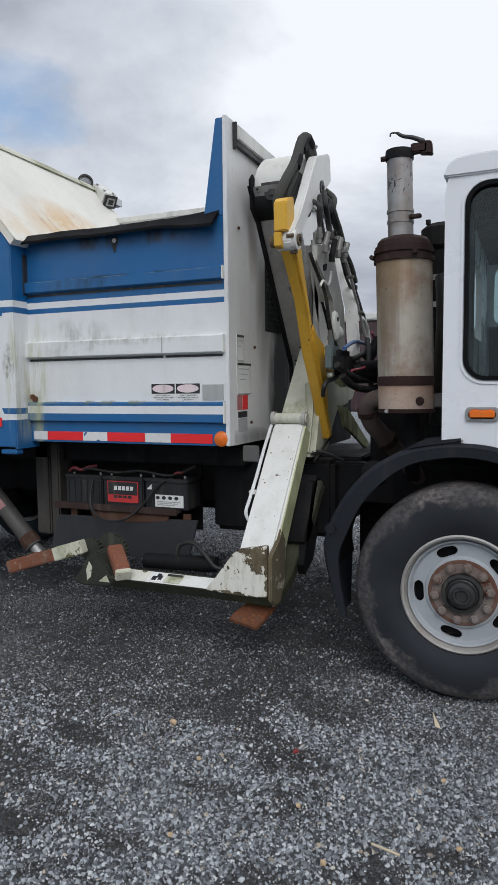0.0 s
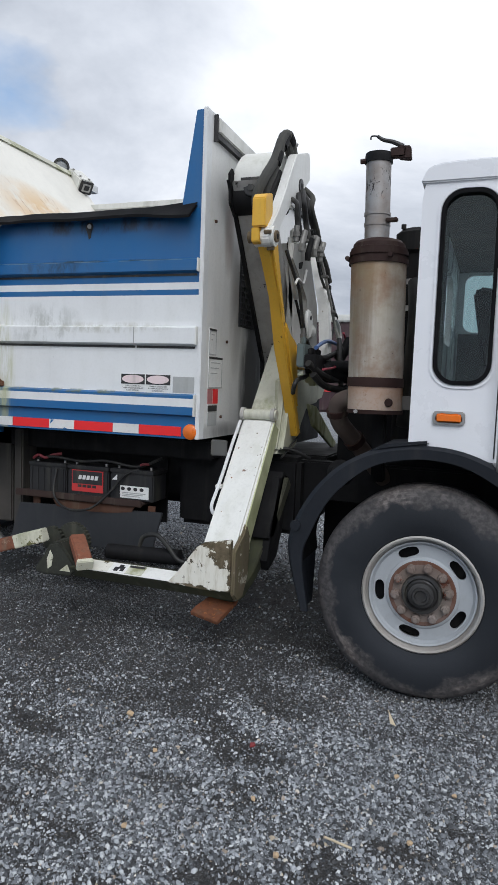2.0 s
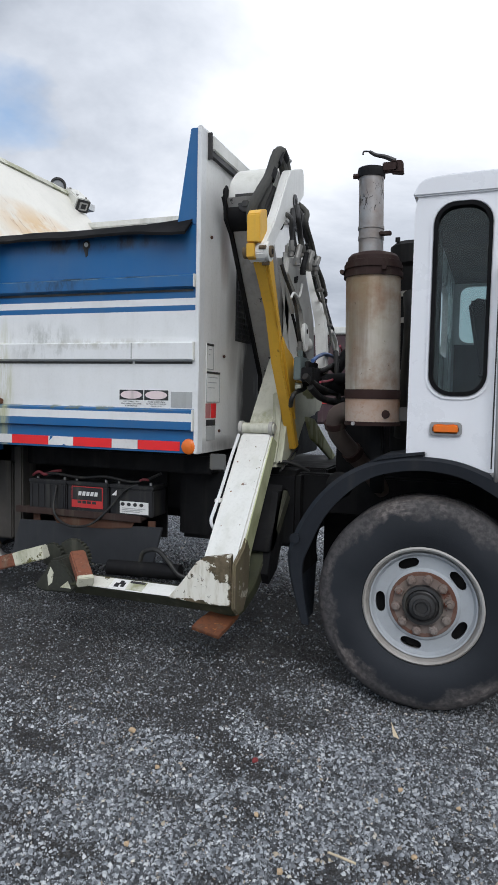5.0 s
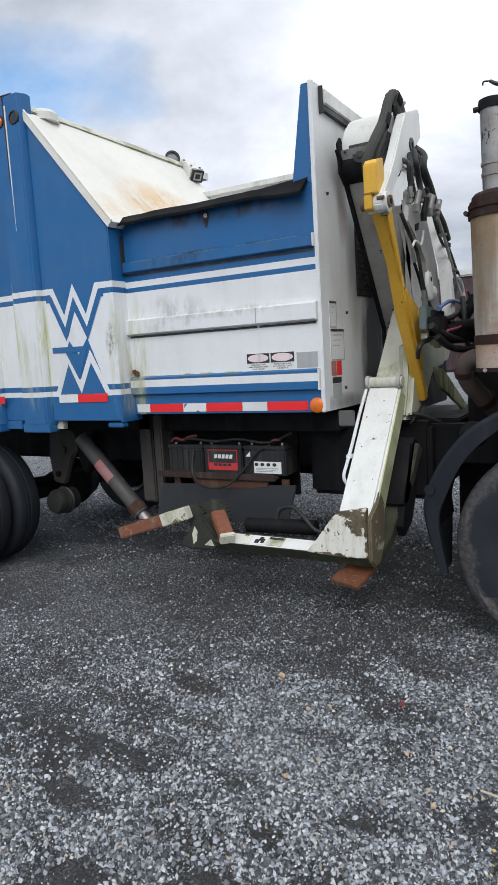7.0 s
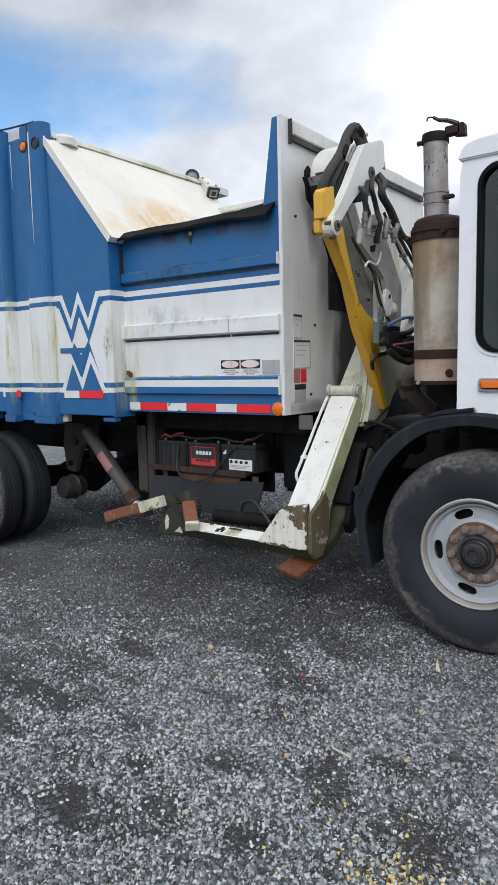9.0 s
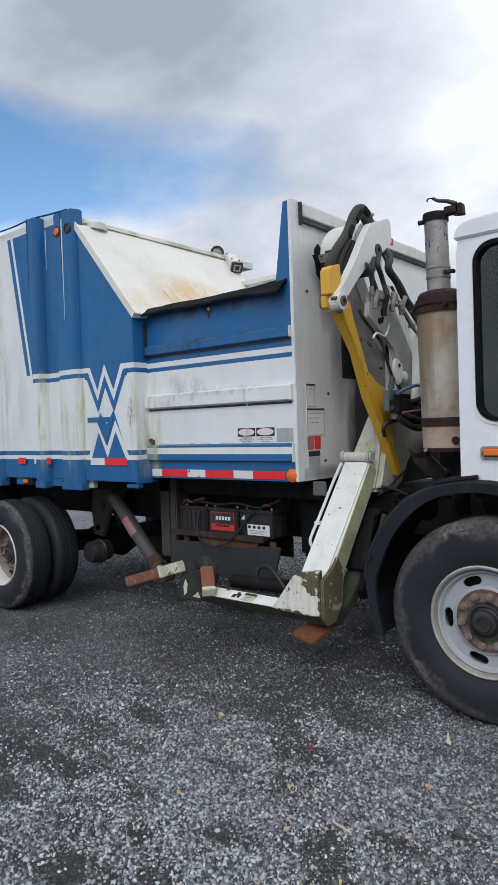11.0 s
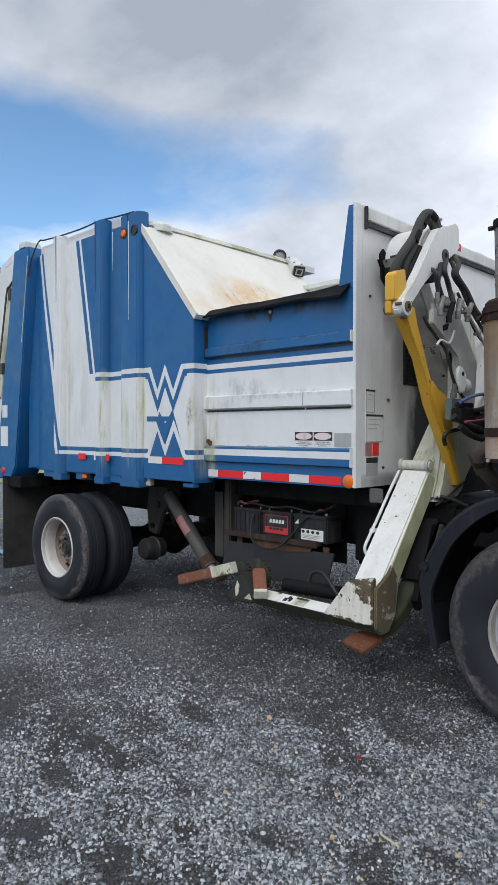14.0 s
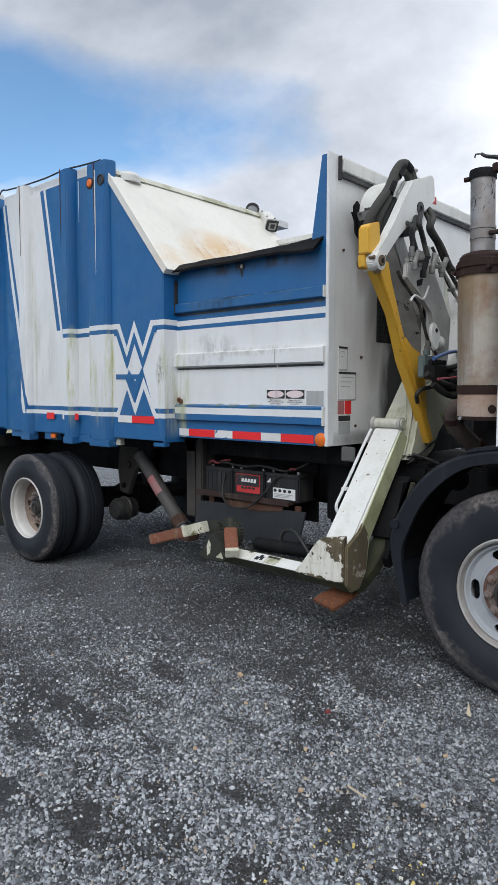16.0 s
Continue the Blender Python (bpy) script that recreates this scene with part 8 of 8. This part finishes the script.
def hoses():
    """Hydraulic hoses and pipes round the mast."""
    H, W_ = rubber_hose, cheek_grey
    runs = [
        ("wrapped_hose", 0.026, hose_sleeve, [(0.33, -0.02, 2.34), (0.35, -0.10, 2.42), (0.375, -0.06, 2.52), (0.395, 0.04, 2.64), (0.405, 0.11, 2.76), (0.41, 0.18, 2.815), (0.41, 0.26, 2.80), (0.42, 0.34, 2.68), (0.44, 0.38, 2.56)]),
        ("wrapped_hose", 0.024, hose_sleeve, [(0.35, 0.04, 2.36), (0.365, -0.01, 2.46), (0.385, 0.05, 2.58), (0.395, 0.10, 2.69), (0.40, 0.16, 2.765), (0.40, 0.24, 2.775), (0.41, 0.33, 2.66)]),
        ("hose", 0.020, H, [(0.33, 0.05, 2.24), (0.35, 0.0, 2.32), (0.37, 0.02, 2.42), (0.385, 0.07, 2.52), (0.39, 0.12, 2.60)]),
        ("hose", 0.018, H, [(0.37, -0.02, 2.26), (0.385, -0.02, 2.34), (0.392, 0.02, 2.42), (0.395, 0.08, 2.50)]),
        ("hose", 0.017, H, [(0.48, 0.22, 2.50), (0.50, 0.161, 2.436), (0.50, 0.143, 2.374), (0.50, 0.186, 2.307), (0.51, 0.20, 2.25)]),
        ("hose", 0.016, H, [(0.49, 0.26, 2.53), (0.52, 0.184, 2.454), (0.52, 0.224, 2.392), (0.52, 0.259, 2.334), (0.54, 0.27, 2.26)]),
        ("hose", 0.013, H, [(0.43, 0.42, 2.58), (0.50, 0.34, 2.50), (0.51, 0.32, 2.438), (0.51, 0.431, 2.373), (0.51, 0.533, 2.282), (0.51, 0.708, 2.169), (0.51, 0.91, 2.063), (0.51, 1.097, 1.942), (0.51, 1.217, 1.855), (0.53, 1.20, 1.66)]),
        ("hose", 0.016, hose_sleeve, [(0.44, 0.45, 2.60), (0.52, 0.36, 2.52), (0.525, 0.33, 2.449), (0.525, 0.467, 2.366), (0.525, 0.591, 2.264), (0.525, 0.737, 2.203), (0.525, 0.841, 2.121)]),
        ("hose", 0.009, H, [(0.53, 0.334, 2.337), (0.53, 0.463, 2.226), (0.53, 0.606, 2.109), (0.53, 0.82, 2.02), (0.53, 1.01, 1.949), (0.53, 1.065, 1.907), (0.53, 0.929, 1.769)]),
        ("hose", 0.013, H, [(0.44, 0.14, 2.47), (0.50, 0.12, 2.43), (0.50, 0.13, 2.38), (0.50, 0.145, 2.33), (0.50, 0.14, 2.27)]),
        ("pipe", 0.009, W_, [(0.56, 0.32, 2.27), (0.565, 0.42, 2.20), (0.57, 0.56, 2.09), (0.57, 0.72, 1.96), (0.58, 0.84, 1.82), (0.60, 0.90, 1.72)]),
        ("pipe", 0.013, boom_white, [(0.55, 0.93, 1.90), (0.55, 1.05, 1.86), (0.55, 1.11, 1.79), (0.57, 1.08, 1.68)]),
        ("pipe", 0.016, W_, [(0.46, 0.161, 2.26), (0.46, 0.175, 2.20), (0.46, 0.20, 2.12), (0.46, 0.25, 2.03), (0.46, 0.32, 1.95)]),
        ("hose", 0.010, H, [(0.49, 0.0, 2.16), (0.50, 0.03, 2.11), (0.50, 0.156, 2.037), (0.50, 0.251, 1.974), (0.50, 0.321, 1.846), (0.50, 0.381, 1.771), (0.50, 0.50, 1.69)]),
        ("hose", 0.013, H, [(0.50, 0.57, 1.54), (0.50, 0.44, 1.507), (0.50, 0.28, 1.486), (0.49, 0.25, 1.45), (0.47, 0.30, 1.41)]),
        ("hose", 0.011, hose_blue, [(0.62, 0.20, 1.665), (0.62, 0.34, 1.70), (0.62, 0.50, 1.722), (0.63, 0.68, 1.715), (0.64, 0.95, 1.69)]),
        ("hose", 0.007, hose_red, [(0.68, 0.62, 1.78), (0.68, 0.69, 1.75), (0.68, 0.76, 1.70), (0.68, 0.645, 1.625), (0.68, 0.437, 1.568), (0.68, 0.145, 1.546)]),
        ("hose", 0.020, H, [(0.58, 0.20, 1.58), (0.62, 0.30, 1.53), (0.66, 0.42, 1.50), (0.70, 0.55, 1.50), (0.72, 0.70, 1.52)]),
        ("hose", 0.016, H, [(0.58, 0.30, 1.62), (0.62, 0.42, 1.62), (0.66, 0.55, 1.66), (0.69, 0.66, 1.70), (0.70, 0.80, 1.66)]),
        ("hose", 0.020, H, [(0.60, 0.24, 1.52), (0.64, 0.34, 1.46), (0.69, 0.50, 1.44), (0.72, 0.66, 1.46)]),
        ("hose", 0.016, H, [(0.66, 0.60, 1.74), (0.69, 0.50, 1.62), (0.70, 0.52, 1.48), (0.68, 0.60, 1.36)]),
        ("hose", 0.010, H, [(0.10, 0.40, 1.10), (0.25, 0.36, 1.03), (0.42, 0.36, 1.08), (0.55, 0.45, 1.02)]),
        ("hose", 0.006, H, [(0.44, 0.62, 1.16), (0.42, 0.50, 1.10), (0.42, 0.36, 1.05), (0.42, 0.28, 1.03)]),
    ]
    for name, r, m, pts in runs:
        part(name, made(tube, pts, r, 10), m, lift_mast)
    for x, y, z in ((0.54, 0.20, 2.235), (0.59, 0.30, 2.20), (0.58, 0.50, 2.09), (0.58, 0.74, 1.91)):
        part("pipe_clamp", bevelled(0.004, box, x - 0.02, x + 0.02, y - 0.022, y + 0.012, z, z + 0.018), fitting_steel, lift_mast)
    for x, y, z in ((0.50, 0.14, 2.27), (0.52, 0.21, 2.25), (0.56, 0.30, 2.25), (0.58, 0.36, 2.20), (0.50, 0.36, 1.74)):
        f = bmesh.new()
        rod(f, (x, y, z - 0.04), (x, y, z + 0.045), 0.016, 8)
        rod(f, (x, y, z - 0.012), (x, y, z + 0.012), 0.022, 6)
        part("hose_fitting", f, fitting_steel, lift_mast, "steel hose fitting")
    for k, (x, y, z, dz) in enumerate(((0.545, 0.09, 2.24, 0.08), (0.56, 0.17, 2.21, 0.09), (0.57, 0.26, 2.24, 0.08), (0.575, 0.38, 2.24, 0.07))):
        g = bmesh.new()
        rod(g, (x, y, z - dz / 2), (x + 0.01, y + 0.03, z + dz / 2), 0.016, 10)
        rod(g, (x, y, z - dz / 2 - 0.03), (x, y, z - dz / 2 + 0.01), 0.019, 6)
        part("hose_end", g, chassis_black if k == 1 else fitting_steel, lift_mast, "greasy hose end")
    for a, c_, r in (((0.40, 0.12, 2.73), (0.402, 0.17, 2.80), 0.034), ((0.408, 0.20, 2.815), (0.408, 0.26, 2.795), 0.033), ((0.395, 0.04, 2.62), (0.40, 0.075, 2.68), 0.032)):
        part("hose_coupling", made(rod, a, c_, r, 14), chassis_black, lift_mast, "greasy hose coupling")
    part("coupling_bolt", made(rod, (0.41, 0.26, 2.80), (0.43, 0.31, 2.80), 0.012, 8), bare_steel, lift_mast)
    valve = bmesh.new()
    box(valve, 0.50, 0.545, 0.235, 0.40, 1.56, 1.69)
    rod(valve, (0.52, 0.30, 1.69), (0.52, 0.30, 1.73), 0.018, 10)
    soften(valve, 0.006)
    part("valve_block", valve, valve_green, lift_mast, "grey-green hydraulic valve block")
    spools = bmesh.new()
    box(spools, 0.55, 0.62, 0.22, 0.46, 1.55, 1.63)
    for k in range(4):
        rod(spools, (0.58, 0.25 + 0.055 * k, 1.63), (0.58, 0.25 + 0.055 * k, 1.665), 0.018, 10)
    soften(spools, 0.005)
    part("valve_spool", spools, chassis_black, lift_mast, "greasy black valve spool block")
    motor = bmesh.new()
    rod(motor, (0.60, 0.40, 1.53), (0.74, 0.62, 1.53), 0.055, 20)
    rod(motor, (0.66, 0.60, 1.62), (0.72, 0.66, 1.74), 0.035, 14)
    part("pump_body", motor, chassis_black, lift_mast, "black hydraulic pump body")
    rodb = part("reach_cylinder", made(rod, (0.50, 0.44, 1.56), (0.80, 0.50, 1.58), 0.035, 18), chassis_black, lift_mast, "black hydraulic cylinder")
    part("piston_rod", made(rod, (0.43, 0.44, 1.56), (0.50, 0.44, 1.56), 0.016, 12), chrome, rodb, "bright chrome piston rod")
    small = bmesh.new()
    lathe(small, [(0.0, -0.02), (0.03, -0.02), (0.045, 0.0), (0.045, 0.02)], (0.49, 0.50, 1.78), "y", 20)
    part("inspection_cap", small, white_front, lift_mast)
    red_tag = part("warning_plate", made(box, 0.396, 0.402, 0.575, 0.625, 2.670, 2.715), decal_red, lift_mast, "small red warning plate")


valve_green = paint("grey_green_casting", (0.10, 0.14, 0.14), 0.5, amount=0.4)
hose_sleeve = paint("dusty_hose_sleeve", (0.055, 0.055, 0.05), 0.85, dirt=(0.13, 0.12, 0.105), amount=0.7)
hose_blue = paint("blue_hose", (0.05, 0.12, 0.32), 0.4, amount=0.3)
hose_red = paint("thin_red_wire", (0.35, 0.03, 0.06), 0.4, amount=0.2)
hoses()


def step_leg():
    """The bent leg that hangs behind the front wheel, with a rusty toe."""
    pts_top = [(0.41, 0.30, 0.92), (0.385, 0.20, 0.74), (0.36, 0.10, 0.60), (0.325, -0.02, 0.43), (0.285, -0.12, 0.335), (0.26, -0.18, 0.31)]
    bm = bmesh.new()
    rings = []
    for x, y, z in pts_top:
        rings.append([bm.verts.new(p) for p in ((x - 0.06, y, z), (x + 0.06, y - 0.01, z), (x + 0.06, y + 0.05, z - 0.05), (x - 0.06, y + 0.05, z - 0.05))])
    for a, b in zip(rings, rings[1:]):
        for k in range(4):
            bm.faces.new((a[k], a[(k + 1) % 4], b[(k + 1) % 4], b[k]))
    bm.faces.new(rings[0]); bm.faces.new(rings[-1][::-1])
    soften(bm, 0.006)
    leg = part("stop_leg", bm, moss_leg, truck, "mossy bent steel leg with a rusty toe")
    # added black block: stands in for the shade behind the arm
    part("leg_sleeve", bevelled(0.004, prism, [(0.28, 0.95), (0.06, 0.66), (0.05, 0.60), (0.14, 0.60), (0.40, 0.90)], "x", 0.26, 0.44), chassis_black, leg, "black block standing in for shade round the leg's top")
    toe = bmesh.new()
    loft = []
    for (xa, ya, za), (xb, yb, zb) in (((0.150, -0.316, 0.262), (0.316, -0.345, 0.242)), ((0.165, -0.270, 0.285), (0.330, -0.290, 0.262)), ((0.205, -0.170, 0.318), (0.352, -0.170, 0.300)), ((0.225, -0.110, 0.345), (0.350, -0.100, 0.335))):
        loft.append([toe.verts.new(p) for p in ((xa, ya, za), (xb, yb, zb), (xb, yb + 0.01, zb - 0.022), (xa, ya + 0.01, za - 0.022))])
    for a, b in zip(loft, loft[1:]):
        for k in range(4):
            toe.faces.new((a[k], a[(k + 1) % 4], b[(k + 1) % 4], b[k]))
    toe.faces.new(loft[0]); toe.faces.new(loft[-1][::-1])
    bmesh.ops.translate(toe, verts=toe.verts, vec=(-0.020, 0.022, -0.014))
    soften(toe, 0.003)
    part("toe", toe, rust, leg, "rusty orange toe")
    web = bmesh.new()
    prism(web, [(0.20, 0.92), (0.36, 0.92), (0.30, 0.62), (0.20, 0.47), (0.06, 0.42), (0.03, 0.48)], "x", 0.40, 0.44)
    part("leg_web", web, chassis_black, leg)


step_leg()


# ---- another truck far behind ----
maroon = paint("dark_maroon_paint", (0.045, 0.018, 0.024), 0.45, amount=0.3)


def far_truck():
    t = thing("parked_truck", (-1.6, 12.0, 0.0), "dark parked truck with a green cab behind the refuse truck", "truck")
    part("box_body", bevelled(0.05, box, -5.6, -0.9, 11.0, 13.2, 0.9, 2.86), maroon, t)
    part("roof_panel", bevelled(0.03, box, -5.6, -0.9, 10.98, 13.22, 2.86, 3.02), white_front, t)
    part("truck_cab", bevelled(0.12, prism, [(-0.8, 0.6), (0.9, 0.6), (0.95, 1.5), (0.5, 2.7), (-0.8, 2.75)], "y", 11.0, 13.2), valve_green, t)
    part("side_window", made(prism, [(-0.5, 1.6), (0.65, 1.6), (0.4, 2.3), (-0.5, 2.3)], "y", 10.985, 11.0), dark_lens, t)
    part("stripe", made(box, -5.5, -1.0, 10.98, 11.0, 1.35, 1.45), decal_red, t)
    for x in (-4.8, -3.7, 0.15):
        b = bmesh.new()
        lathe(b, [(0.0, -0.02), (0.28, 0.0), (0.3, 0.03), (0.5, 0.0), (0.52, 0.06), (0.52, 0.3), (0.0, 0.3)], (x, 10.95, 0.5), "y", 28)
        part("truck_wheel", b, rubber, t)


far_truck()
